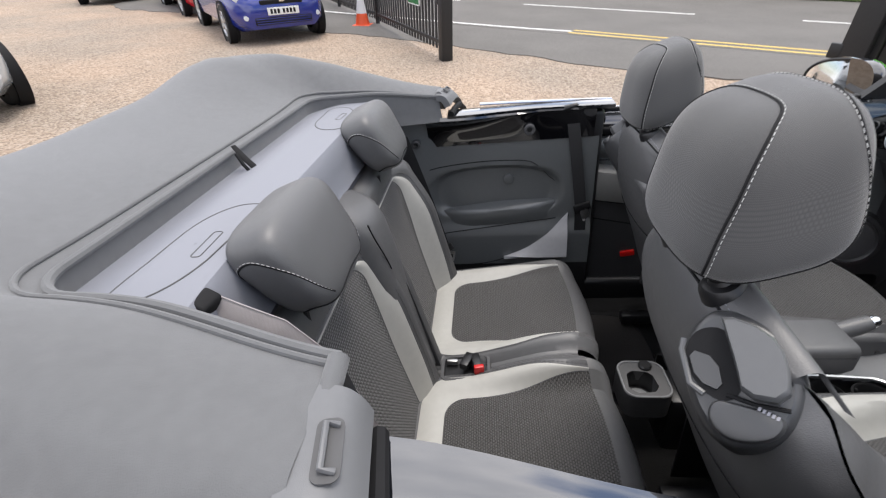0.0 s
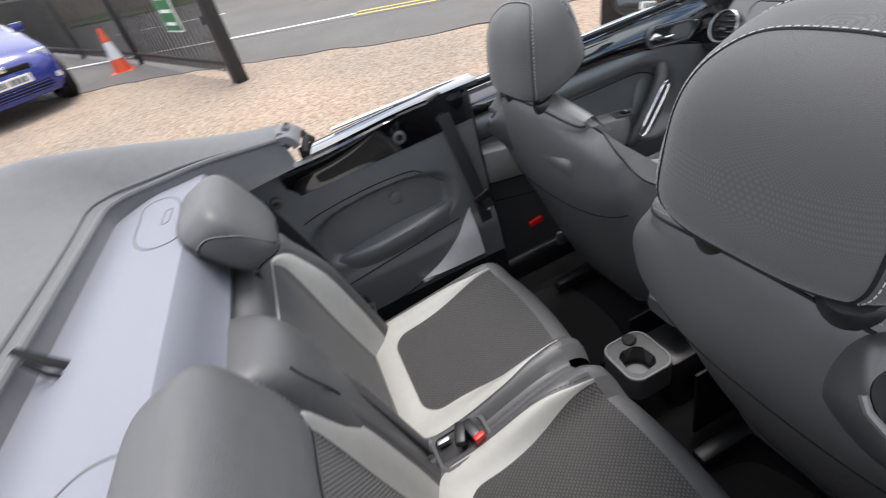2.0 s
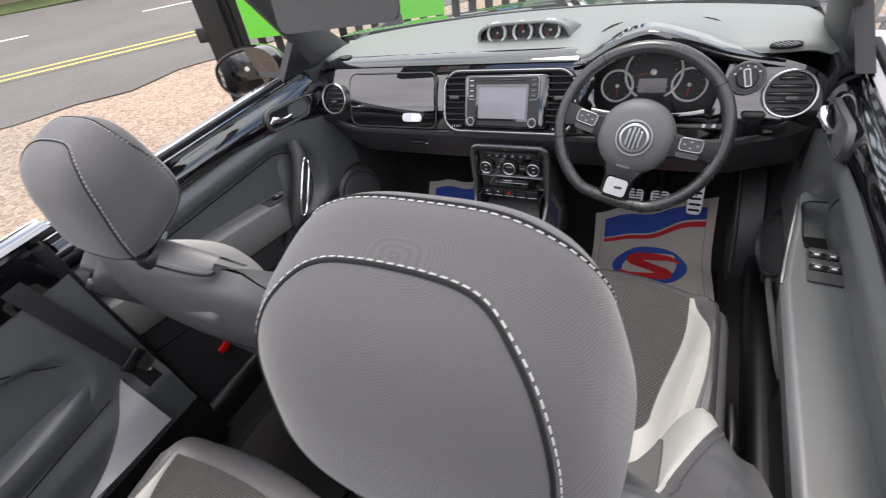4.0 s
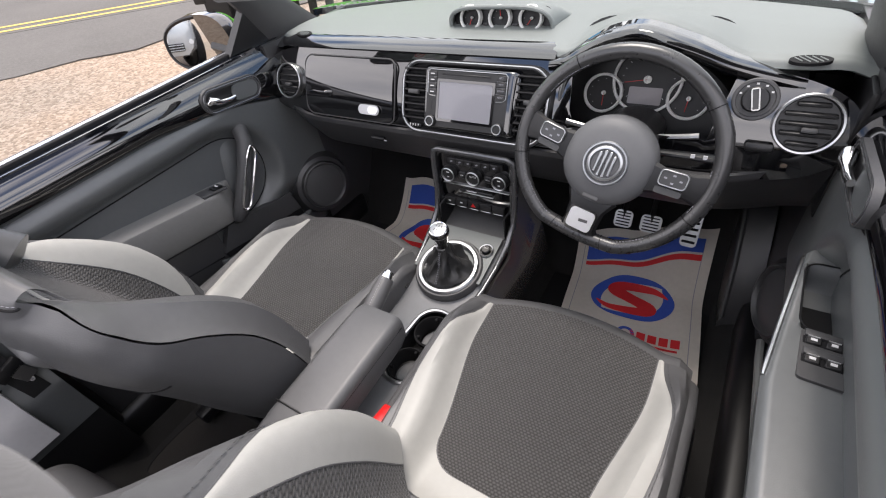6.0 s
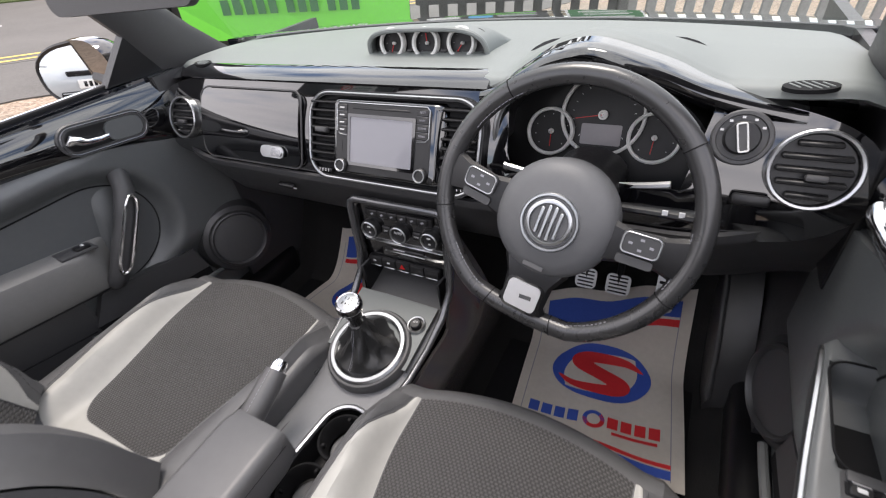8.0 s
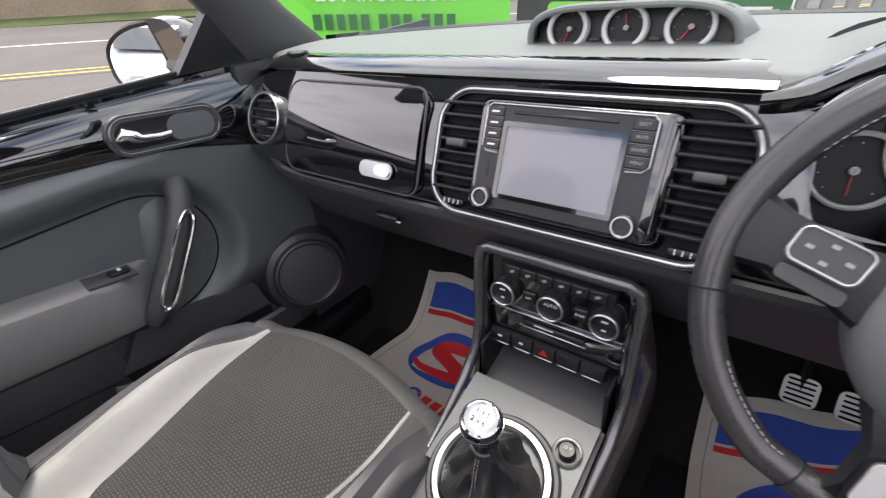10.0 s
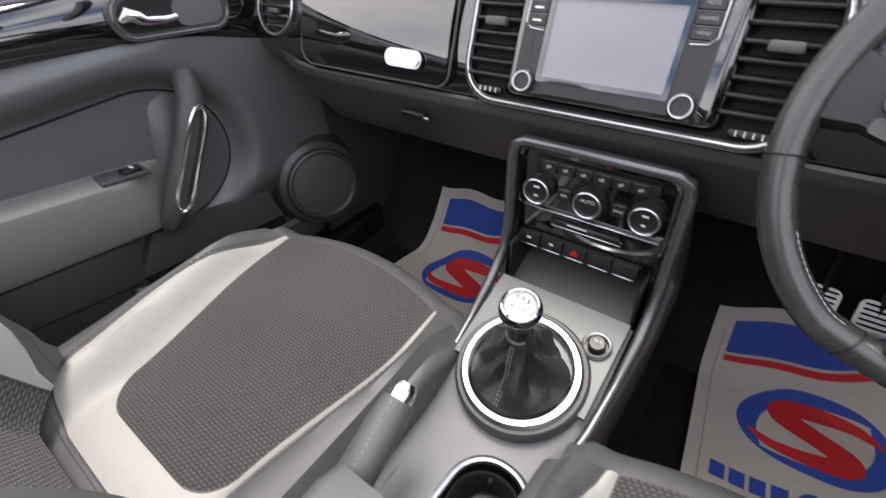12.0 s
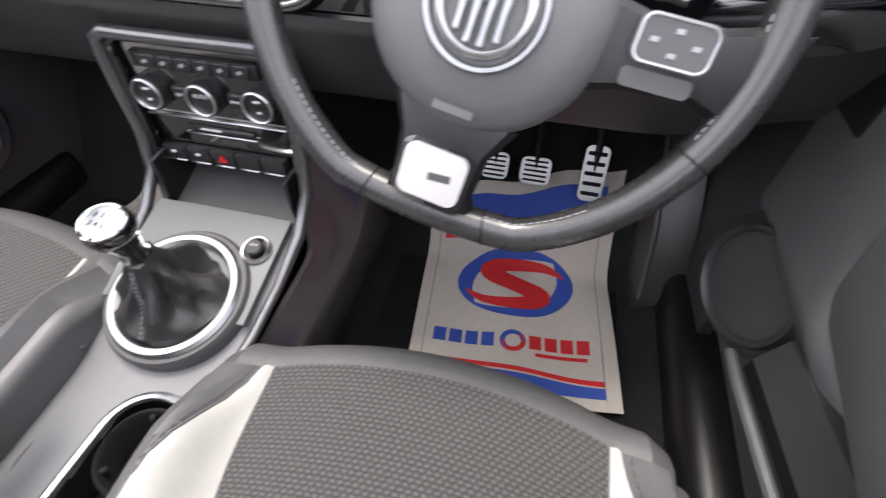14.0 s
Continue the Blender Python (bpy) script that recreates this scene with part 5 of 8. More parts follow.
def rear_seat(s):
    ob = thing("back_seat", "dark rear seat with woven middle and pale trim bands", "car seat", "rear seats")
    xc = s * 0.248

    def tf(x, y, z):
        return Vector((xc + x, y - 0.03 * (x / 0.24) ** 2 * smooth(0.5, 0.75, y), z))

    def hgt(x, y):
        z = 0.487 + 0.11 * (y - 0.35)
        return z + (0.012 + 0.036 * smooth(0.36, 0.6, y) if x * s < 0 else 0.016) * smooth(0.15, 0.2, abs(x)) * smooth(0.79, 0.66, y) - 0.03 * smooth(0.205, 0.25, abs(x))
    cush = part("cushion", boxed((xc, 0.5, 0.4), (0.4, 0.4, 0.09), 0.03, 3), M_LEATHER, ob, "dark rear cushion")
    pad(cush, ("insert", "pale_trim", "border"), tf, lambda y: 0.145 + 0.035 * smooth(0.4, 0.66, y), lambda y: 0.184 + 0.024 * smooth(0.7, 0.5, y), lambda y: 0.236,
        0.685, 0.325, 0.262, 0.215, 0.05, 0.075, 0.07, hgt, 0.06, 0.2, (M_INSERT, M_WHITE, M_LEATHER))
    rho = radians(13)
    b0 = Vector((s * 0.238, 0.24, 0.5))
    up, nrm = Vector((0, -math.sin(rho), math.cos(rho))), Vector((0, math.cos(rho), math.sin(rho)))

    def tb(x, y, z):
        return b0 + Vector((x, 0, 0)) + up * (-y) + nrm * z

    def hb(x, y):
        t = -y / 0.46
        return (0.075 if x * s > 0 else 0.05) * smooth(0.12, 0.205, abs(x)) * (1 - 0.55 * smooth(0.5, 1, t)) - 0.03 * smooth(0.205, 0.23, abs(x)) - 0.05 * smooth(0.88, 1.05, t) + 0.01

    def wi(y):
        return 0.132 + 0.01 * smooth(0.1, 0.4, -y)

    def ww(y):
        t = -y / 0.46
        return wi(y) + 0.004 + 0.045 * math.sin(math.pi * min(max(t * 0.6 + 0.36, 0), 1)) ** 0.7 * (1 - smooth(0.78, 0.9, t))
    rest = part("backrest", boxed(tuple(b0 + up * 0.22 - nrm * 0.05), (0.36, 0.05, 0.4), 0.02, 3, (math.degrees(rho), 0, 0)), M_LEATHER, ob, "dark rear backrest with a pale side band")
    pad(rest, ("insert", "pale_trim", "border"), tb, wi, ww, lambda y: 0.225, 0.03, -0.4, -0.402, -0.46, 0.05, 0.052, 0.07, hb, 0.0, 0.0, (M_INSERT, M_WHITE, M_LEATHER),
        back=lambda y, e: 0.1 * (1 - e ** 4) ** 0.6)
    hc = Vector((s * 0.285, 0.1535, 1.0419))
    dims = (0.128, 0.0529, 0.0822, 0.4622, 0.5438, 0.2265, -0.0129, 0.3526)
    head = part("headrest", sheet(lambda i, j: hc + egg(dims, i, j), 72, 44), M_LEATHER, ob, "rounded dark rear headrest")
    for q in (-1, 1):
        path = along([(q * x, y, z) for x, y, z in ((0.9, -0.96, 0.05), (0.93, -0.6, 0.42), (0.95, 0.0, 0.5), (0.93, 0.6, 0.1), (0.88, 0.9, -0.5), (0.8, 0.95, -0.78))], 60)
        part("seam", rod([hc + on_egg(dims, *p, -0.0002) for p in path], 0.0014, 6), M_SEAL, head)
        part("stitching", stitches(bmesh.new(), [hc + on_egg(dims, p.x, p.y, p.z + 0.03, 0.0006) for p in path], 0.004, 0.0026, 0.00055), M_THREAD, head, "pale stitching")
    part("hem_seam", rod([hc + on_egg(dims, math.cos(a), math.sin(a), -0.86, 0.0002) for a in [2 * math.pi * k / 60 for k in range(60)]], 0.0016, 6, True), M_SEAL, head)
    roll = [(0.13, 0.8), (0.158, 0.88), (0.158, 0.93), (0.145, 0.958), (0.12, 0.965), (0.1, 0.955), (0.088, 0.92), (0.088, 0.85), (0.1, 0.8)]
    part("top_roll", lofted([[Vector((s * x, 0.12 + (y - 0.12) * k, 0.89 + (z - 0.89) * k)) for y, z in round_off(roll, 2)] for x, k in ((0.05, 0.6), (0.06, 0.9), (0.08, 1.0), (0.25, 1.0), (0.4, 1.0), (0.435, 0.93), (0.45, 0.7))]), M_LEATHER, rest)
    for q in (-1, 1):
        part("headrest_post", rod([(hc.x + q * 0.05, 0.15, 0.88), (hc.x + q * 0.05, 0.15, 0.95)], 0.006, 8), M_BLACK, ob)
    return ob


front_seat(-1, 0.0, "dark and pale front passenger seat with large headrest")
front_seat(1, -0.085, "dark and pale driver's seat set further back")
for side in (-1, 1):
    rear_seat(side)


def rear_buckles():
    ob = thing("rear_buckle_tray", "black buckle recess between the rear cushions", "buckle tray")
    part("tray", frame_ring(bmesh.new(), rounded(0.088, 0.13, 0.02, 5), rounded(0.074, 0.114, 0.014, 5), -0.02, 0.006, pose(0.008, 0.372, 0.497, 5, 0, 0)), M_DARK, ob)
    part("tray_floor", slab(rounded(0.08, 0.12, 0.016, 5), -0.02, -0.01, pose(0.008, 0.372, 0.497, 5, 0, 0)), M_BLACK, ob)
    for x, y, r in ((0.0, 0.4, 12), (-0.004, 0.375, -22)):
        b = part("buckle", boxed((x, y, 0.512), (0.05, 0.024, 0.02), 0.004, 2, (0, 0, r)), M_BLACK, ob, "black seat buckle")
        if r > 0:
            part("release_button", boxed((x + 0.03, y + 0.007, 0.516), (0.013, 0.026, 0.026), 0.003, 2, (0, 0, r)), M_RED, b, "red release button")
    part("child_anchor", boxed((-0.018, 0.335, 0.495), (0.012, 0.03, 0.016), 0.003, 2), M_STEEL, ob)
    ob2 = thing("seat_middle_bolster", "dark leatherette bolster between the rear seats", "seat bolster")

    def ring(y, z, w, d):
        out = []
        for k in range(28):
            q = 2 * math.pi * k / 28
            out.append(Vector((w * math.copysign(abs(math.cos(q)) ** 0.6, math.cos(q)), y + d * math.copysign(abs(math.sin(q)) ** 0.6, math.sin(q)), z)))
        return out
    prof = [(0.5, 1.0, 1.0), (0.62, 1.0, 1.0), (0.75, 1.0, 1.0), (0.86, 1.0, 1.0), (0.925, 1.0, 0.97), (0.952, 0.99, 0.88), (0.97, 0.96, 0.7), (0.979, 0.88, 0.42), (0.982, 0.5, 0.1)]
    part("bolster", lofted([ring(0.205 - 0.2 * (z - 0.5), z, 0.086 * w, 0.085 * d) for z, w, d in prof]), M_LEATHER, ob2)
    part("seam", rod([(0.06 + 0.02 * math.sin(x * 20), 0.205 - 0.2 * (0.9 + x - 0.5) + 0.083, 0.9 + x) for x in [-0.065 + 0.13 * k / 12 for k in range(13)]], 0.0016, 6), M_SEAL, ob2)
    return ob


rear_buckles()

# ---- dashboard ----
DM = Matrix(((1, 0, 0, 0), (0, 0.418, -0.908, 1.728), (0, 0.908, 0.418, 0.82), (0, 0, 0, 1)))


def dz(z):
    """Length along the dashboard's face from a height."""
    return (z - 0.82) / 0.908


def screen_base(x):
    return 2.235 - 0.17 * (abs(x) / 0.74) ** 2.2


def round_vent(s):
    ob = thing("air_vent", "round air vent with a bright ring in the glossy dashboard", "air vent", "round dashboard vents")
    r = 0.048
    m = DM @ pose(-0.616 if s < 0 else 0.658, dz(0.866 if s < 0 else 0.882), 0.016)
    part("ring", turned([(r + 0.003, -0.018), (r + 0.003, 0.002), (r + 0.001, 0.004), (r - 0.002, 0.003), (r - 0.003, -0.004)], 40, m), M_SATIN, ob, "satin silver ring")
    part("bowl", turned([(r - 0.002, 0.0), (r - 0.004, -0.008), (0.001, -0.009)], 32, m), M_BLACK, ob)
    for k in range(5):
        y = (k - 2) * r * 0.34
        w = 2 * math.sqrt(max((r - 0.008) ** 2 - y * y, 1e-5))
        part("slat", boxed((0, y, -0.003), (w, 0.006, 0.012), 0.0015, 1, (18, 0, 0), m), M_KEY, ob)
    part("slider", boxed((0.004, -0.2 * r, 0.004), (r * 0.5, 0.009, 0.012), 0.003, 2, (0, 0, 0), m), M_DARK, ob)
    return ob


HOOD = ((0.17, 0.945), (0.215, 0.957), (0.256, 0.984), (0.31, 1.014), (0.371, 1.027), (0.453, 1.003), (0.53, 0.968), (0.62, 0.943), (0.66, 0.938))


def hood_z(x):
    """Height of the instrument hood's front edge."""
    if not HOOD[0][0] < x < HOOD[-1][0]:
        return 0.94
    k = max(i for i in range(8) if HOOD[i][0] <= x)
    f = (x - HOOD[k][0]) / (HOOD[k + 1][0] - HOOD[k][0])
    slope = lambda i: (HOOD[min(i + 1, 8)][1] - HOOD[max(i - 1, 0)][1]) / (HOOD[min(i + 1, 8)][0] - HOOD[max(i - 1, 0)][0])
    d = HOOD[k + 1][0] - HOOD[k][0]
    f2, f3 = f * f, f ** 3
    return (2 * f3 - 3 * f2 + 1) * HOOD[k][1] + (f3 - 2 * f2 + f) * d * slope(k) + (3 * f2 - 2 * f3) * HOOD[k + 1][1] + (f3 - f2) * d * slope(k + 1)


def hood_y(x):
    return 1.784 - 0.034 * math.exp(-((x - 0.4) / 0.12) ** 2)


def dashboard():
    ob = thing("dashboard", "black dashboard with grey padded top and piano black face", "dashboard")

    def bump(x, y):
        return max(hood_z(x) - 0.962, 0.0) * smooth(2.12, 1.8, y)

    def opening(x):
        return 1 - smooth(0.135, 0.15, abs(x - 0.385))
    prof = [(1.0, 0.955), (0.75, 0.962), (0.5, 0.967), (0.3, 0.968), (0.16, 0.967), (0.06, 0.966), (0.015, 0.962), (0.0, 0.953)]

    def top(i, j):
        x = -0.745 + 1.49 * i
        k = min(int(j * 7), 6)
        f = prof[k][0] + (prof[k + 1][0] - prof[k][0]) * (j * 7 - k)
        z = prof[k][1] + (prof[k + 1][1] - prof[k][1]) * (j * 7 - k)
        front = 1.806 + 0.02 * smooth(0.62, 0.74, abs(x)) + 0.03 * smooth(0.19, 0.16, x)
        y = front + (screen_base(x) - front) * f
        return Vector((x, y, z + bump(x, y) - 0.02 * smooth(0.68, 0.745, abs(x))))
    shell("top_pad", sheet(top, 90, 35), M_DASH, 0.012, ob, "grey grained dashboard top")

    def edge(x):
        return 0.5 + 0.5 * math.sqrt(max(1 - (abs(x) / 0.738) ** 9, 0.0))

    def face(i, j):
        x = -0.736 + 1.472 * i
        zc, h = 0.864, 0.092 * (edge(x) * 2 - 1)
        hi = zc + h - (h + 0.025) * opening(x)
        z = hi + (zc - h - hi) * j
        y = 1.351 + 0.46 * z + 0.012 * smooth(0.66, 0.74, abs(x)) + 1.5 * (dz(z) - 0.053) ** 2
        return Vector((x, y, z))
    shell("face_panel", sheet(face, 120, 20), M_GLOSS, 0.006, ob, "piano black dashboard face")
    shell("face_lip", sheet(lambda i, j: Vector((-0.7 + 0.895 * i, 1.793 + 0.014 * smooth(-0.62, -0.7, -0.7 + 0.895 * i) + 0.05 * j, 0.953 + 0.0165 * math.sin(math.pi / 2 * j) ** 0.8 - 0.012 * smooth(-0.62, -0.7, -0.7 + 0.895 * i))), 60, 10), M_GLOSS, 0.005, ob, "glossy rolled upper edge of the face")
    lowp = [(1.712, 0.781), (1.712, 0.77), (1.724, 0.75), (1.754, 0.7), (1.784, 0.655), (1.84, 0.625), (1.98, 0.59), (2.2, 0.56)]

    def lower(i, j):
        x = -0.73 + 1.46 * i
        k = min(int(j * 7), 6)
        f = j * 7 - k
        y, z = lowp[k][0] + (lowp[k + 1][0] - lowp[k][0]) * f, lowp[k][1] + (lowp[k + 1][1] - lowp[k][1]) * f
        return Vector((x, y + 0.05 * smooth(0.55, 0.74, abs(x)), z + 0.035 * smooth(0.5, 0.74, abs(x)) * (1 - j)))
    shell("lower_pad", sheet(lower, 60, 28), M_LOWDASH, 0.01, ob, "dark grained lower dashboard")
    for s in (-1, 1):
        part("end_cap", boxed((s * 0.728, 1.87, 0.82), (0.012, 0.24, 0.25), 0.005, 2), M_BLACK, ob)
    # glovebox lid and its pull
    cx, w = -0.386, 0.32
    def bulge(x, v, lift):
        return DM @ Vector((x, v, lift - 1.5 * (v - 0.053) ** 2))

    def lid_at(i, j):
        x = -w / 2 + w * i
        k = max(abs(x) - (w / 2 - 0.022), 0.0)
        h = 0.078 - 0.022 + math.sqrt(max(0.022 ** 2 - k * k, 0.0))
        return bulge(cx + x, 0.047 + h * (2 * j - 1), 0.0115)
    lid = shell("glovebox_lid", sheet(lid_at, 60, 16), M_GLOSS, 0.004, ob, "glossy black glovebox lid")
    part("lid_gap", rod([bulge(x, y, 0.0115) for x, y in rounded(w + 0.008, 0.164, 0.026, 6, cx, 0.047)], 0.0022, 6, True), M_DARK, lid)
    pull = part("lid_pull", slab(rounded(0.072, 0.026, 0.0125, 6, -0.304, dz(0.817)), 0.013, 0.016, DM), M_SATIN, lid, "satin silver lid pull")
    part("pull_cup", slab(rounded(0.032, 0.018, 0.0085, 5, -0.288, dz(0.817)), 0.016, 0.019, DM), M_CHROME, pull)
    low = part("knee_catch", boxed((-0.3, 1.716, 0.735), (0.05, 0.012, 0.012), 0.004, 2, (20, 0, 0)), M_BLACK, ob)
    part("catch_mark", boxed((-0.27, 1.71, 0.735), (0.01, 0.004, 0.004), 0.001, 1), M_SATIN, low)
    # centre surround
    cz = 0.862
    o = rounded(0.397, 0.178, 0.054, 8, 0.007, dz(cz))
    inn = rounded(0.377, 0.158, 0.045, 8, 0.007, dz(cz))
    cen = part("centre_surround", frame_ring(bmesh.new(), o, inn, -0.008, 0.016, DM), M_BLACK, ob, "black surround of the centre panel")
    part("bright_edge", rod([DM @ Vector((x, y, 0.017)) for x, y in rounded(0.386, 0.167, 0.049, 8, 0.007, dz(cz))], 0.0026, 8, True), M_SATIN, cen, "satin bright edge")
    part("centre_back", slab(rounded(0.385, 0.161, 0.044, 8, 0.007, dz(cz)), 0.002, 0.006, DM), M_SEAL, cen)
    for s in (-1, 1):
        x0 = 0.006 + s * 0.154
        for k in range(8):
            z = 0.816 + 0.0152 * k
            part("vent_slat", boxed((x0, dz(z), 0.012), (0.068, 0.005, 0.018), 0.002, 2, (16, 0, 0), DM), M_BLACK, cen)
        part("vent_slider", boxed((x0 + s * 0.002, dz(0.872), 0.021), (0.03, 0.011, 0.014), 0.003, 2, (0, 0, 0), DM), M_DARK, cen)
        wheel = part("vent_wheel", boxed((x0, dz(0.798), 0.012), (0.04, 0.009, 0.008), 0.003, 2, (0, 0, 0), DM), M_BLACK, cen)
        for q in range(4):
            part("wheel_tick", boxed((x0 - 0.012 + 0.008 * q, dz(0.798), 0.0165), (0.0012, 0.006, 0.001), 0.0, 1, (0, 0, 0), DM), M_LETTER, wheel)
    # media unit
    mu = part("media_unit", lofted([[DM @ Vector((x, y, w)) for x, y in rounded(wd, ht, 0.012, 4, 0.003, dz(0.8625))] for wd, ht, w in ((0.264, 0.152, 0.004), (0.256, 0.148, 0.012), (0.236, 0.14, 0.0235), (0.23, 0.137, 0.0245))]), M_GLOSS, ob, "glossy black media unit surround")
    facep = part("unit_face", slab(rounded(0.216, 0.13, 0.01, 5, 0.0, dz(0.862)), 0.022, 0.0257, DM), M_KEY, mu, "dark grey media unit face")
    sx, sw, sh, sz = -0.001, 0.143, 0.086, 0.8595
    part("screen_frame", frame_ring(bmesh.new(), rounded(sw + 0.012, sh + 0.012, 0.003, 3, sx, dz(sz)), rounded(sw, sh, 0.002, 3, sx, dz(sz)), 0.0255, 0.0275, DM), M_GLOSS, facep)
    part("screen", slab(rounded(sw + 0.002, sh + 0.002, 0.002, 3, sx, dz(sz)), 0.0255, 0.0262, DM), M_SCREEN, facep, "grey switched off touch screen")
    part("disc_slot", boxed((-0.002, dz(0.914), 0.0258), (0.13, 0.004, 0.002), 0.001, 1, (0, 0, 0), DM), M_BLACK, facep)
    names = (("", "", "", ""), ("EJECT", "MUTE", "SOUND", "MENU"))
    for q, s in ((0, -1), (1, 1)):
        for k in range(4):
            z = 0.9135 - 0.0125 * k
            bx = -0.0925 if s < 0 else 0.0905
            btn = part("button", boxed((bx, dz(z), 0.0262), (0.0245, 0.0118, 0.003), 0.001, 1, (0, 0, 0), DM), M_KEY, facep)
            part("button_rim", boxed((bx, dz(z - 0.0062), 0.0268), (0.024, 0.0007, 0.001), 0.0, 1, (0, 0, 0), DM), M_FRAME, btn)
            if names[q][k]:
                words(names[q][k], 0.0048, DM @ pose(bx, dz(z + 0.0005), 0.0277), M_GREYPRINT, btn, 0.0002)
            else:
                part("print_bar", boxed((bx, dz(z), 0.0278), (0.011, 0.0022, 0.0003), 0.0, 1, (0, 0, 0), DM), M_LETTER, btn)
        xo = -0.1055 if s < 0 else 0.1045
        part("bright_corner", rod([DM @ Vector(p) for p in ((sx, dz(0.9225), 0.0262), (xo - s * 0.006, dz(0.9225), 0.0262), (xo, dz(0.9175), 0.0262), (xo, dz(0.874), 0.0262), (xo - s * 0.007, dz(0.868), 0.0262), (xo - s * 0.024, dz(0.867), 0.0262))], 0.0012, 6), M_SATIN, facep, "satin bright edge line")
        kr = 0.013
        knob = part("knob", turned([(kr + 0.001, 0.0), (kr + 0.001, 0.006), (kr - 0.001, 0.0085), (kr - 0.003, 0.0085), (kr - 0.0035, 0.007), (0.001, 0.007)], 28, DM @ pose(s * 0.0925, dz(0.8125), 0.0255)), M_KEY, facep, "round knob")
        part("knob_ring", turned([(kr - 0.0004, 0.0084), (kr - 0.001, 0.0098), (kr - 0.0025, 0.0098), (kr - 0.0035, 0.0082)], 28, DM @ pose(s * 0.0925, dz(0.8125), 0.0255)), M_SATIN, knob)
    part("card_slot", boxed((-0.093, dz(0.848), 0.0258), (0.0025, 0.02, 0.001), 0.0, 1, (0, 0, 0), DM), M_BLACK, facep)
    # small side screen vents on top
    for s, x, y in ((-1, -0.6, 1.84), (1, 0.634, 1.802)):
        v = part("screen_vent", slab([(0.031 * math.cos(a), 0.018 * math.sin(a)) for a in [2 * math.pi * q / 24 for q in range(24)]], -0.004, 0.0012, pose(x, y, 0.9725, 0, 0, 12 * s)), M_SEAL, ob, "slotted oval vent in the dashboard top")
        for k in range(5):
            part("vent_slat", boxed((-0.018 + 0.009 * k, 0, 0.0015), (0.0018, 0.031 - 0.004 * abs(k - 2) ** 1.6, 0.002), 0.0005, 1, (0, 0, 25), pose(x, y, 0.9725, 0, 0, 12 * s)), M_DASH, v)
    return ob


def gauge(ob, m, r, needle, marks, a0=225, span=270):
    g = part("dial", turned([(r, 0.0), (r - 0.001, -0.012), (0.001, -0.014)], 40, m), M_DIAL, ob, "dark dial face")
    # flat white on the ring stands in for bright reflections in silver
    part("dial_ring", turned([(r + 0.003, -0.012), (r + 0.003, 0.002), (r + 0.0005, 0.004), (r - 0.0025, 0.002), (r - 0.003, -0.004)], 44, m), M_LABEL, g, "silver dial ring with its shine painted white")
    for k in range(marks):
        a = radians(a0 - span * k / (marks - 1))
        part("mark", boxed((0.8 * r * math.cos(a), 0.8 * r * math.sin(a), -0.0128), (r * 0.12, 0.0011, 0.0008), 0.0, 1, (0, 0, math.degrees(a)), m), M_LETTER, g)
    a = radians(needle)
    part("needle", boxed((0.36 * r * math.cos(a), 0.36 * r * math.sin(a), -0.009), (0.66 * r, 0.0014, 0.001), 0.0, 1, (0, 0, needle), m), M_RED, g, "red needle")
    part("needle_hub", turned([(r * 0.12, -0.012), (r * 0.12, -0.006), (r * 0.09, -0.005), (r * 0.07, -0.005), (r * 0.06, -0.009), (0.0005, -0.009)], 24, m), M_LABEL, g)
    return g


def gauge_pod():
    ob = thing("gauge_pod", "pod of three small round gauges on the dashboard top", "gauges")
    c = Vector((0.003, 1.945, 0.967))
    rings = []
    for k in range(9):
        t = k / 8
        y = -0.03 + 0.14 * t
        h = 0.056 * (1 - smooth(0.3, 1.0, t)) + 0.002
        w = 0.138 + 0.02 * t
        rings.append([c + Vector((w * xx, y + 0.012 * (1 - zz), h * zz - 0.004)) for xx, zz in [(math.copysign(abs(math.cos(a)) ** 0.5, math.cos(a)), max(math.sin(a), 0) ** 0.6) for a in [math.pi * q / 20 for q in range(21)]]])
    part("hood", lofted(rings, cap=False, closed=False), M_DASH, ob, "grey gauge hood")
    part("lip", rod([p + Vector((0, 0.0, 0.0)) for p in rings[0]], 0.005, 8), M_DASH, ob)
    m = Matrix.Translation(c + Vector((0, -0.012, 0.022))) @ pose(0, 0, 0, 74, 0, 0)
    part("back", slab(rounded(0.262, 0.056, 0.022, 6), -0.016, -0.008, m), M_BLACK, ob)
    for k, nd in ((-1, 250), (0, 100), (1, 235)):
        gauge(ob, m @ pose(k * 0.081, 0.002, 0.006), 0.027, nd, 7)
    for k in (-0.5, 0.5):
        part("button", boxed((k * 0.081, -0.012, 0.0), (0.014, 0.006, 0.006), 0.002, 1, (0, 0, 0), m), M_DARK, ob)
    return ob


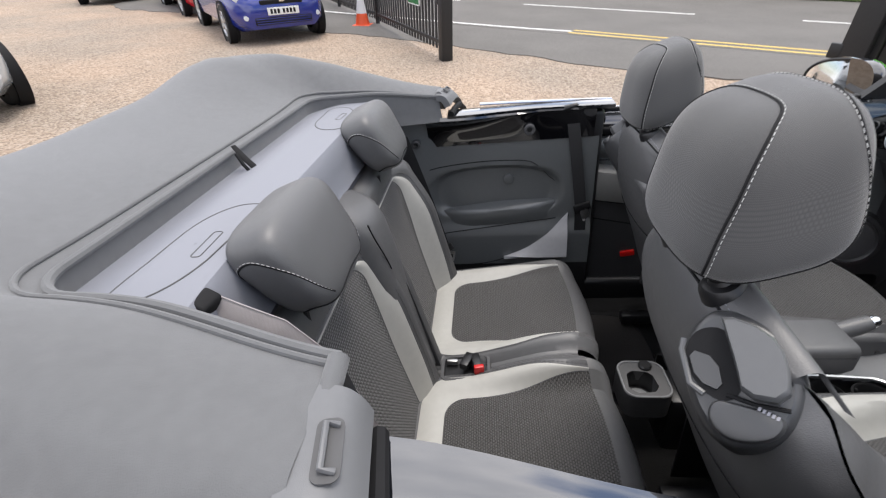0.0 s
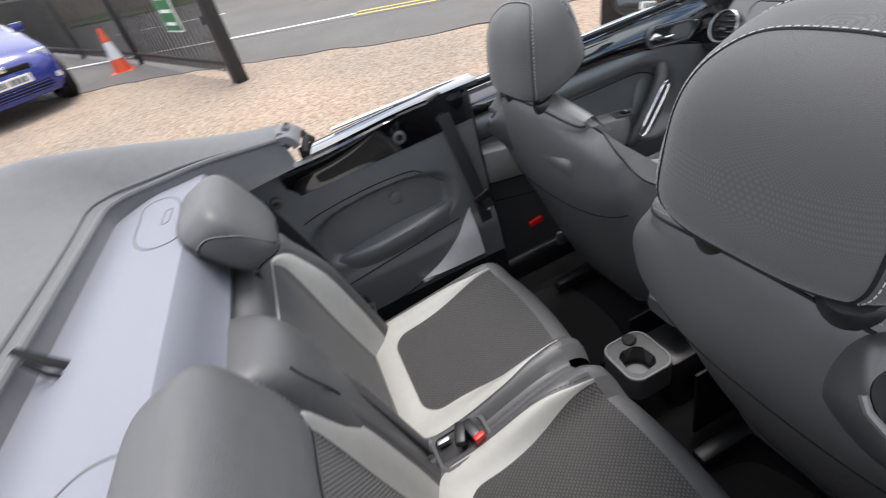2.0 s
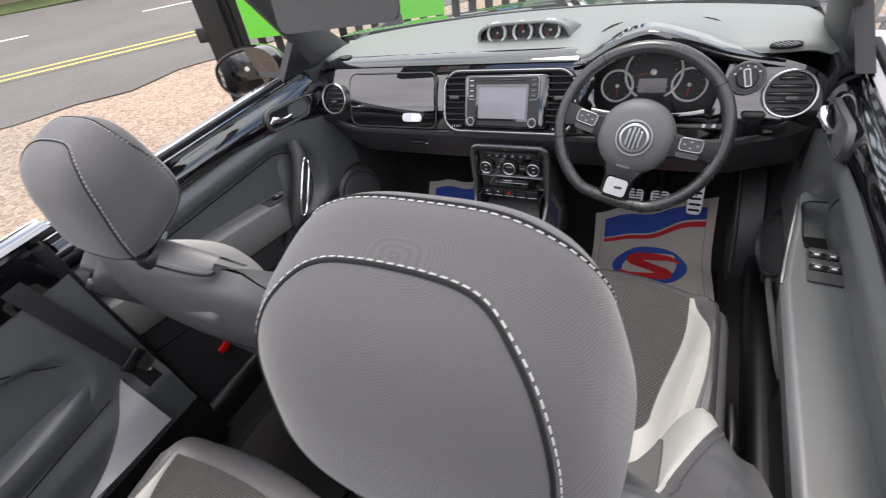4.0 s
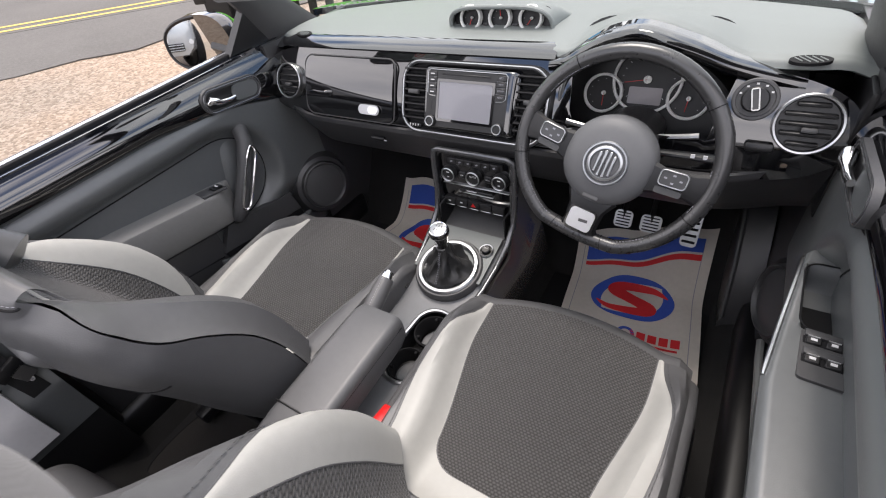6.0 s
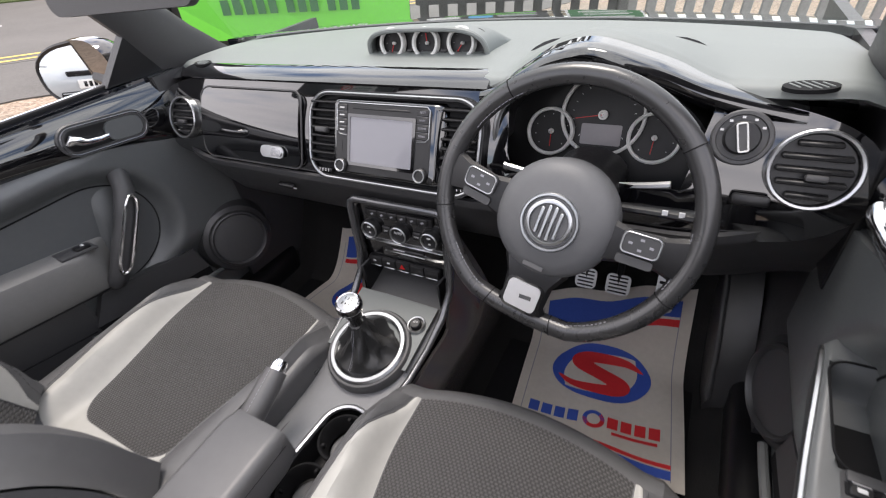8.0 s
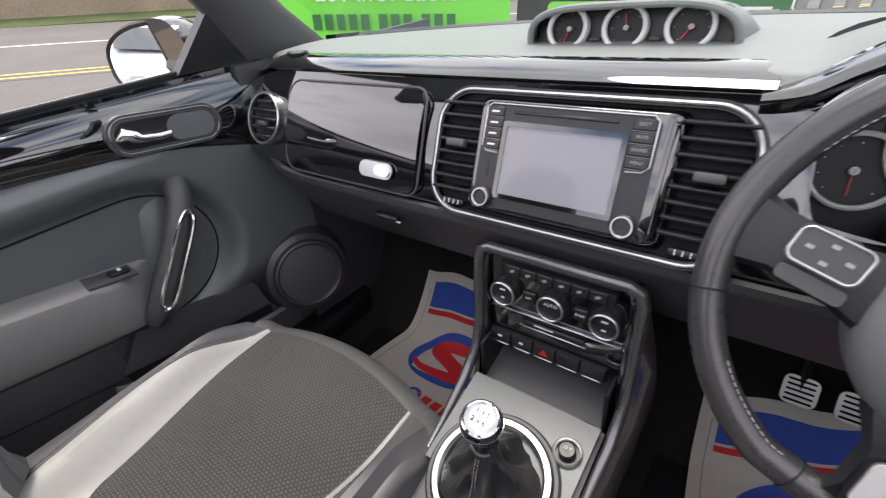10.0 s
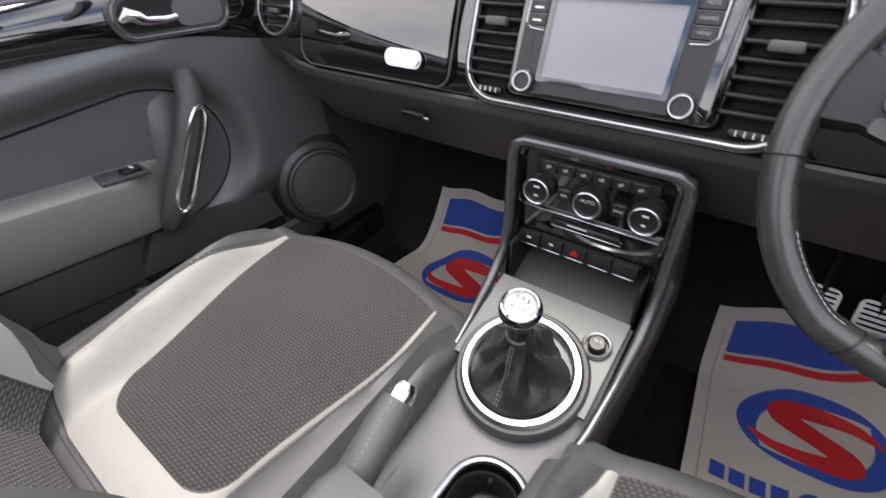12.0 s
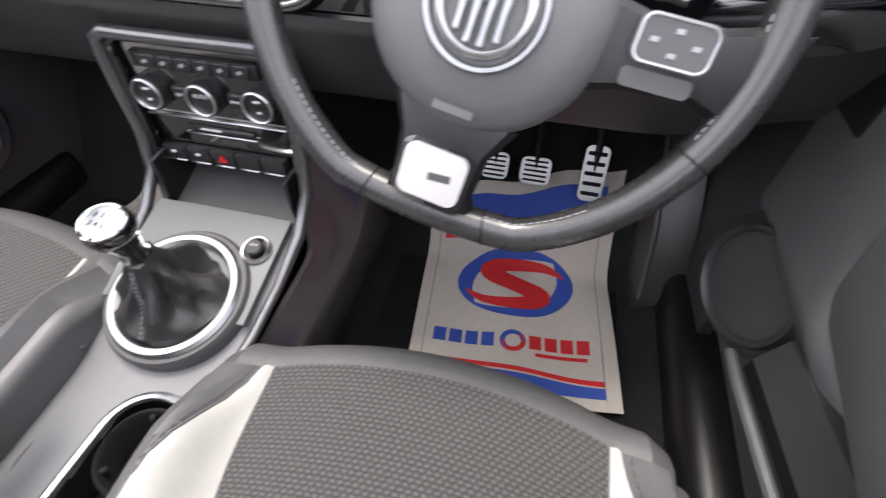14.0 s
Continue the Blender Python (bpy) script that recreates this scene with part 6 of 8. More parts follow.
def instrument_cluster():
    ob = thing("instrument_cluster", "three round instruments under a glossy arched hood", "instruments")
    cx = 0.372
    lip = ((0.016, -0.026), (0.004, -0.016), (0.0, -0.006), (0.006, 0.001), (0.022, 0.004), (0.05, 0.005))

    def hood(i, j):
        x = 0.185 + 0.455 * i
        k = min(int(j * 5), 4)
        f = j * 5 - k
        return Vector((x, hood_y(x) + lip[k][0] + (lip[k + 1][0] - lip[k][0]) * f, hood_z(x) + lip[k][1] + (lip[k + 1][1] - lip[k][1]) * f))
    shell("hood", sheet(hood, 60, 20), M_GLOSS, 0.004, ob, "glossy black arched hood")

    def lining(i, j):
        a = math.pi * (1 - i)
        x = cx + 0.168 * math.copysign(abs(math.cos(a)) ** 0.6, math.cos(a))
        return Vector((x, hood_y(x) + 0.012 + 0.16 * j, 0.84 + (hood_z(x) - 0.022 - 0.84) * max(math.sin(a), 0) ** 0.5 - 0.03 * j * math.sin(a)))
    shell("hood_lining", sheet(lining, 40, 6), M_BLACK, 0.004, ob, "black hood lining")
    part("hood_joint", rod([Vector((0.455, hood_y(0.455) + p[0], hood_z(0.455) + p[1] + 0.0006)) for p in lip[1:]], 0.0012, 6), M_SEAL, ob)
    part("bright_arch", rod([Vector((cx + 0.152 * math.cos(a), 1.758 + 0.03 * math.sin(a), 0.88 + 0.12 * math.sin(a) ** 0.8)) for a in [math.pi * (0.56 + 0.44 * k / 14) for k in range(15)]], 0.005, 8), M_SATIN, ob, "satin silver edge")
    m = Matrix.Translation((0.371, 1.878, 0.882)) @ pose(0, 0, 0, 68, 0, 0)
    part("back_board", slab(rounded(0.36, 0.26, 0.09, 8), -0.03, -0.018, m), M_BLACK, ob)
    g = gauge(ob, m @ pose(0.0, 0.004, 0.0), 0.069, 190, 17)
    part("display", slab(rounded(0.07, 0.036, 0.003, 3, 0.0, -0.034), -0.0125, -0.011, m @ pose(0.0, 0.004, 0.0)), M_LCD, g, "grey trip display")
    gauge(ob, m @ pose(-0.088, -0.03, 0.003), 0.04, 270, 9)
    gauge(ob, m @ pose(0.089, -0.028, 0.003), 0.04, 265, 9)
    part("bright_lower_edge", rod([Vector((cx + x, 1.74, 0.83 + 0.9 * x * x)) for x in [-0.13 + 0.26 * k / 12 for k in range(13)]], 0.006, 8), M_SATIN, ob, "satin silver lower edge")
    part("column_shroud", lofted([[Vector((0.374 + 0.06 * math.cos(a), y, z + 0.045 * math.sin(a))) for a in [2 * math.pi * k / 16 for k in range(16)]] for y, z in ((1.64, 0.845), (1.7, 0.835), (1.82, 0.81))]), M_BLACK, ob, "black steering column shroud")
    for s in (-1, 1):
        st = part("stalk", rod([(0.374 + s * 0.05, 1.665, 0.845), (0.374 + s * 0.12, 1.655, 0.852), (0.374 + s * 0.19, 1.645, 0.858)], [0.008, 0.009, 0.012], 10, flat=0.7), M_BLACK, ob, "black column stalk")
        for k in range(3):
            part("stalk_mark", boxed((0.374 + s * (0.13 + 0.02 * k), 1.642, 0.86), (0.007, 0.002, 0.007), 0.0, 1), M_LETTER, st)
    return ob


def light_switch():
    ob = thing("light_switch", "round rotary light switch beside the instruments", "light switch")
    m = DM @ pose(0.573, dz(0.912), 0.014)
    part("ring", turned([(0.036, -0.01), (0.036, 0.004), (0.034, 0.006), (0.03, 0.006), (0.029, 0.003), (0.001, 0.003)], 36, m), M_DARK, ob)
    knob = part("knob", turned([(0.022, 0.003), (0.021, 0.012), (0.019, 0.014), (0.001, 0.014)], 32, m), M_BLACK, ob)
    part("grip", slab(rounded(0.011, 0.036, 0.002, 2), 0.013, 0.019, m @ pose(0, 0, 0, 0, 0, 14)), M_DARK, knob)
    part("grip_edge", rod([m @ pose(0, 0, 0.0192, 0, 0, 14) @ Vector((x, y, 0)) for x, y in rounded(0.011, 0.036, 0.002, 2)], 0.0012, 6, True), M_LETTER, knob)
    for k in range(5):
        a = radians(160 - 32 * k)
        part("symbol", boxed((0.026 * math.cos(a), 0.026 * math.sin(a), 0.0045), (0.004, 0.003, 0.0006), 0.0, 1, (0, 0, 0), m), M_LETTER, ob)
    part("dimmer_wheels", boxed((0.6, dz(0.84), 0.016), (0.045, 0.016, 0.012), 0.005, 2, (0, 0, 0), DM), M_BLACK, ob)
    return ob


def steering_wheel():
    ob = thing("steering_wheel", "black leather sports steering wheel turned slightly", "steering wheel")
    wm = Matrix(((1, 0, 0, 0.3705), (0, 0.4226, -0.9063, 1.621), (0, 0.9063, 0.4226, 0.848), (0, 0, 0, 1))) @ pose(0, 0, 0, 0, 0, -13.3)
    R, r = 0.181, 0.0145

    def rim(a):
        x, y = R * math.sin(a), R * math.cos(a)
        if y < -0.163:
            y = -0.163 + (y + 0.163) * 0.35
        return Vector((x, y + 0.004, 0.0))
    part("rim", tube(bmesh.new(), [wm @ rim(2 * math.pi * k / 72) for k in range(72)], r, 14, True), M_RIM, ob, "black leather rim")
    for a0 in (-2.75, -1.15, 1.35, 2.35):
        ln = []
        for k in range(14):
            a = a0 + 0.5 * k / 13
            p = rim(a)
            d = Vector((-math.sin(a), -math.cos(a), 0))
            ln.append(wm @ (p + d * (r * 0.86) + Vector((0, 0, r * 0.55))))
        part("stitching", stitches(bmesh.new(), ln, 0.004, 0.002, 0.0006), M_GREYPRINT, ob, "grey rim stitching")
    for a in (-1.9, 1.9, -2.85, 2.85, -0.75, 0.75):
        p, t = rim(a), Vector((math.cos(a), -math.sin(a), 0))
        d = Vector((math.sin(a), math.cos(a), 0))
        part("rim_joint", tube(bmesh.new(), [wm @ (p + d * (r * 1.01 * math.cos(q / 2.55)) + Vector((0, 0, r * 1.01 * math.sin(q / 2.55)))) for q in range(16)], 0.0009, 5, True), M_SEAL, ob)
    hm = wm @ pose(0, -0.009, -0.003)
    hub = part("airbag_cover", turned([(0.085, -0.03), (0.086, 0.0), (0.083, 0.018), (0.075, 0.027), (0.06, 0.034), (0.03, 0.038), (0.001, 0.039)], 48, hm), M_AIRBAG, ob, "dark grey round airbag cover")
    part("emblem_ring", turned([(0.041, 0.0345), (0.041, 0.039), (0.0395, 0.041), (0.037, 0.041), (0.0355, 0.0385)], 44, hm), M_SATIN, hub, "satin emblem ring")
    em = part("emblem", turned([(0.032, 0.037), (0.032, 0.0405), (0.03, 0.042), (0.027, 0.042), (0.026, 0.0395)], 40, hm), M_SATIN, hub, "plain satin metal emblem")
    for x, h, tilt in ((-0.0135, 0.038, 0), (-0.0045, 0.048, 0), (0.0045, 0.048, 0), (0.0135, 0.038, 0)):
        part("emblem_bar", boxed((x, 0.0, 0.041), (0.0048, h, 0.004), 0.001, 1, (0, 0, tilt), hm), M_SATIN, em)
    part("badge_print", boxed((0.0, -0.068, 0.033), (0.03, 0.006, 0.001), 0.0, 1, (-22, 0, 0), hm), M_DARK, hub)
    for s in (-1, 1):
        sp = part("spoke", lofted([[wm @ Vector((s * x, y0_ + h * yy, z0_ + 0.009 * zz)) for yy, zz in ((-1, 0), (-0.8, 0.8), (0, 1), (0.8, 0.8), (1, 0), (0.7, -1), (-0.7, -1))] for x, h, y0_, z0_ in ((0.07, 0.032, -0.008, 0.008), (0.1, 0.024, -0.004, 0.012), (0.145, 0.024, 0.002, 0.006), (0.176, 0.034, 0.004, 0.0))]), M_BLACK, ob, "black side spoke")
        bp = part("button_pad", slab(rounded(0.05, 0.03, 0.008, 5), 0.017, 0.025, wm @ pose(s * 0.117, 0.007, 0, 0, 0, s * 5)), M_LEVER, sp, "button pad with a thin bright rim")
        part("pad_rim", rod([wm @ pose(s * 0.117, 0.007, 0.0255, 0, 0, s * 5) @ Vector((x, y, 0)) for x, y in rounded(0.046, 0.027, 0.007, 5)], 0.0011, 6, True), M_SATIN, bp)
        for bx, by in ((-0.013, 0), (0.013, 0), (0, 0.007), (0, -0.007)):
            part("symbol", boxed((bx, by, 0.0255), (0.005, 0.003, 0.0008), 0.0, 1, (0, 0, 0), wm @ pose(s * 0.117, 0.007, 0, 0, 0, s * 5)), M_GREYPRINT, bp)
        part("lower_button", slab(rounded(0.046, 0.012, 0.004, 4), 0.016, 0.023, wm @ pose(s * 0.117, -0.017, 0, 0, 0, s * 5)), M_DARK, sp)
    low = part("lower_spoke", lofted([[wm @ Vector((h * xx, y, z0_ + 0.01 * zz)) for xx, zz in ((-1, 0), (-0.85, 0.8), (0, 1), (0.85, 0.8), (1, 0), (0.8, -1), (-0.8, -1))] for y, h, z0_ in ((-0.08, 0.05, 0.008), (-0.105, 0.036, 0.012), (-0.14, 0.034, 0.006), (-0.165, 0.046, 0.0))]), M_BLACK, ob, "black lower spoke")
    part("badge_frame", slab(rounded(0.058, 0.05, 0.01, 5, 0, -0.13), 0.016, 0.0215, wm), M_GLOSS, low)
    bd = part("badge", slab(rounded(0.05, 0.041, 0.008, 5, 0, -0.129), 0.0215, 0.0245, wm), M_SATINWHITE, low, "bright rectangular spoke badge")
    part("badge_mark", boxed((0.006, -0.129, 0.0248), (0.018, 0.006, 0.0006), 0.0, 1, (0, 0, 8), wm), M_DARK, bd)
    return ob


dashboard()
for side in (-1, 1):
    round_vent(side)
gauge_pod()
instrument_cluster()
light_switch()
steering_wheel()

# ---- centre stack and console ----
def centre_stack():
    ob = thing("centre_stack", "black climate control stack framed in dark satin metal", "centre stack")
    m = Matrix(((1, 0, 0, 0.009), (0, 0.06, -0.998, 1.712), (0, 0.998, 0.06, 0.655), (0, 0, 0, 1)))
    pan = part("control_panel", slab([(-0.112, 0.082), (0.112, 0.082), (0.112, -0.062), (-0.112, -0.062)], -0.02, 0.0, m), M_GLOSS, ob, "glossy black control panel")
    path = [(-0.098, 1.44, 0.468), (-0.108, 1.5, 0.478), (-0.114, 1.57, 0.495), (-0.118, 1.635, 0.52), (-0.1185, 1.68, 0.558), (-0.1185, 1.696, 0.61), (-0.1185, 1.702, 0.68), (-0.118, 1.706, 0.718), (-0.114, 1.707, 0.733), (-0.1, 1.708, 0.74)]
    full = [Vector(p) + Vector((0.009, 0, 0)) for p in path] + [Vector((-p[0] + 0.009, p[1], p[2])) for p in reversed(path)]
    part("frame", rod(full, [0.0065] * 3 + [0.0085] * (len(full) - 6) + [0.0065] * 3, 14), M_FRAME, ob, "dark satin metal frame")
    part("inner_frame", rod([p + Vector((-0.01 * (1 if p.x > 0.009 else -1), 0.005, -0.005)) for p in full[4:-4]], 0.006, 8), M_GLOSS, ob)
    bar = part("top_buttons", boxed((0.0, 0.054, 0.003), (0.17, 0.02, 0.008), 0.003, 2, (0, 0, 0), m), M_BLACK, pan)
    for k in range(6):
        b = part("button", boxed((-0.0625 + 0.025 * k, 0.054, 0.007), (0.0238, 0.0165, 0.005), 0.0015, 1, (0, 0, 0), m), M_KEY, bar)
        part("symbol", boxed((-0.0625 + 0.025 * k, 0.054, 0.0098), (0.007, 0.004, 0.0005), 0.0, 1, (0, 0, 25), m), M_GREYPRINT, b)
    for k, x in enumerate((-0.076, 0.0, 0.076)):
        km = m @ pose(x, 0.013 + 0.001 * k, 0.0)
        kn = part("rotary_knob", turned([(0.0225, 0.0), (0.0225, 0.012), (0.021, 0.015), (0.019, 0.0155)], 36, km), M_KEY, pan, "rotary climate knob")
        part("knob_ring", turned([(0.0205, 0.0145), (0.0205, 0.0165), (0.019, 0.0178), (0.0172, 0.0165), (0.017, 0.013)], 36, km), M_SATIN, kn, "satin silver ring")
        part("knob_face", turned([(0.0175, 0.013), (0.001, 0.0135)], 32, km), M_KEY, kn)
        if k == 1:
            words("AUTO", 0.0075, km @ pose(0, 0.005, 0.0138), M_LETTER, kn, 0.0002)
        else:
            part("face_line", boxed((0, 0, 0.0138), (0.03, 0.0008, 0.0004), 0.0, 1, (0, 0, 0), km), M_BLACK, kn)
            part("symbol", boxed((0, 0.007, 0.0139), (0.009, 0.003, 0.0004), 0.0, 1, (0, 0, 0), km), M_LETTER, kn)
            part("symbol", boxed((0, -0.007, 0.0139), (0.006, 0.003, 0.0004), 0.0, 1, (0, 0, 0), km), M_LETTER, kn)
    for x, t in ((-0.038, "OFF"), (0.04, "SYNC")):
        b = part("button", boxed((x, 0.012, 0.002), (0.022, 0.02, 0.006), 0.002, 1, (0, 0, 0), m), M_KEY, pan)
        words(t, 0.0055, m @ pose(x, 0.012, 0.0053), M_LETTER, b, 0.0002)
    part("bright_line", boxed((0.0, -0.0195, 0.003), (0.2, 0.003, 0.006), 0.001, 1, (0, 0, 0), m), M_SATIN, pan, "satin silver line")
    slot = part("slot_cover", boxed((-0.0, -0.0355, 0.002), (0.1, 0.008, 0.006), 0.002, 1, (0, 0, 0), m), M_KEY, pan)
    part("slot_edge", boxed((-0.0, -0.042, 0.003), (0.105, 0.0022, 0.005), 0.0008, 1, (0, 0, 0), m), M_SATIN, slot)
    part("print_bar", boxed((-0.012, -0.034, 0.0053), (0.03, 0.003, 0.0004), 0.0, 1, (0, 0, 0), m), M_LETTER, slot)
    row = part("switch_strip", boxed((-0.008, -0.078, 0.0), (0.19, 0.027, 0.012), 0.004, 2, (0, 0, 0), m), M_BLACK, pan)
    for k in range(5):
        x = -0.083 + 0.0375 * k
        b = part("switch", boxed((x, -0.077, 0.006), (0.036, 0.023, 0.01), 0.003, 2, (0, 0, 0), m), M_KEY, row)
        part("switch_edge", boxed((x, -0.0875, 0.0105), (0.03, 0.002, 0.003), 0.0008, 1, (0, 0, 0), m), M_SATIN, b)
        if k == 2:
            part("hazard_mark", slab([(-0.0075, -0.006), (0.0075, -0.006), (0.0, 0.0065)], 0, 0.0006, m @ pose(x, -0.0745, 0.011)), M_RED, b, "red hazard triangle")
        elif k < 2:
            part("symbol", boxed((x, -0.074, 0.0112), (0.007, 0.004, 0.0005), 0.0, 1, (0, 0, 0), m), M_LETTER, b)
    # open tray below
    def cubby(i, j):
        x = -0.096 + 0.192 * i
        k = (1.66, 0.505), (1.7, 0.515), (1.76, 0.535), (1.8, 0.555), (1.8, 0.58)
        q = min(int(j * 4), 3)
        f = j * 4 - q
        return Vector((x + 0.009, k[q][0] + (k[q + 1][0] - k[q][0]) * f, k[q][1] + (k[q + 1][1] - k[q][1]) * f))
    shell("open_tray", sheet(cubby, 8, 12), M_DARK, 0.004, ob, "dark rubber lined tray")
    for s in (-1, 1):
        part("tray_side", boxed((0.009 + s * 0.099, 1.735, 0.54), (0.006, 0.14, 0.09), 0.002, 1), M_BLACK, ob)
    part("tray_lip", boxed((0.009, 1.655, 0.513), (0.19, 0.012, 0.016), 0.005, 2, (-20, 0, 0)), M_BLACK, ob)
    for k in range(2):
        part("socket_cover", boxed((0.06 + 0.028 * k, 1.79, 0.565), (0.022, 0.006, 0.012), 0.002, 1), M_BLACK, ob)
    # flanks
    for s in (-1, 1):
        def flank(i, j):
            top_y = 1.44 + 0.285 * i
            top_z = 0.46 + 0.02 * i + 0.24 * smooth(0.72, 1.0, i)
            y = top_y + 0.16 * i * j + 0.05 * j
            return Vector((0.009 + s * (0.117 - 0.012 * (1 - i) + 0.025 * math.sin(math.pi * j) * 0.5), y, top_z - 0.012 - (top_z - 0.25) * j))
        shell("flank", sheet(flank, 20, 12), M_FLANK, 0.008, ob, "dark glossy console flank")
    return ob


def console_z(y):
    return 0.455 + 0.05 * smooth(1.4, 1.62, y) + 0.012 * smooth(1.58, 1.66, y)


def console():
    ob = thing("centre_console", "grey centre console between the front seats", "centre console")

    def top(i, j):
        x = -0.098 + 0.21 * i
        y = 0.99 + 0.67 * j
        return Vector((x, y, console_z(y) - 0.01 * (abs(i - 0.5) * 2) ** 6))
    cm = pose(0.046, 1.305, console_z(1.3) + 0.002, 0, 0, -4)
    back_m = cm.inverted()
    bm = sheet(top, 70, 190)
    gone = []
    for f in bm.faces:
        p = back_m @ f.calc_center_median()
        if (abs(p.x) / 0.05) ** 3 + (max(abs(p.y) - 0.058, 0) / 0.05) ** 3 < 1 and abs(p.y) < 0.107:
            gone.append(f)
    bmesh.ops.delete(bm, geom=gone, context="FACES")
    shell("top", bm, M_CONSOLE, 0.008, ob)
    for s in (-1, 1):
        def side(i, j):
            y = 0.9 + 0.6 * i
            return Vector((0.007 + s * (0.105 + 0.008 * j), y, console_z(y) - 0.008 - 0.22 * j))
        shell("side", sheet(side, 16, 6), M_BLACK, 0.006, ob)
    m = pose(0.008, 1.565, 0.506, 13, 0, 0)
    plate = part("gear_plate", slab([(-0.1, -0.06), (0.1, -0.06), (0.102, 0.09), (-0.102, 0.09)], -0.006, 0.003, m), M_PLATE, ob, "brushed grey plate round the gear lever")
    rm = pose(0.008, 1.525, 0.5, 13, 0, 0)
    part("gear_ring", turned([(0.084, -0.002), (0.084, 0.008), (0.08, 0.012), (0.073, 0.012), (0.069, 0.008), (0.069, 0.0)], 56, rm), M_SATIN, ob, "satin silver ring round the gaiter")
    part("ring_bezel", turned([(0.094, -0.014), (0.093, 0.0), (0.089, 0.006), (0.083, 0.006)], 56, rm), M_DARK, ob)
    sm = pose(0.083, 1.602, 0.517, 13, 0, 0)
    so = part("power_socket", turned([(0.02, 0.0), (0.02, 0.004), (0.018, 0.006), (0.0155, 0.006), (0.015, 0.002), (0.012, 0.002), (0.012, 0.012), (0.01, 0.014), (0.001, 0.014)], 32, sm), M_BLACK, ob, "round power socket with cap")
    part("socket_ring", turned([(0.0205, 0.0), (0.0205, 0.005), (0.019, 0.0068), (0.017, 0.006)], 32, sm), M_SATIN, so)
    words("12 V", 0.006, sm @ pose(0, 0.002, 0.0143), M_LETTER, so, 0.0002)
    # cup holder: a deep well with two rings in it
    ol = rounded(0.104, 0.219, 0.05, 8)
    wall = bmesh.new()
    loft(wall, [[cm @ Vector((x * k, y * k, z)) for x, y in ol] for k, z in ((1.0, 0.002), (0.99, -0.02), (0.96, -0.062))], cap=False)
    wall.faces.new([v for v in wall.verts][-len(ol):])
    cup = part("cup_holder", wall, M_BLACK, ob, "black double cup holder")
    part("bright_rim", rod([cm @ Vector((x, y, 0.003)) for x, y in ol], 0.0055, 8, True), M_SATIN, cup, "satin silver rim")
    for yy in (0.052, -0.055):
        part("cup_ring", turned([(0.0475, -0.012), (0.047, -0.006), (0.043, -0.004), (0.0405, -0.008), (0.038, -0.05)], 36, cm @ pose(0, yy, 0.0)), M_SEAL, cup, "round cup well")
        part("cup_mat", turned([(0.037, -0.056), (0.034, -0.0535), (0.001, -0.053)], 28, cm @ pose(0, yy, 0.0)), M_CONSOLE, cup, "grey rubber mat")
        for k in range(3):
            a_ = radians(90 + 120 * k + (20 if yy > 0 else 0))
            part("cup_tab", boxed((0.037 * math.cos(a_), yy + 0.037 * math.sin(a_), -0.012), (0.009, 0.007, 0.012), 0.002, 1, (0, 0, math.degrees(a_)), cm), M_SEAL, cup)
    part("coin_slot", slab([(0.017 * math.cos(a), 0.034 * math.sin(a)) for a in [2 * math.pi * k / 24 for k in range(24)]], -0.02, 0.003, pose(-0.05, 1.33, console_z(1.33), 0, 0, -12)), M_DARK, ob, "small oval tray")
    rm_ = pose(0.008, 0.83, 0.457)
    tray = rounded(0.125, 0.12, 0.03, 6)
    hole = [(0.01 + 0.04 * math.cos(a_), -0.008 + 0.04 * math.sin(a_)) for a_ in [math.atan2(y + 0.008, x - 0.01) for x, y in tray]]
    rc = part("rear_cup_holder", frame_ring(bmesh.new(), tray, hole, -0.065, 0.006, rm_), M_DARK, ob, "rear cup holder at the console's end")
    part("rear_cup", turned([(0.0398, 0.004), (0.038, -0.01), (0.036, -0.05), (0.001, -0.052)], 32, rm_ @ pose(0.01, -0.008, 0)), M_BLACK, rc, "deep round cup well")
    part("cup_floor", turned([(0.03, -0.05), (0.028, -0.047), (0.001, -0.047)], 24, rm_ @ pose(0.01, -0.008, 0)), M_CONSOLE, rc, "grey rubber disc")
    part("rear_rim", rod([pose(0.008, 0.83, 0.464) @ Vector((x, y, 0)) for x, y in rounded(0.12, 0.115, 0.03, 6)], 0.003, 6, True), M_CONSOLE, rc)
    part("rear_cap", turned([(0.017, 0.006), (0.017, 0.012), (0.014, 0.015), (0.001, 0.015)], 24, pose(-0.036, 0.845, 0.457)), M_BLACK, rc, "round socket cap")
    part("console_tail", boxed((0.008, 0.93, 0.35), (0.12, 0.1, 0.19), 0.02, 2), M_BLACK, ob)
    return ob


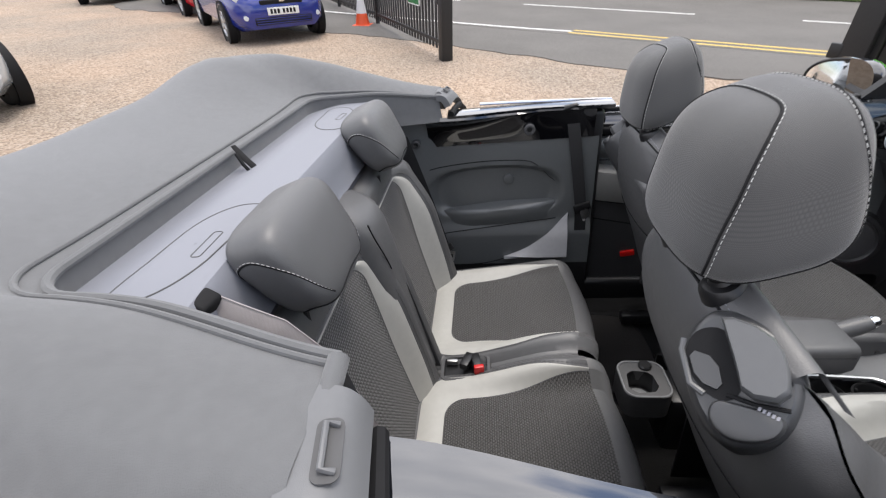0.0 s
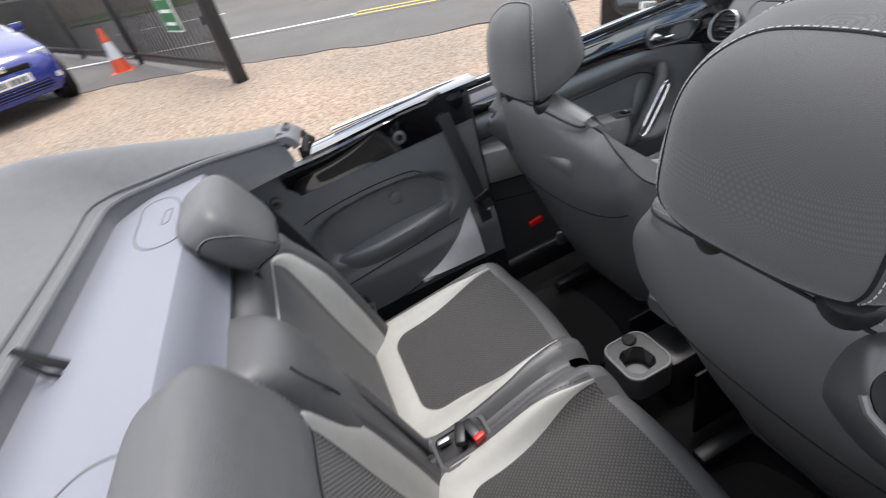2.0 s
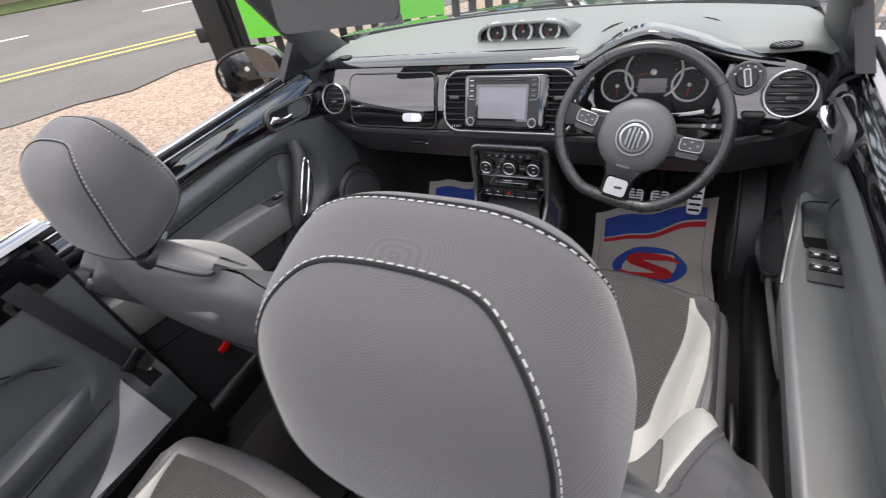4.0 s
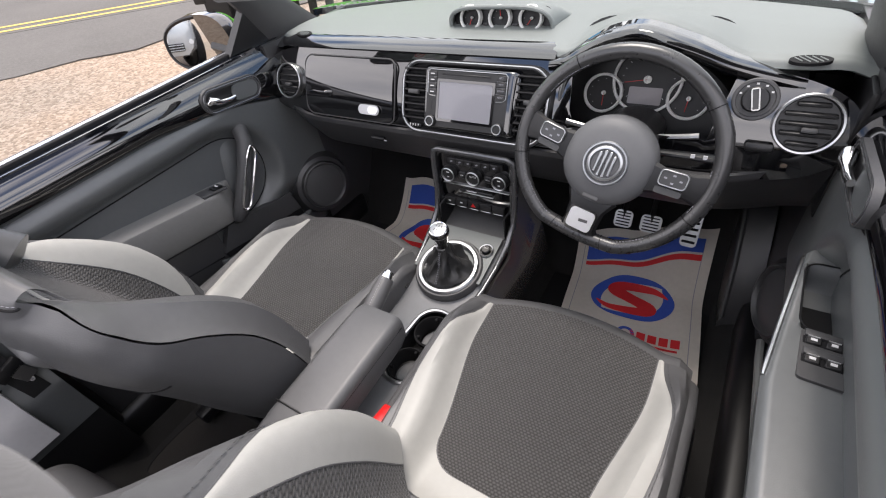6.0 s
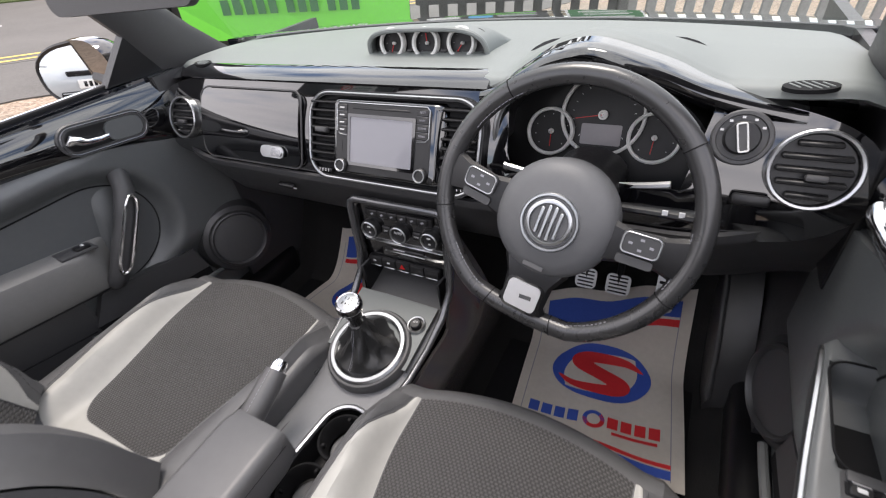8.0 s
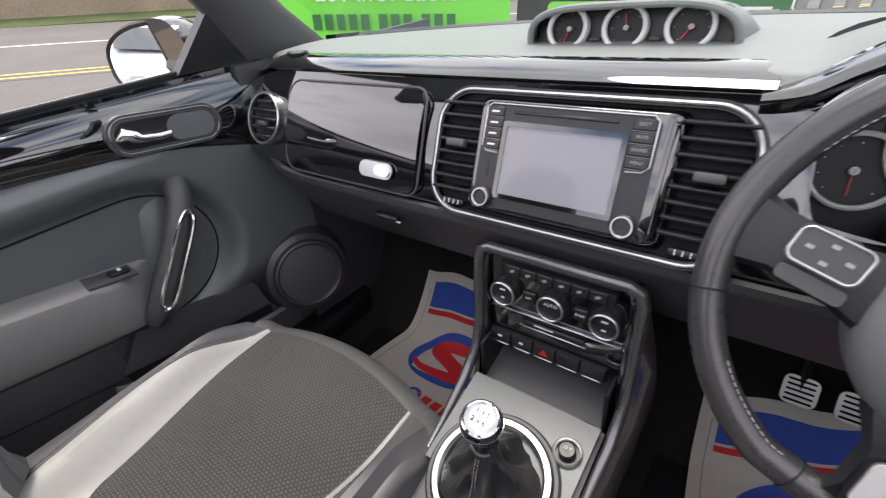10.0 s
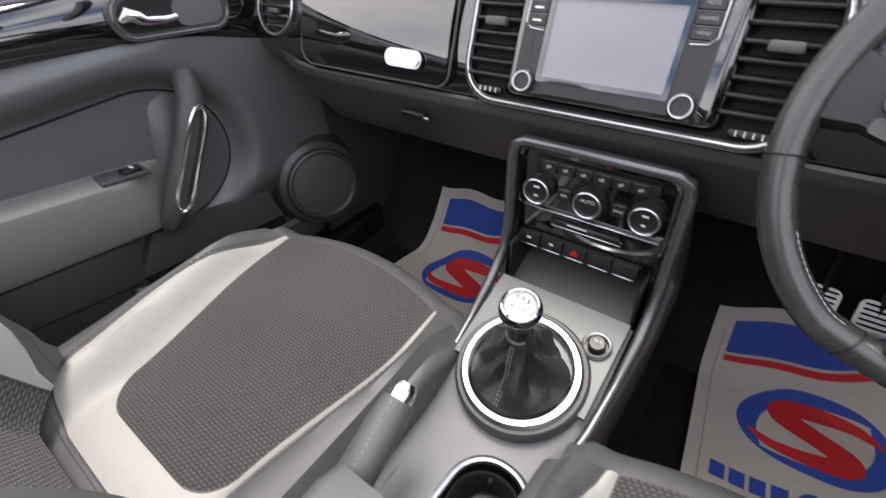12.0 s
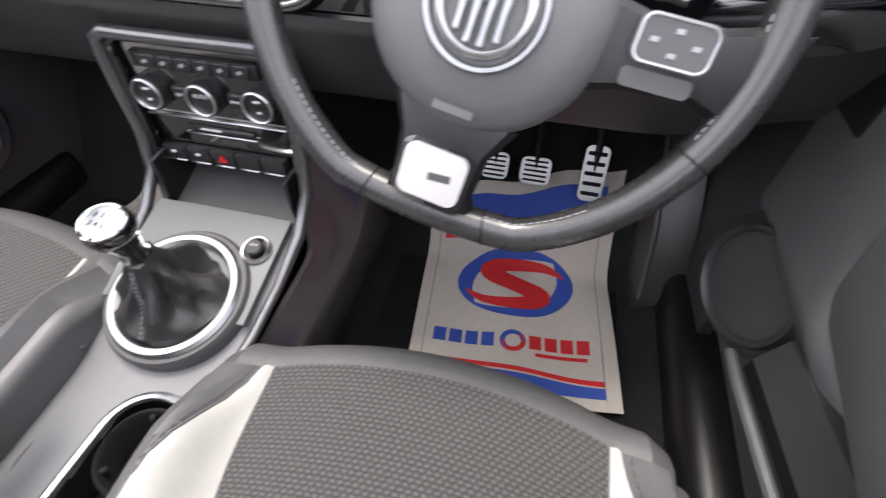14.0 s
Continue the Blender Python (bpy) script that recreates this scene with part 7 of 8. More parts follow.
def gear_lever():
    ob = thing("gear_lever", "gear lever with black leather gaiter and round knob", "gear lever")
    c0 = Vector((0.008, 1.525, 0.503))
    tip = Vector((0.009, 1.518, 0.618))
    rings = []
    for k in range(15):
        t = k / 14
        c = c0.lerp(tip, t * 0.78)
        r = 0.052 * (1 - t) ** 1.5 + 0.016
        ring = []
        for q in range(48):
            a = 2 * math.pi * q / 48
            f = 1 + (0.3 * math.sin(5 * a + 3.5 * t) + 0.2 * math.sin(8 * a - 7 * t + 1) + 0.1 * math.sin(13 * a + 9 * t)) * math.sin(math.pi * min(t * 1.05, 1)) * (1 - 0.4 * t)
            ring.append(c + Vector((r * f * math.cos(a), r * f * math.sin(a), 0.006 * math.sin(4 * a + 6 * t) * math.sin(math.pi * t))))
        rings.append(ring)
    g = part("gaiter", lofted(rings, cap=False), M_BOOT, ob, "creased black leather gaiter")
    for dx in (-0.002, 0.002):
        part("stitching", stitches(bmesh.new(), [rings[k][36] + Vector((dx, -0.001, 0.002)) for k in range(13)], 0.004, 0.002, 0.0006), M_GREYPRINT, g)
    ax = (Vector((0.02, 1.506, 0.664)) - Vector((0.014, 1.516, 0.6))).normalized()
    x = Vector((1, 0, 0)) - ax * ax.x
    x.normalize()
    km = Matrix.Translation((0.007, 1.519, 0.582)) @ Matrix((x, ax.cross(x), ax)).transposed().to_4x4()
    part("collar", turned([(0.0165, 0.0), (0.0175, 0.006), (0.015, 0.012)], 24, km), M_SATIN, ob, "satin collar")
    kn = part("knob", turned([(0.0155, 0.006), (0.0165, 0.012), (0.017, 0.028), (0.019, 0.04), (0.0235, 0.05), (0.026, 0.058), (0.0255, 0.066), (0.0222, 0.0715)], 36, km), M_GLOSS, ob, "round black knob")
    part("knob_ring", turned([(0.0232, 0.0695), (0.0232, 0.0725), (0.021, 0.074), (0.0195, 0.073)], 36, km), M_CHROME, kn)
    cap = part("knob_cap", turned([(0.0205, 0.0725), (0.015, 0.0748), (0.001, 0.0755)], 36, km), M_CAP, kn, "bright cap with the shift pattern")
    for i, ch in enumerate("135246"):
        words(ch, 0.0085, km @ pose(-0.007 + 0.007 * (i % 3), 0.005 - 0.011 * (i // 3), 0.0757), M_SEAL, cap, 0.0002, "numeral")
    return ob


def handbrake():
    ob = thing("handbrake", "black handbrake lever with a chrome button", "handbrake")
    a, b = Vector((-0.05, 1.1, 0.49)), Vector((-0.057, 1.362, 0.592))
    pts = [a.lerp(b, t) for t in (0, 0.3, 0.5, 0.7, 0.9, 1.0)]
    part("grip", rod(pts, [0.021, 0.021, 0.022, 0.0225, 0.022, 0.0195], 18), M_GRIP, ob)
    part("button", rod([b, b + (b - a).normalized() * 0.012, b + (b - a).normalized() * 0.02], [0.0155, 0.015, 0.011], 14), M_CHROME, ob, "chrome release button")
    part("stitching", stitches(bmesh.new(), [p + Vector((0.004, -0.008, 0.0205)) for p in pts[1:]], 0.004, 0.003, 0.0006), M_GREYPRINT, ob)
    return ob


def armrest():
    ob = thing("armrest", "dark leatherette centre armrest lid", "armrest")
    rings = []
    for k in range(15):
        t = k / 14
        y = 0.915 + 0.36 * t
        end = 1 - 0.5 * smooth(0.08, 0.0, t) ** 2 - 0.14 * smooth(0.93, 1, t) ** 2
        w, h = 0.061 * end ** 0.5, 0.043 * end
        zc = 0.555 + 0.008 * t - 0.012 * smooth(0.2, 0.0, t)
        rings.append([Vector((-0.008 + x, y, zc + z)) for x, z in rounded(2 * w, 2 * h, 0.018, 5)])
    lid = part("lid", lofted(rings), M_LEATHER, ob)
    part("lid_seam", rod([Vector((0.052, 1.0 + 0.265 * k / 10, 0.578)) for k in range(11)], 0.0015, 6), M_BLACK, lid)
    part("lid_seam", rod([Vector((-0.068, 1.0 + 0.265 * k / 10, 0.578)) for k in range(11)], 0.0015, 6), M_BLACK, lid)
    part("hinge_arm", boxed((-0.008, 1.04, 0.51), (0.07, 0.06, 0.11), 0.015, 2), M_BLACK, ob)
    part("hinge_seam", boxed((-0.008, 1.01, 0.6), (0.118, 0.003, 0.006), 0.001, 1), M_BLACK, ob)
    return ob


def front_buckle(x, y, z, rot):
    ob = thing("belt_buckle", "black front belt buckle with a red button", "belt buckle", "front belt buckles")
    m = pose(x, y, z, *rot)
    part("body", boxed((0, 0, -0.035), (0.028, 0.055, 0.08), 0.006, 2, (0, 0, 0), m), M_BLACK, ob)
    part("release_button", boxed((0.0, 0.0, 0.008), (0.024, 0.05, 0.014), 0.004, 2, (0, 0, 0), m), M_RED, ob, "red release button")
    part("stem", boxed((0, 0, -0.11), (0.018, 0.03, 0.09), 0.004, 1, (0, 0, 0), m), M_BLACK, ob)
    return ob


def print_patch(m, poly, mat, parent, name, lift=0.0012, label=""):
    bm = bmesh.new()
    fs = bm.faces.new([bm.verts.new((x, y, 0)) for x, y in poly])
    bmesh.ops.triangulate(bm, faces=[fs])
    bmesh.ops.subdivide_edges(bm, edges=bm.edges[:], cuts=2, use_grid_fill=True)
    for v in bm.verts:
        v.co = m(v.co.x, v.co.y, lift)
    return part(name, bm, mat, parent, label)


def floor_mat(xc, y0, y1, w, skew, turn, label):
    """A printed paper mat lying on the carpet and up the toe board."""
    ob = thing("paper_mat", label, "floor mat", "paper floor mats")

    def on(x, y, lift=0.0):
        xx = xc + x * w / 2 + skew * (y - 0.3)
        yy = y0 + (y1 - y0) * y + turn * x * w / 2
        z = floor_z(yy) + 0.02 + lift + 0.006 * math.sin(7 * x + 5 * y) * (0.3 + y) + 0.012 * max(0, y - 0.8) * math.sin(3 * x)
        return Vector((xx, yy, z))
    shell("paper", sheet(lambda i, j: on(2 * i - 1, j), 24, 30), M_PAPER, 0.0012, ob, "cream paper")

    def strip(fa, fb, u0, u1, mat, name, lift=0.0022, n=28):
        part(name, sheet(lambda i, j: on(u0 + (u1 - u0) * i, fa(i) + (fb(i) - fa(i)) * j, lift), n, 4), mat, ob)
    # band at the top and foot
    for base, sgn in ((0.965, -1), (0.05, 1)):
        strip(lambda i: base, lambda i, b=base, q=sgn: b + q * (0.09 - 0.03 * i + 0.012 * math.sin(5 * i)), -0.82, 0.86, M_PRINTBLUE, "blue_band")
        strip(lambda i, b=base, q=sgn: b + q * (0.098 - 0.03 * i + 0.012 * math.sin(5 * i)), lambda i, b=base, q=sgn: b + q * (0.118 - 0.027 * i + 0.012 * math.sin(5 * i)), -0.82, 0.86, M_PRINTRED, "red_band")
    for u in (-0.88, 0.86):
        part("printed_line", sheet(lambda i, j: on(u + 0.012 * (i - 0.5), 0.04 + 0.9 * j, 0.002), 1, 30), M_GREYPRINT, ob)
    # round swirl device: two blue crescents and a red wave between
    cy, ry, rx = 0.61, 0.195, 0.62
    for q in (1, -1):
        def cres(i, j, q=q):
            a = radians(-62 + 190 * i)
            thick = 0.31 * math.sin(math.pi * i ** 0.8) ** 0.8 + 0.012
            r = 1 - thick * j
            return on(q * rx * r * -math.cos(a + 0.25), cy + q * ry * r * math.sin(a + 0.25), 0.0026)
        part("blue_crescent", sheet(cres, 40, 4), M_PRINTBLUE, ob, "blue printed crescent")
    def s_shape(i, j):
        # an S drawn as a thick stroke
        t = i
        pts = [(0.84, 0.26), (0.52, 0.55), (0.08, 0.62), (-0.36, 0.46), (-0.3, 0.16), (0.3, -0.16), (0.36, -0.46), (-0.08, -0.62), (-0.52, -0.55), (-0.84, -0.26)]
        k = min(int(t * 9), 8)
        f = t * 9 - k
        p0, p1, p2, p3 = (pts[max(k - 1, 0)], pts[k], pts[k + 1], pts[min(k + 2, 9)])
        cr = lambda a, b, c, d: 0.5 * (2 * b + (c - a) * f + (2 * a - 5 * b + 4 * c - d) * f * f + (3 * b - a - 3 * c + d) * f ** 3)
        x, y = cr(p0[0], p1[0], p2[0], p3[0]), cr(p0[1], p1[1], p2[1], p3[1])
        w_ = 0.01 + 0.225 * math.sin(math.pi * t) ** 0.9
        dr = lambda a, b, c, d: 0.5 * ((c - a) + 2 * (2 * a - 5 * b + 4 * c - d) * f + 3 * (3 * b - a - 3 * c + d) * f * f)
        dx, dy = dr(p0[0], p1[0], p2[0], p3[0]), dr(p0[1], p1[1], p2[1], p3[1])
        ln = math.hypot(dx, dy) or 1.0
        x, y = x + (-dy / ln) * w_ * (2 * j - 1), y + (dx / ln) * w_ * (2 * j - 1)
        return on(rx * x, cy + ry * y, 0.0029)
    part("red_wave", sheet(s_shape, 45, 4), M_PRINTRED, ob, "red printed wave")
    # maker's name as plain bars
    for u0, u1, mat in ((-0.79, -0.15, M_PRINTBLUE), (0.16, 0.78, M_PRINTRED)):
        n = 4
        for k in range(n):
            a = u0 + (u1 - u0) * k / n
            part("print_bar", sheet(lambda i, j: on(a + (u1 - u0) / n * 0.78 * i, 0.25 + 0.07 * j, 0.0024), 3, 2), mat, ob)
    part("print_bar", sheet(lambda i, j: on(0.22 + 0.5 * i, 0.215 + 0.018 * j, 0.0024), 4, 1), M_PRINTRED, ob)
    for q in (1, -1):
        part("small_crescent", sheet(lambda i, j: on(0.0 + q * 0.13 * (1 - 0.4 * j) * -math.cos(radians(-50 + 230 * i)), 0.285 + q * 0.055 * (1 - 0.4 * j) * math.sin(radians(-50 + 230 * i)), 0.0024), 16, 2), M_PRINTBLUE if q > 0 else M_PRINTRED, ob)
    return ob


def kick_panel():
    ob = thing("kick_panel", "dark grey moulded panel beside the accelerator pedal", "trim panel")
    rings = []
    for y, z0, z1, x0 in ((1.86, 0.17, 0.24, 0.662), (1.92, 0.17, 0.36, 0.655), (1.99, 0.2, 0.44, 0.648), (2.06, 0.26, 0.5, 0.642), (2.14, 0.34, 0.54, 0.64)):
        rings.append([Vector(p) for p in ((x0, y, z0), (x0 - 0.004, y, (z0 + z1) / 2), (x0 + 0.002, y, z1 - 0.012), (x0 + 0.012, y, z1), (x0 + 0.07, y, z1 + 0.01), (x0 + 0.07, y, z0))])
    part("moulding", lofted(rings), M_LOWDASH, ob)
    part("edge_bead", rod([r[2] + Vector((0, 0, 0.008)) for r in rings], 0.006, 8), M_DARK, ob, "rounded edge bead")
    part("fixing_plug", turned([(0.008, 0.0), (0.008, 0.002), (0.006, 0.003), (0.001, 0.003)], 16, pose(0.648, 2.02, 0.36, 0, -90, 0)), M_BLACK, ob, "round fixing plug")
    return ob


def pedal(kind, x, y, z, w, h):
    ob = thing("%s_pedal" % kind, "steel faced %s pedal with rubber studs" % kind, "pedal", "pedals")
    m = pose(x, y, z, 58, 0, 0)
    pl = part("plate", slab(rounded(w, h, 0.012, 4), 0, 0.006, m), M_STEEL, ob, "bright steel plate")
    for k in range(5):
        part("rubber_stud", boxed((0, -h * 0.36 + h * 0.18 * k, 0.007), (w * 0.78, h * 0.07, 0.005), 0.0015, 1, (0, 0, 0), m), M_SEAL, pl)
    part("arm", rod([m @ Vector((0, 0, -0.003)), (x, y + 0.05, z + 0.09), (x, y + 0.05, z + 0.26)], 0.009, 8), M_BLACK, ob)
    return ob


def rear_mat(s):
    ob = thing("rear_floor_mat", "dark carpet mat in the rear footwell", "floor mat", "rear floor mats")
    m = pose(s * 0.4, 0.86, floor_z(0.86) + 0.012, 0, 0, 0)
    outline = round_off([(-0.19, -0.14), (0.19, -0.14), (0.21, 0.02), (0.17, 0.16), (-0.17, 0.16), (-0.21, 0.02)], 3)
    part("carpet", slab(outline, -0.004, 0.006, m), M_MAT, ob)
    part("binding", rod([m @ Vector((x, y, 0.004)) for x, y in outline], 0.005, 6, True), M_SEAL, ob, "black bound edge")
    return ob


for side in (-1, 1):
    rear_mat(side)
centre_stack()
console()
gear_lever()
handbrake()
armrest()
front_buckle(0.1, 1.1, 0.505, (-12, 0, 0))
front_buckle(-0.106, 1.27, 0.497, (-12, 0, 0))
floor_mat(0.439, 1.617, 2.036, 0.39, -0.045, 0.12, "cream paper floor mat printed red and blue, driver's footwell")
floor_mat(-0.378, 1.63, 2.045, 0.385, 0.07, 0.03, "cream paper floor mat printed red and blue, passenger footwell")
kick_panel()
pedal("accelerator", 0.532, 2.0, 0.408, 0.044, 0.105)
pedal("brake", 0.424, 2.0, 0.395, 0.058, 0.052)
pedal("clutch", 0.345, 2.0, 0.395, 0.052, 0.052)

# ---- the yard and the street ----


def gravel():
    """Loose stones: every cell has its own tone, under a slow drift from tan to grey."""
    m = bpy.data.materials.new("tan_gravel")
    m.use_nodes = True
    n, l = m.node_tree.nodes, m.node_tree.links
    b = n["Principled BSDF"]
    b.inputs["Roughness"].default_value = 0.95
    tc = n.new("ShaderNodeTexCoord")
    cell, fine, slow = n.new("ShaderNodeTexVoronoi"), n.new("ShaderNodeTexNoise"), n.new("ShaderNodeTexNoise")
    cell.inputs["Scale"].default_value = 42
    fine.inputs["Scale"].default_value, fine.inputs["Detail"].default_value = 70, 4
    slow.inputs["Scale"].default_value, slow.inputs["Detail"].default_value = 0.5, 5
    for t in (cell, fine, slow):
        l.new(tc.outputs["Object"], t.inputs["Vector"])
    sep = n.new("ShaderNodeSeparateColor")
    l.new(cell.outputs["Color"], sep.inputs["Color"])
    add = n.new("ShaderNodeMath")
    add.operation = "ADD"
    l.new(sep.outputs["Red"], add.inputs[0])
    l.new(fine.outputs["Fac"], add.inputs[1])
    ramp = n.new("ShaderNodeValToRGB")
    ramp.color_ramp.elements[0].position, ramp.color_ramp.elements[1].position = 0.12, 0.95
    ramp.color_ramp.elements[0].color, ramp.color_ramp.elements[1].color = (0.15, 0.115, 0.085, 1), (0.5, 0.42, 0.34, 1)
    el = ramp.color_ramp.elements.new(0.5)
    el.color = (0.33, 0.255, 0.19, 1)
    half = n.new("ShaderNodeMath")
    half.operation = "MULTIPLY"
    half.inputs[1].default_value = 0.52
    l.new(add.outputs["Value"], half.inputs[0])
    l.new(half.outputs["Value"], ramp.inputs["Fac"])
    tint = n.new("ShaderNodeMix")
    tint.data_type, tint.blend_type = "RGBA", "MULTIPLY"
    shade = n.new("ShaderNodeValToRGB")
    shade.color_ramp.elements[0].position, shade.color_ramp.elements[1].position = 0.38, 0.66
    shade.color_ramp.elements[0].color, shade.color_ramp.elements[1].color = (0.8, 0.83, 0.86, 1), (1.05, 1.0, 0.97, 1)
    l.new(slow.outputs["Fac"], shade.inputs["Fac"])
    tint.inputs["Factor"].default_value = 1.0
    l.new(ramp.outputs["Color"], tint.inputs["A"])
    l.new(shade.outputs["Color"], tint.inputs["B"])
    l.new(tint.outputs["Result"], b.inputs["Base Color"])
    bp = n.new("ShaderNodeBump")
    bp.inputs["Strength"].default_value, bp.inputs["Distance"].default_value = 1.0, 0.012
    l.new(cell.outputs["Distance"], bp.inputs["Height"])
    bp.invert = True
    l.new(bp.outputs["Normal"], b.inputs["Normal"])
    return m


M_GRAVEL = gravel()
M_ASPHALT = material("old_asphalt", (0.122, 0.116, 0.108), 0.9, spread=0.2, scale=6, bump=0.006, bump_scale=120)
M_YELLOW = material("yellow_line_paint", (0.62, 0.45, 0.12), 0.8, spread=0.25, scale=20)
M_LINE = material("white_line_paint", (0.7, 0.7, 0.68), 0.8, spread=0.2, scale=20)
M_FENCE = material("black_fence_paint", (0.012, 0.012, 0.013), 0.5, spread=0.2, scale=10)
M_FENCEGREY = material("galvanised_fence", (0.25, 0.26, 0.26), 0.5, 0.5, spread=0.15, scale=10)
M_BANNER = material("green_banner", (0.14, 0.62, 0.05), 0.5, spread=0.05, scale=6)
M_SIGN = material("dark_green_sign", (0.015, 0.13, 0.035), 0.5, spread=0.05)
M_STONE = material("street_wall_stone", (0.3, 0.24, 0.17), 0.9, spread=0.35, scale=5, bump=0.03, bump_scale=8, per_object=0.2)
M_GRASS = material("verge_grass", (0.07, 0.1, 0.03), 0.95, spread=0.5, scale=8, bump=0.02, bump_scale=60)
M_LEAF = material("hedge_leaf", (0.06, 0.09, 0.025), 0.8, spread=0.4, scale=6)
M_CONE = material("orange_cone", (0.75, 0.1, 0.03), 0.5, spread=0.06)
M_TYRE = material("tyre_rubber", (0.015, 0.015, 0.015), 0.8, spread=0.1)
M_LAMP = material("headlamp_glass", (0.65, 0.68, 0.7), 0.1, spread=0.1, coat=1.0)


def paint(name, rgb):
    return material(name, rgb, 0.25, spread=0.05, scale=3, coat=1.0)


LEVEL = Matrix()


def yard():
    ob = thing("ground", "tan gravel yard", "ground", kind="structure", at=LEVEL)

    def fn(i, j):
        u, v = 2 * i - 1, 2 * j - 1
        x, y = math.copysign(abs(u) ** 3, u) * 400 - 2, math.copysign(abs(v) ** 3, v) * 400
        return Vector((x, y, 0.02 * noise.noise(Vector((x * 0.5, y * 0.5, 0))) * (abs(x) < 20)))
    part("gravel_ground", sheet(fn, 90, 90), M_GRAVEL, ob)
    return ob


NEAR = 0.93
E1, E2 = Vector((-8.75, 1.8, 0)) * NEAR, Vector((-6.76, 5.64, 0)) * NEAR
ALONG = (E2 - E1).normalized()
ACROSS = Vector((-ALONG.y, ALONG.x, 0))


def street(a, b, z=0.0):
    """A place a metres along the kerb line and b metres out over the road."""
    p = E1 + (ALONG * a + ACROSS * b) * NEAR
    return Vector((p.x, p.y, z))


def road():
    ob = thing("road", "grey asphalt road with faded markings", "road", kind="structure", at=LEVEL)
    shell("asphalt", sheet(lambda i, j: street(-60 + 130 * i, 0.0 + 7.6 * j, 0.035), 60, 10), M_ASPHALT, 0.03, ob)

    def apron(i, j):
        a = -14 + 34 * i
        b = -1.55 - 0.35 * math.sin(a * 0.9) - 0.5 * math.exp(-((a + 1.5) / 2) ** 2) + 0.25 * noise.noise(Vector((a * 1.5, 0, 3)))
        return street(a, b + (0.02 - b) * j, 0.004 + 0.036 * smooth(0, 0.25, j))
    shell("asphalt_apron", sheet(apron, 120, 12), M_ASPHALT, 0.012, ob, "broken asphalt edge against the gravel")
    for b in (0.12, 0.4):
        part("yellow_line", sheet(lambda i, j: street(0.1 + 40 * i, b + 0.09 * j, 0.0535), 60, 1), M_YELLOW, ob)
    part("white_edge_line", sheet(lambda i, j: street(0.1 - 30 * i, 0.12 + 0.1 * j + 0.15 * math.exp(-30 * i), 0.0535), 60, 1), M_LINE, ob)
    for k in range(9):
        a = -22 + 6.2 * k + 0.9
        part("centre_dash", sheet(lambda i, j: street(a + 4.2 * i, 3.6 + 0.1 * j, 0.0535), 12, 1), M_LINE, ob)
    return ob


def far_wall():
    ob = thing("street_wall", "old stone wall across the road", "wall", kind="structure", at=LEVEL)
    shell("verge", sheet(lambda i, j: street(-60 + 130 * i, 7.6 + 1.2 * j, 0.06 + 0.12 * j + 0.03 * math.sin(40 * i)), 80, 5), M_GRASS, 0.03, ob, "weedy grass verge")
    shell("mortar_face", sheet(lambda i, j: street(-60 + 130 * i, 8.75, 0.05 + 1.9 * j), 40, 4), M_STONE, 0.25, ob)
    rnd = random.Random(4)
    meshes = []
    for q in range(6):
        bm = boxed((0, 0, 0), (1, 1, 1), 0.12, 1)
        for v in bm.verts:
            v.co += Vector((rnd.uniform(-0.05, 0.05), rnd.uniform(-0.05, 0.05), rnd.uniform(-0.05, 0.05)))
        for f in bm.faces:
            f.smooth = True
        me = bpy.data.meshes.new("stone")
        bm.to_mesh(me)
        bm.free()
        me.materials.append(M_STONE)
        meshes.append(me)
    rot = math.atan2(ALONG.y, ALONG.x)
    for row in range(5):
        a = -2.0
        while a < 22:
            w = rnd.uniform(0.35, 0.6)
            st = new("stone", meshes[rnd.randrange(6)])
            st.parent = ob
            st.matrix_basis = Matrix.LocRotScale(street(a + w / 2, 8.74, 0.25 + 0.33 * row), Euler((0, 0, rot)), (w - 0.03, 0.16, 0.3))
            a += w
    return ob


def hedge(a0, a1, b, h, label):
    ob = thing("hedge", label, "hedge", kind="stuff", at=LEVEL)
    rnd = random.Random(7)
    verts, faces = [], []
    for k in range(9000):
        p = street(rnd.uniform(a0, a1), b + rnd.gauss(0, 0.5), 0)
        p.z = 0.6 + h * rnd.random() ** 0.8 + 0.3 * noise.noise(p * 0.8)
        d = Vector((rnd.gauss(0, 1), rnd.gauss(0, 1), rnd.gauss(0, 1))).normalized() * 0.09
        e = d.orthogonal().normalized() * 0.05
        n = len(verts)
        verts += [p - d, p + e, p + d, p - e]
        faces.append((n, n + 1, n + 2, n + 3))
    me = bpy.data.meshes.new("leaves")
    me.from_pydata(verts, [], faces)
    me.materials.append(M_LEAF)
    lv = new("leaves", me)
    lv.parent = ob
    return ob


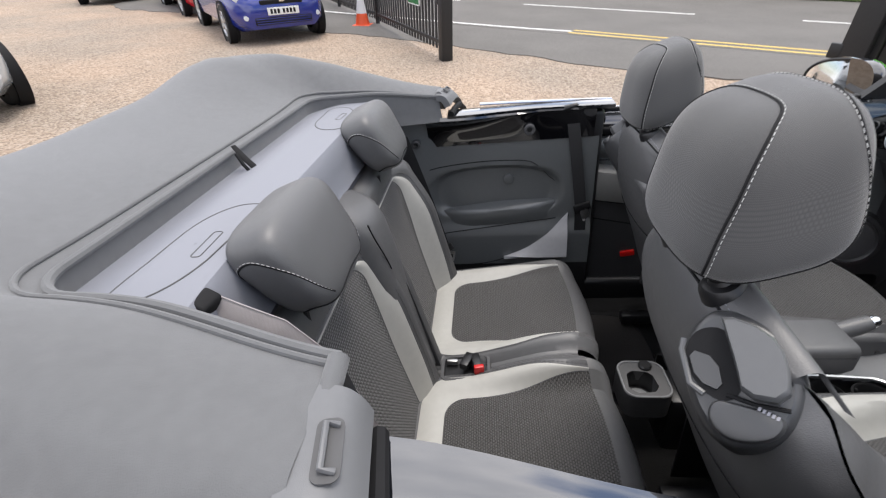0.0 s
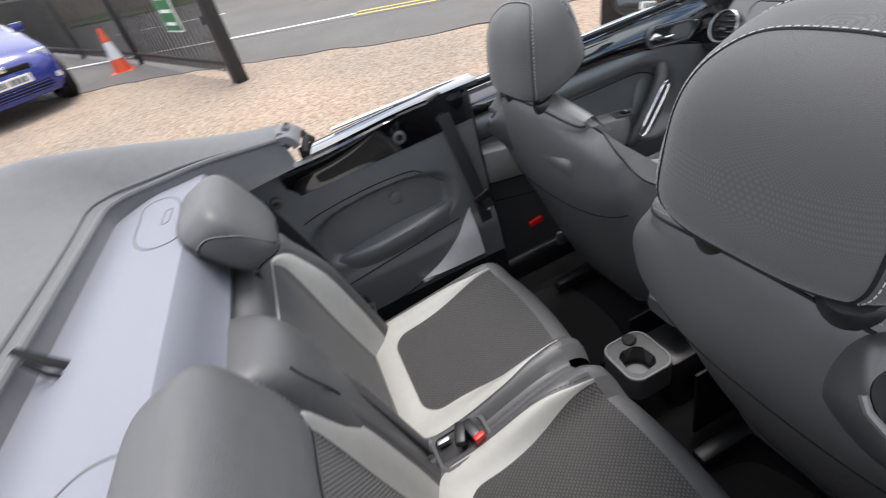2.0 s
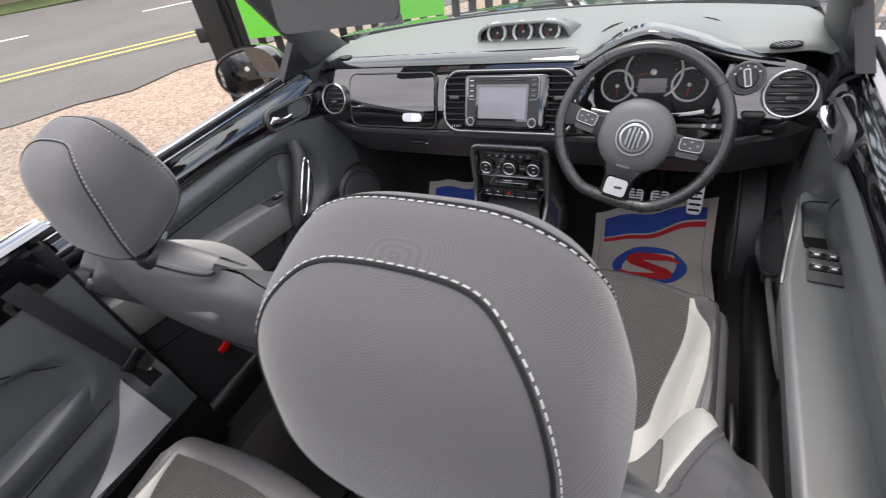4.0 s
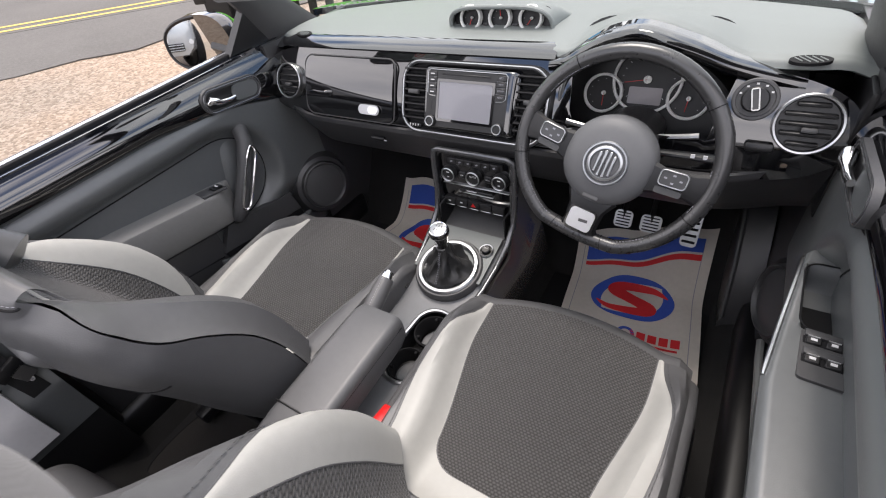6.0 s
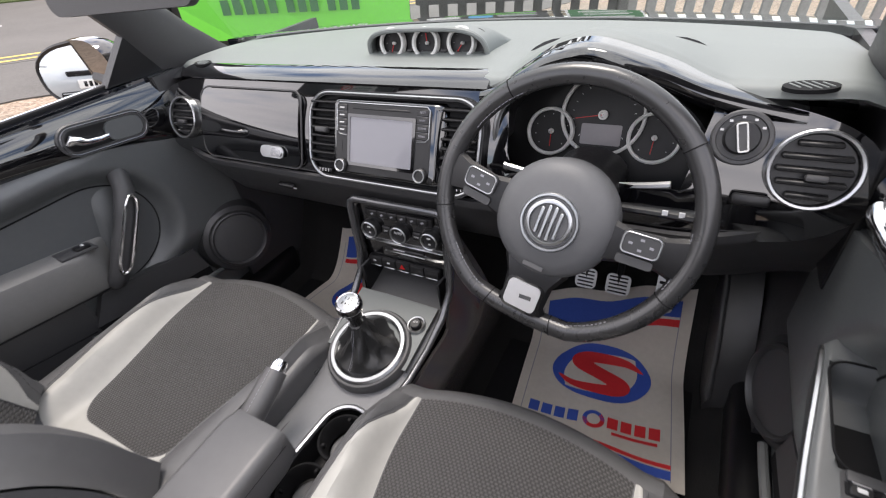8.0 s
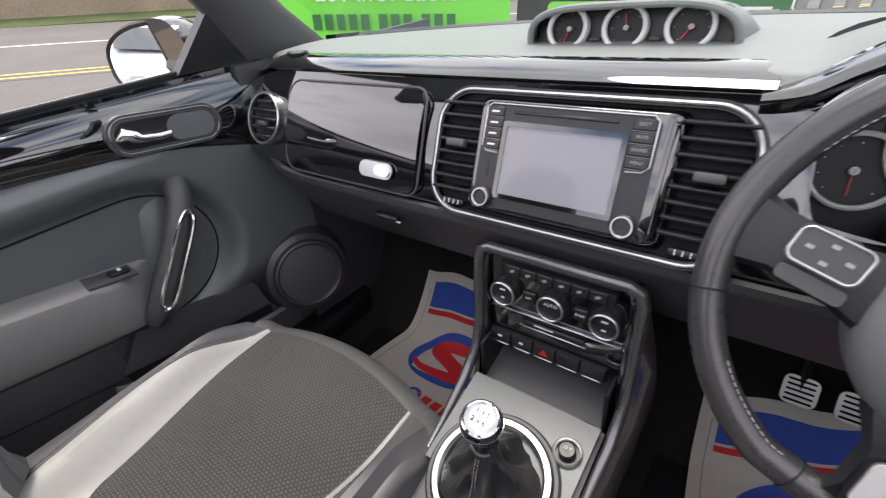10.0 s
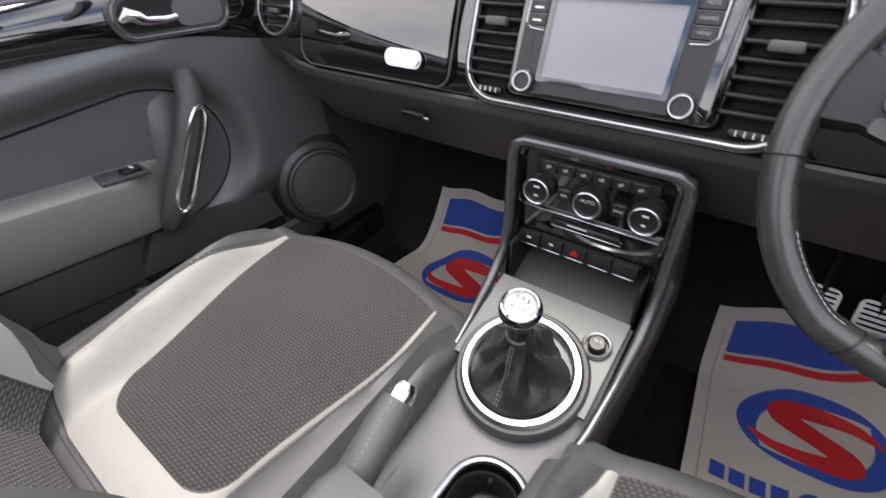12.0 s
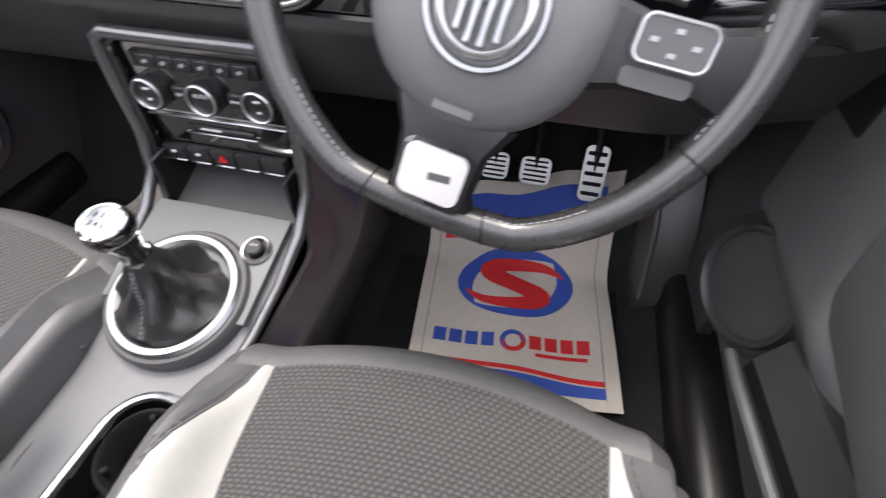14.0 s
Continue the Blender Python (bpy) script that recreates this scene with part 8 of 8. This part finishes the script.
def palisade(p0, p1, h, mat, label, post_every=2.4, pale=0.07, gap=0.075, name="fence", rails=True):
    ob = thing(name, label, "fence", at=LEVEL)
    d = p1 - p0
    n = int(d.length / (pale + gap))
    rot = math.degrees(math.atan2(d.y, d.x))
    base = boxed((0, 0, h / 2 + 0.06), (pale, 0.02, h - 0.1), 0.006, 1)
    me = bpy.data.meshes.new("pale")
    for v in base.verts:
        if v.co.z > h * 0.6 and abs(v.co.x) > 0.01:
            v.co.z -= 0.05
    base.to_mesh(me)
    base.free()
    me.materials.append(mat)
    for k in range(n):
        o = new("pale", me)
        o.parent = ob
        p = p0 + d * ((k + 0.5) / n)
        o.matrix_basis = pose(p.x, p.y, p.z, 0, 0, rot)
    mid = (p0 + p1) / 2
    for z in (0.22, h - 0.35):
        part("rail", boxed((mid.x, mid.y, z), (d.length, 0.04, 0.05), 0.006, 1, (0, 0, rot)), mat, ob)
    k = int(d.length / post_every)
    for q in range(k + 1):
        p = p0 + d * (q / max(k, 1))
        part("post", boxed((p.x, p.y, h / 2), (0.07, 0.07, h), 0.008, 1, (0, 0, rot)), mat, ob)
    return ob


def sign(p, d, w, h, z, mat, label, lines=4):
    ob = thing("sign", label, "sign", at=LEVEL)
    rot = math.degrees(math.atan2(d.y, d.x))
    m = pose(p.x, p.y, z, 90, 0, rot)
    part("board", slab(rounded(w, h, 0.01, 2), -0.008, 0.008, m), M_LETTER, ob, "white edged board")
    part("panel", slab(rounded(w - 0.03, h - 0.03, 0.01, 2), 0.008, 0.011, m), mat, ob)
    part("panel", slab(rounded(w - 0.03, h - 0.03, 0.01, 2), -0.011, -0.008, m), mat, ob)
    for k in range(lines):
        for q in (1, -1):
            part("print_bar", boxed((0, h * 0.34 - k * h * 0.7 / max(lines - 1, 1) * 0.98, q * 0.0115), (w * (0.7 - 0.12 * (k % 2)), h * 0.06, 0.002), 0, 1, (0, 0, 0), m), M_LETTER, ob)
    return ob


def cone(p):
    ob = thing("traffic_cone", "orange and white traffic cone by the gate", "traffic cone", at=pose(p.x, p.y, 0.01))
    part("base", boxed((0, 0, 0.02), (0.36, 0.36, 0.04), 0.015, 2), M_CONE, ob)
    part("cone_body", turned([(0.14, 0.03), (0.1, 0.24)], 24), M_CONE, ob)
    part("white_sleeve", turned([(0.101, 0.24), (0.06, 0.5)], 24), M_LETTER, ob, "white reflective sleeve")
    part("cone_tip", turned([(0.06, 0.5), (0.03, 0.7), (0.001, 0.705)], 24), M_CONE, ob)
    return ob


def parked_car(p, heading, mat, label, L=3.9, W=1.69, H=1.52, group="parked cars", plate=True):
    """A parked hatchback: heading is the way its nose points, in degrees."""
    ob = thing("parked_car", label, "car", group, at=pose(p.x, p.y, 0.0, 0, 0, heading - 90))
    hw = W / 2
    # stations from nose to tail: y, half width, underside, waist, and upper line with its half width
    st = [(L / 2, 0.5, 0.32, 0.55, 0.6, 0.42), (L / 2 - 0.06, 0.64, 0.24, 0.62, 0.72, 0.55), (L / 2 - 0.3, 0.78, 0.2, 0.74, 0.84, 0.66), (L / 2 - 0.75, hw, 0.2, 0.86, 0.97, 0.72), (L / 2 - 1.0, hw, 0.2, 0.9, 1.04, 0.74),
          (L / 2 - 1.5, hw, 0.2, 0.92, H - 0.08, 0.6), (L / 2 - 2.0, hw, 0.2, 0.93, H, 0.58), (L / 2 - 2.9, hw, 0.2, 0.95, H - 0.02, 0.57), (L / 2 - 3.5, hw, 0.22, 0.97, H - 0.14, 0.55), (-L / 2 + 0.12, hw - 0.05, 0.26, 0.95, 1.02, 0.62), (-L / 2, hw - 0.16, 0.34, 0.8, 0.86, 0.55)]
    st = [(y * 1.0, a, b, c, d, e) for y, a, b, c, d, e in st if y >= -L / 2 - 1e-6]
    rings = []
    for y, w, zu, zw, zt, wt in st:
        half = [(w * 0.82, zu), (w * 0.97, zu + 0.1), (w, (zu + zw) / 2), (w * 0.985, zw - 0.04), (w * 0.95, zw), (wt + (w * 0.93 - wt) * 0.35, zw + (zt - zw) * 0.62), (wt * 0.92, zt - 0.03), (wt * 0.6, zt), (0.0, zt + 0.012)]
        rings.append([Vector((x, y, z)) for x, z in half] + [Vector((-x, y, z)) for x, z in reversed(half[:-1])])
    body = part("body", lofted(rings), mat, ob)
    # glass
    def lerp_ring(i0, i1, t, k):
        return rings[i0][k].lerp(rings[i1][k], t)
    n = len(rings[0])
    ws = sheet(lambda i, j: (lambda a, b: a.lerp(b, i) + Vector((0, 0.012, 0.012)))(Vector((-0.66 + 0.1 * j, L / 2 - 1.0 - 0.5 * j - 0.03, 1.05 + (H - 0.14 - 1.05) * j)), Vector((0.66 - 0.1 * j, L / 2 - 1.0 - 0.5 * j - 0.03, 1.05 + (H - 0.14 - 1.05) * j))), 8, 6)
    for v in ws.verts:
        v.co.y += 0.05 * (1 - (v.co.x / 0.66) ** 2)
        v.co.z += 0.03
    part("windscreen", ws, M_CARGLASS, ob, "dark windscreen")
    for s in (-1, 1):
        for y0_, y1_ in ((L / 2 - 1.35, L / 2 - 2.05), (L / 2 - 2.12, L / 2 - 2.9)):
            part("side_window", sheet(lambda i, j: Vector((s * (hw * 0.945 - 0.2 * j + 0.012), y0_ + (y1_ - y0_) * i - (0.22 * j if y0_ > L / 2 - 1.5 and i < 0.5 else 0) * (1 - i), 0.98 + (H - 0.16 - 0.98) * j)), 8, 4), M_CARGLASS, ob)
        lamp = part("headlamp", lofted([[Vector((s * (0.58 + dx * sc), L / 2 - 0.14 + 0.05 * k - abs(dx) * 0.3 - 0.25 * max(dx * 1, 0), 0.69 + dv * sc)) for dx, dv in rounded(0.26, 0.15, 0.06, 5)] for k, sc in ((-2, 1.0), (0, 1.0), (1, 0.8))]), M_LAMP, ob, "clear headlamp")
        part("mirror", boxed((s * (hw + 0.08), L / 2 - 1.3, 1.0), (0.16, 0.08, 0.12), 0.03, 2), mat, ob)
        part("fog_lamp", turned([(0.04, 0), (0.035, 0.02), (0.001, 0.02)], 16, pose(s * 0.6, L / 2 - 0.05, 0.42, -90, 0, 0)), M_LAMP, ob)
        for y in (L / 2 - 0.72, L / 2 - 0.72 - 2.5):
            wm_ = pose(s * (hw - 0.1), y, 0.3, 0, 90 * s, 0)
            wh = part("wheel", turned([(0.2, -0.09), (0.28, -0.09), (0.3, -0.06), (0.3, 0.07), (0.28, 0.1), (0.2, 0.1)], 32, wm_), M_TYRE, ob, "black tyre")
            part("rim", turned([(0.205, 0.1), (0.19, 0.085), (0.17, 0.07), (0.05, 0.08), (0.001, 0.085)], 32, wm_), M_SATIN, wh, "alloy rim")
            for k in range(6):
                part("spoke", boxed((0.11 * math.cos(k * 1.047), 0.11 * math.sin(k * 1.047), 0.086), (0.17, 0.035, 0.02), 0.006, 1, (0, 0, 60 * k), wm_), M_SATIN, wh)
            part("wheel_arch", turned([(0.3, -0.02), (0.345, -0.02), (0.35, 0.105), (0.3, 0.1)], 28, wm_), M_SEAL, ob)
    part("upper_grille", boxed((0, L / 2 - 0.02, 0.63), (0.7, 0.06, 0.07), 0.02, 2), M_SEAL, ob, "black grille")
    part("lower_grille", boxed((0, L / 2 - 0.005, 0.36), (0.95, 0.05, 0.11), 0.02, 2), M_SEAL, ob)
    for k in range(3):
        part("grille_bar", boxed((0, L / 2 + 0.018, 0.325 + 0.035 * k), (0.92, 0.014, 0.012), 0.003, 1), mat, ob)
    part("nose_emblem", boxed((0, L / 2 + 0.012, 0.665), (0.09, 0.02, 0.07), 0.02, 2), M_CHROME, ob, "plain chrome emblem")
    if plate:
        pl = part("number_plate", boxed((0, L / 2 + 0.03, 0.5), (0.52, 0.012, 0.11), 0.004, 1), M_LABEL, ob, "white number plate")
        for k in range(7):
            part("print_bar", boxed((-0.18 + 0.058 * k + (0.03 if k > 3 else 0), L / 2 + 0.0365, 0.5), (0.038, 0.002, 0.068), 0, 1), M_SEAL, pl)
    return ob


yard()
road()
far_wall()
hedge(-14, 22, 9.6, 1.8, "green hedge above the street wall")
leaf0, leaf1 = Vector((-9.95, -1.95, 0)) * NEAR, Vector((-6.72, -0.12, 0)) * NEAR
palisade(leaf0, leaf1, 1.9, M_FENCE, "black palisade gate leaf standing open", name="gate_leaf", pale=0.06, gap=0.07)
post = thing("gate_post", "stout black gate post in the gravel", "gate post", "gate posts", at=pose(leaf1.x, leaf1.y, 0, 0, 0, 28))
part("shaft", boxed((0, 0, 1.05), (0.16, 0.16, 2.1), 0.01, 2), M_FENCE, post)
part("hinge", boxed((-0.1, -0.06, 0.75), (0.08, 0.05, 0.1), 0.01, 2), M_FENCE, post)
copy_thing(post, pose(-3.36 * NEAR, 3.36 * NEAR, 0, 0, 0, 40))
palisade(Vector((-18.5, -7.2, 0)) * NEAR, leaf0, 1.6, M_FENCE, "black railing fence along the verge", pale=0.045, gap=0.08)
sign(leaf0.lerp(leaf1, 0.72) + Vector((0.05, -0.09, 0)), leaf1 - leaf0, 0.5, 0.65, 0.95, M_SIGN, "small green and white notice on the gate")
cone(Vector((-9.8, -2.25, 0)) * NEAR)
f0, f1 = Vector((-3.3, 3.45, 0)) * NEAR, Vector((1.1, 6.2, 0)) * NEAR
fm = f0.lerp(f1, 0.62)
palisade(f0, fm, 2.15, M_FENCE, "black palisade fence ahead of the car", pale=0.06, gap=0.06)
palisade(fm, Vector((7.5, 10.2, 0)) * NEAR, 2.0, M_FENCEGREY, "grey galvanised palisade fence beyond the bonnet", pale=0.07, gap=0.06)


def banner():
    ob = thing("banner", "bright green advertising banner with white lettering on the fence", "banner", at=LEVEL)
    d = (f1 - f0).normalized()
    nrm = Vector((d.y, -d.x, 0))
    c = f0 + d * 0.85 + nrm * 0.09
    rot = math.degrees(math.atan2(d.y, d.x))
    m = pose(c.x, c.y, 1.2, 90, 0, rot)
    sh = bmesh.new()
    grid(sh, lambda i, j: m @ Vector((-0.72 + 1.46 * i, -0.52 + 1.0 * j, 0.012 * math.sin(9 * i + 3 * j))), 30, 14)
    shell("cloth", sh, M_BANNER, 0.003, ob)
    words("at Affordable", 0.165, m @ pose(0.02, -0.17, 0.018), M_LETTER, ob, 0.002)
    for k in range(11):
        part("print_bar", boxed((-0.42 + 0.075 * k + (0.035 if k > 4 else 0) + (0.035 if k > 7 else 0), -0.33, 0.018), (0.05, 0.085, 0.003), 0, 1, (0, 0, 0), m), M_SIGN, ob)
    return ob


def car_poster(a):
    """A dark poster with plain patches where pictures of cars are printed."""
    ob = thing("poster", "dark printed poster with pale and blue patches on the fence", "poster", at=LEVEL)
    d = (f1 - f0).normalized()
    c = f0 + d * a + Vector((d.y, -d.x, 0)) * 0.09
    m = pose(c.x, c.y, 1.18, 90, 0, math.degrees(math.atan2(d.y, d.x)))
    part("board", slab(rounded(0.84, 0.7, 0.01, 2), -0.006, 0.006, m), M_FENCE, ob)
    for x, y, w, h, mt in ((-0.26, -0.1, 0.22, 0.09, M_LABEL), (-0.02, -0.09, 0.16, 0.1, P_BLUEPRINT), (0.22, -0.12, 0.26, 0.12, M_GREYPRINT), (-0.1, 0.08, 0.5, 0.1, M_LABEL), (0.05, -0.24, 0.6, 0.06, M_BANNER)):
        part("print_patch", slab(rounded(w, h, 0.03, 4, x, y), 0.006, 0.008, m), mt, ob)
    return ob


P_BLUEPRINT = material("light_blue_print", (0.1, 0.4, 0.7), 0.5, spread=0.1)
banner()
car_poster(2.05)
sign(f0 + (f1 - f0).normalized() * 2.82 + Vector((0.08, -0.12, 0)), f1 - f0, 0.5, 0.5, 1.1, M_SIGN, "dark green notice board on the fence", 4)
P_BLUE, P_RED, P_LIME, P_DARK, P_SILVER = paint("blue_car_paint", (0.008, 0.02, 0.2)), paint("red_car_paint", (0.45, 0.015, 0.03)), paint("lime_car_paint", (0.55, 0.55, 0.05)), paint("dark_car_paint", (0.02, 0.02, 0.022)), paint("silver_car_paint", (0.42, 0.45, 0.47))
fl, fr, rl = Vector((-8.1, -4.2, 0)) * NEAR, Vector((-9.1, -3.12, 0)) * NEAR, Vector((-9.99, -5.68, 0)) * NEAR
ax = ((fl - rl).normalized() + Vector(((fr - fl).y, -(fr - fl).x, 0)).normalized() * 0.8).normalized()
hd = math.degrees(math.atan2(ax.y, ax.x))
nose = (fl + fr) / 2 + ax * 0.7
side_v = Vector((-ax.y, ax.x, 0))
parked_car(nose - ax * 1.95, hd, P_BLUE, "dark blue parked hatchback facing the yard")
parked_car(nose - ax * 2.25 - side_v * 0 + Vector((-3.0, -2.75, 0)), hd + 3, P_RED, "red parked hatchback beside the blue one")
parked_car(nose - ax * 2.0 + Vector((-5.3, -4.5, 0)), hd + 2, P_LIME, "lime yellow parked hatchback")
parked_car(nose - ax * 1.0 + Vector((-7.6, -6.8, 0)), hd + 2, P_SILVER, "silver parked hatchback at the row's end")
parked_car(Vector((-14.6, -11.6, 0)), hd - 8, P_DARK, "black parked car at the back of the yard")
parked_car(Vector((-3.9, -6.3, 0)), 62, P_SILVER, "silver parked car close behind the convertible", L=4.3, W=1.78)
parked_car(Vector((2.2, -6.5, 0)), 85, P_DARK, "dark parked car behind the convertible", L=4.3, W=1.8, H=1.65)
parked_car(Vector((-1.2, -7.3, 0)), 78, P_DARK, "dark four-wheel-drive car parked behind the convertible", L=4.5, W=1.85, H=1.75)
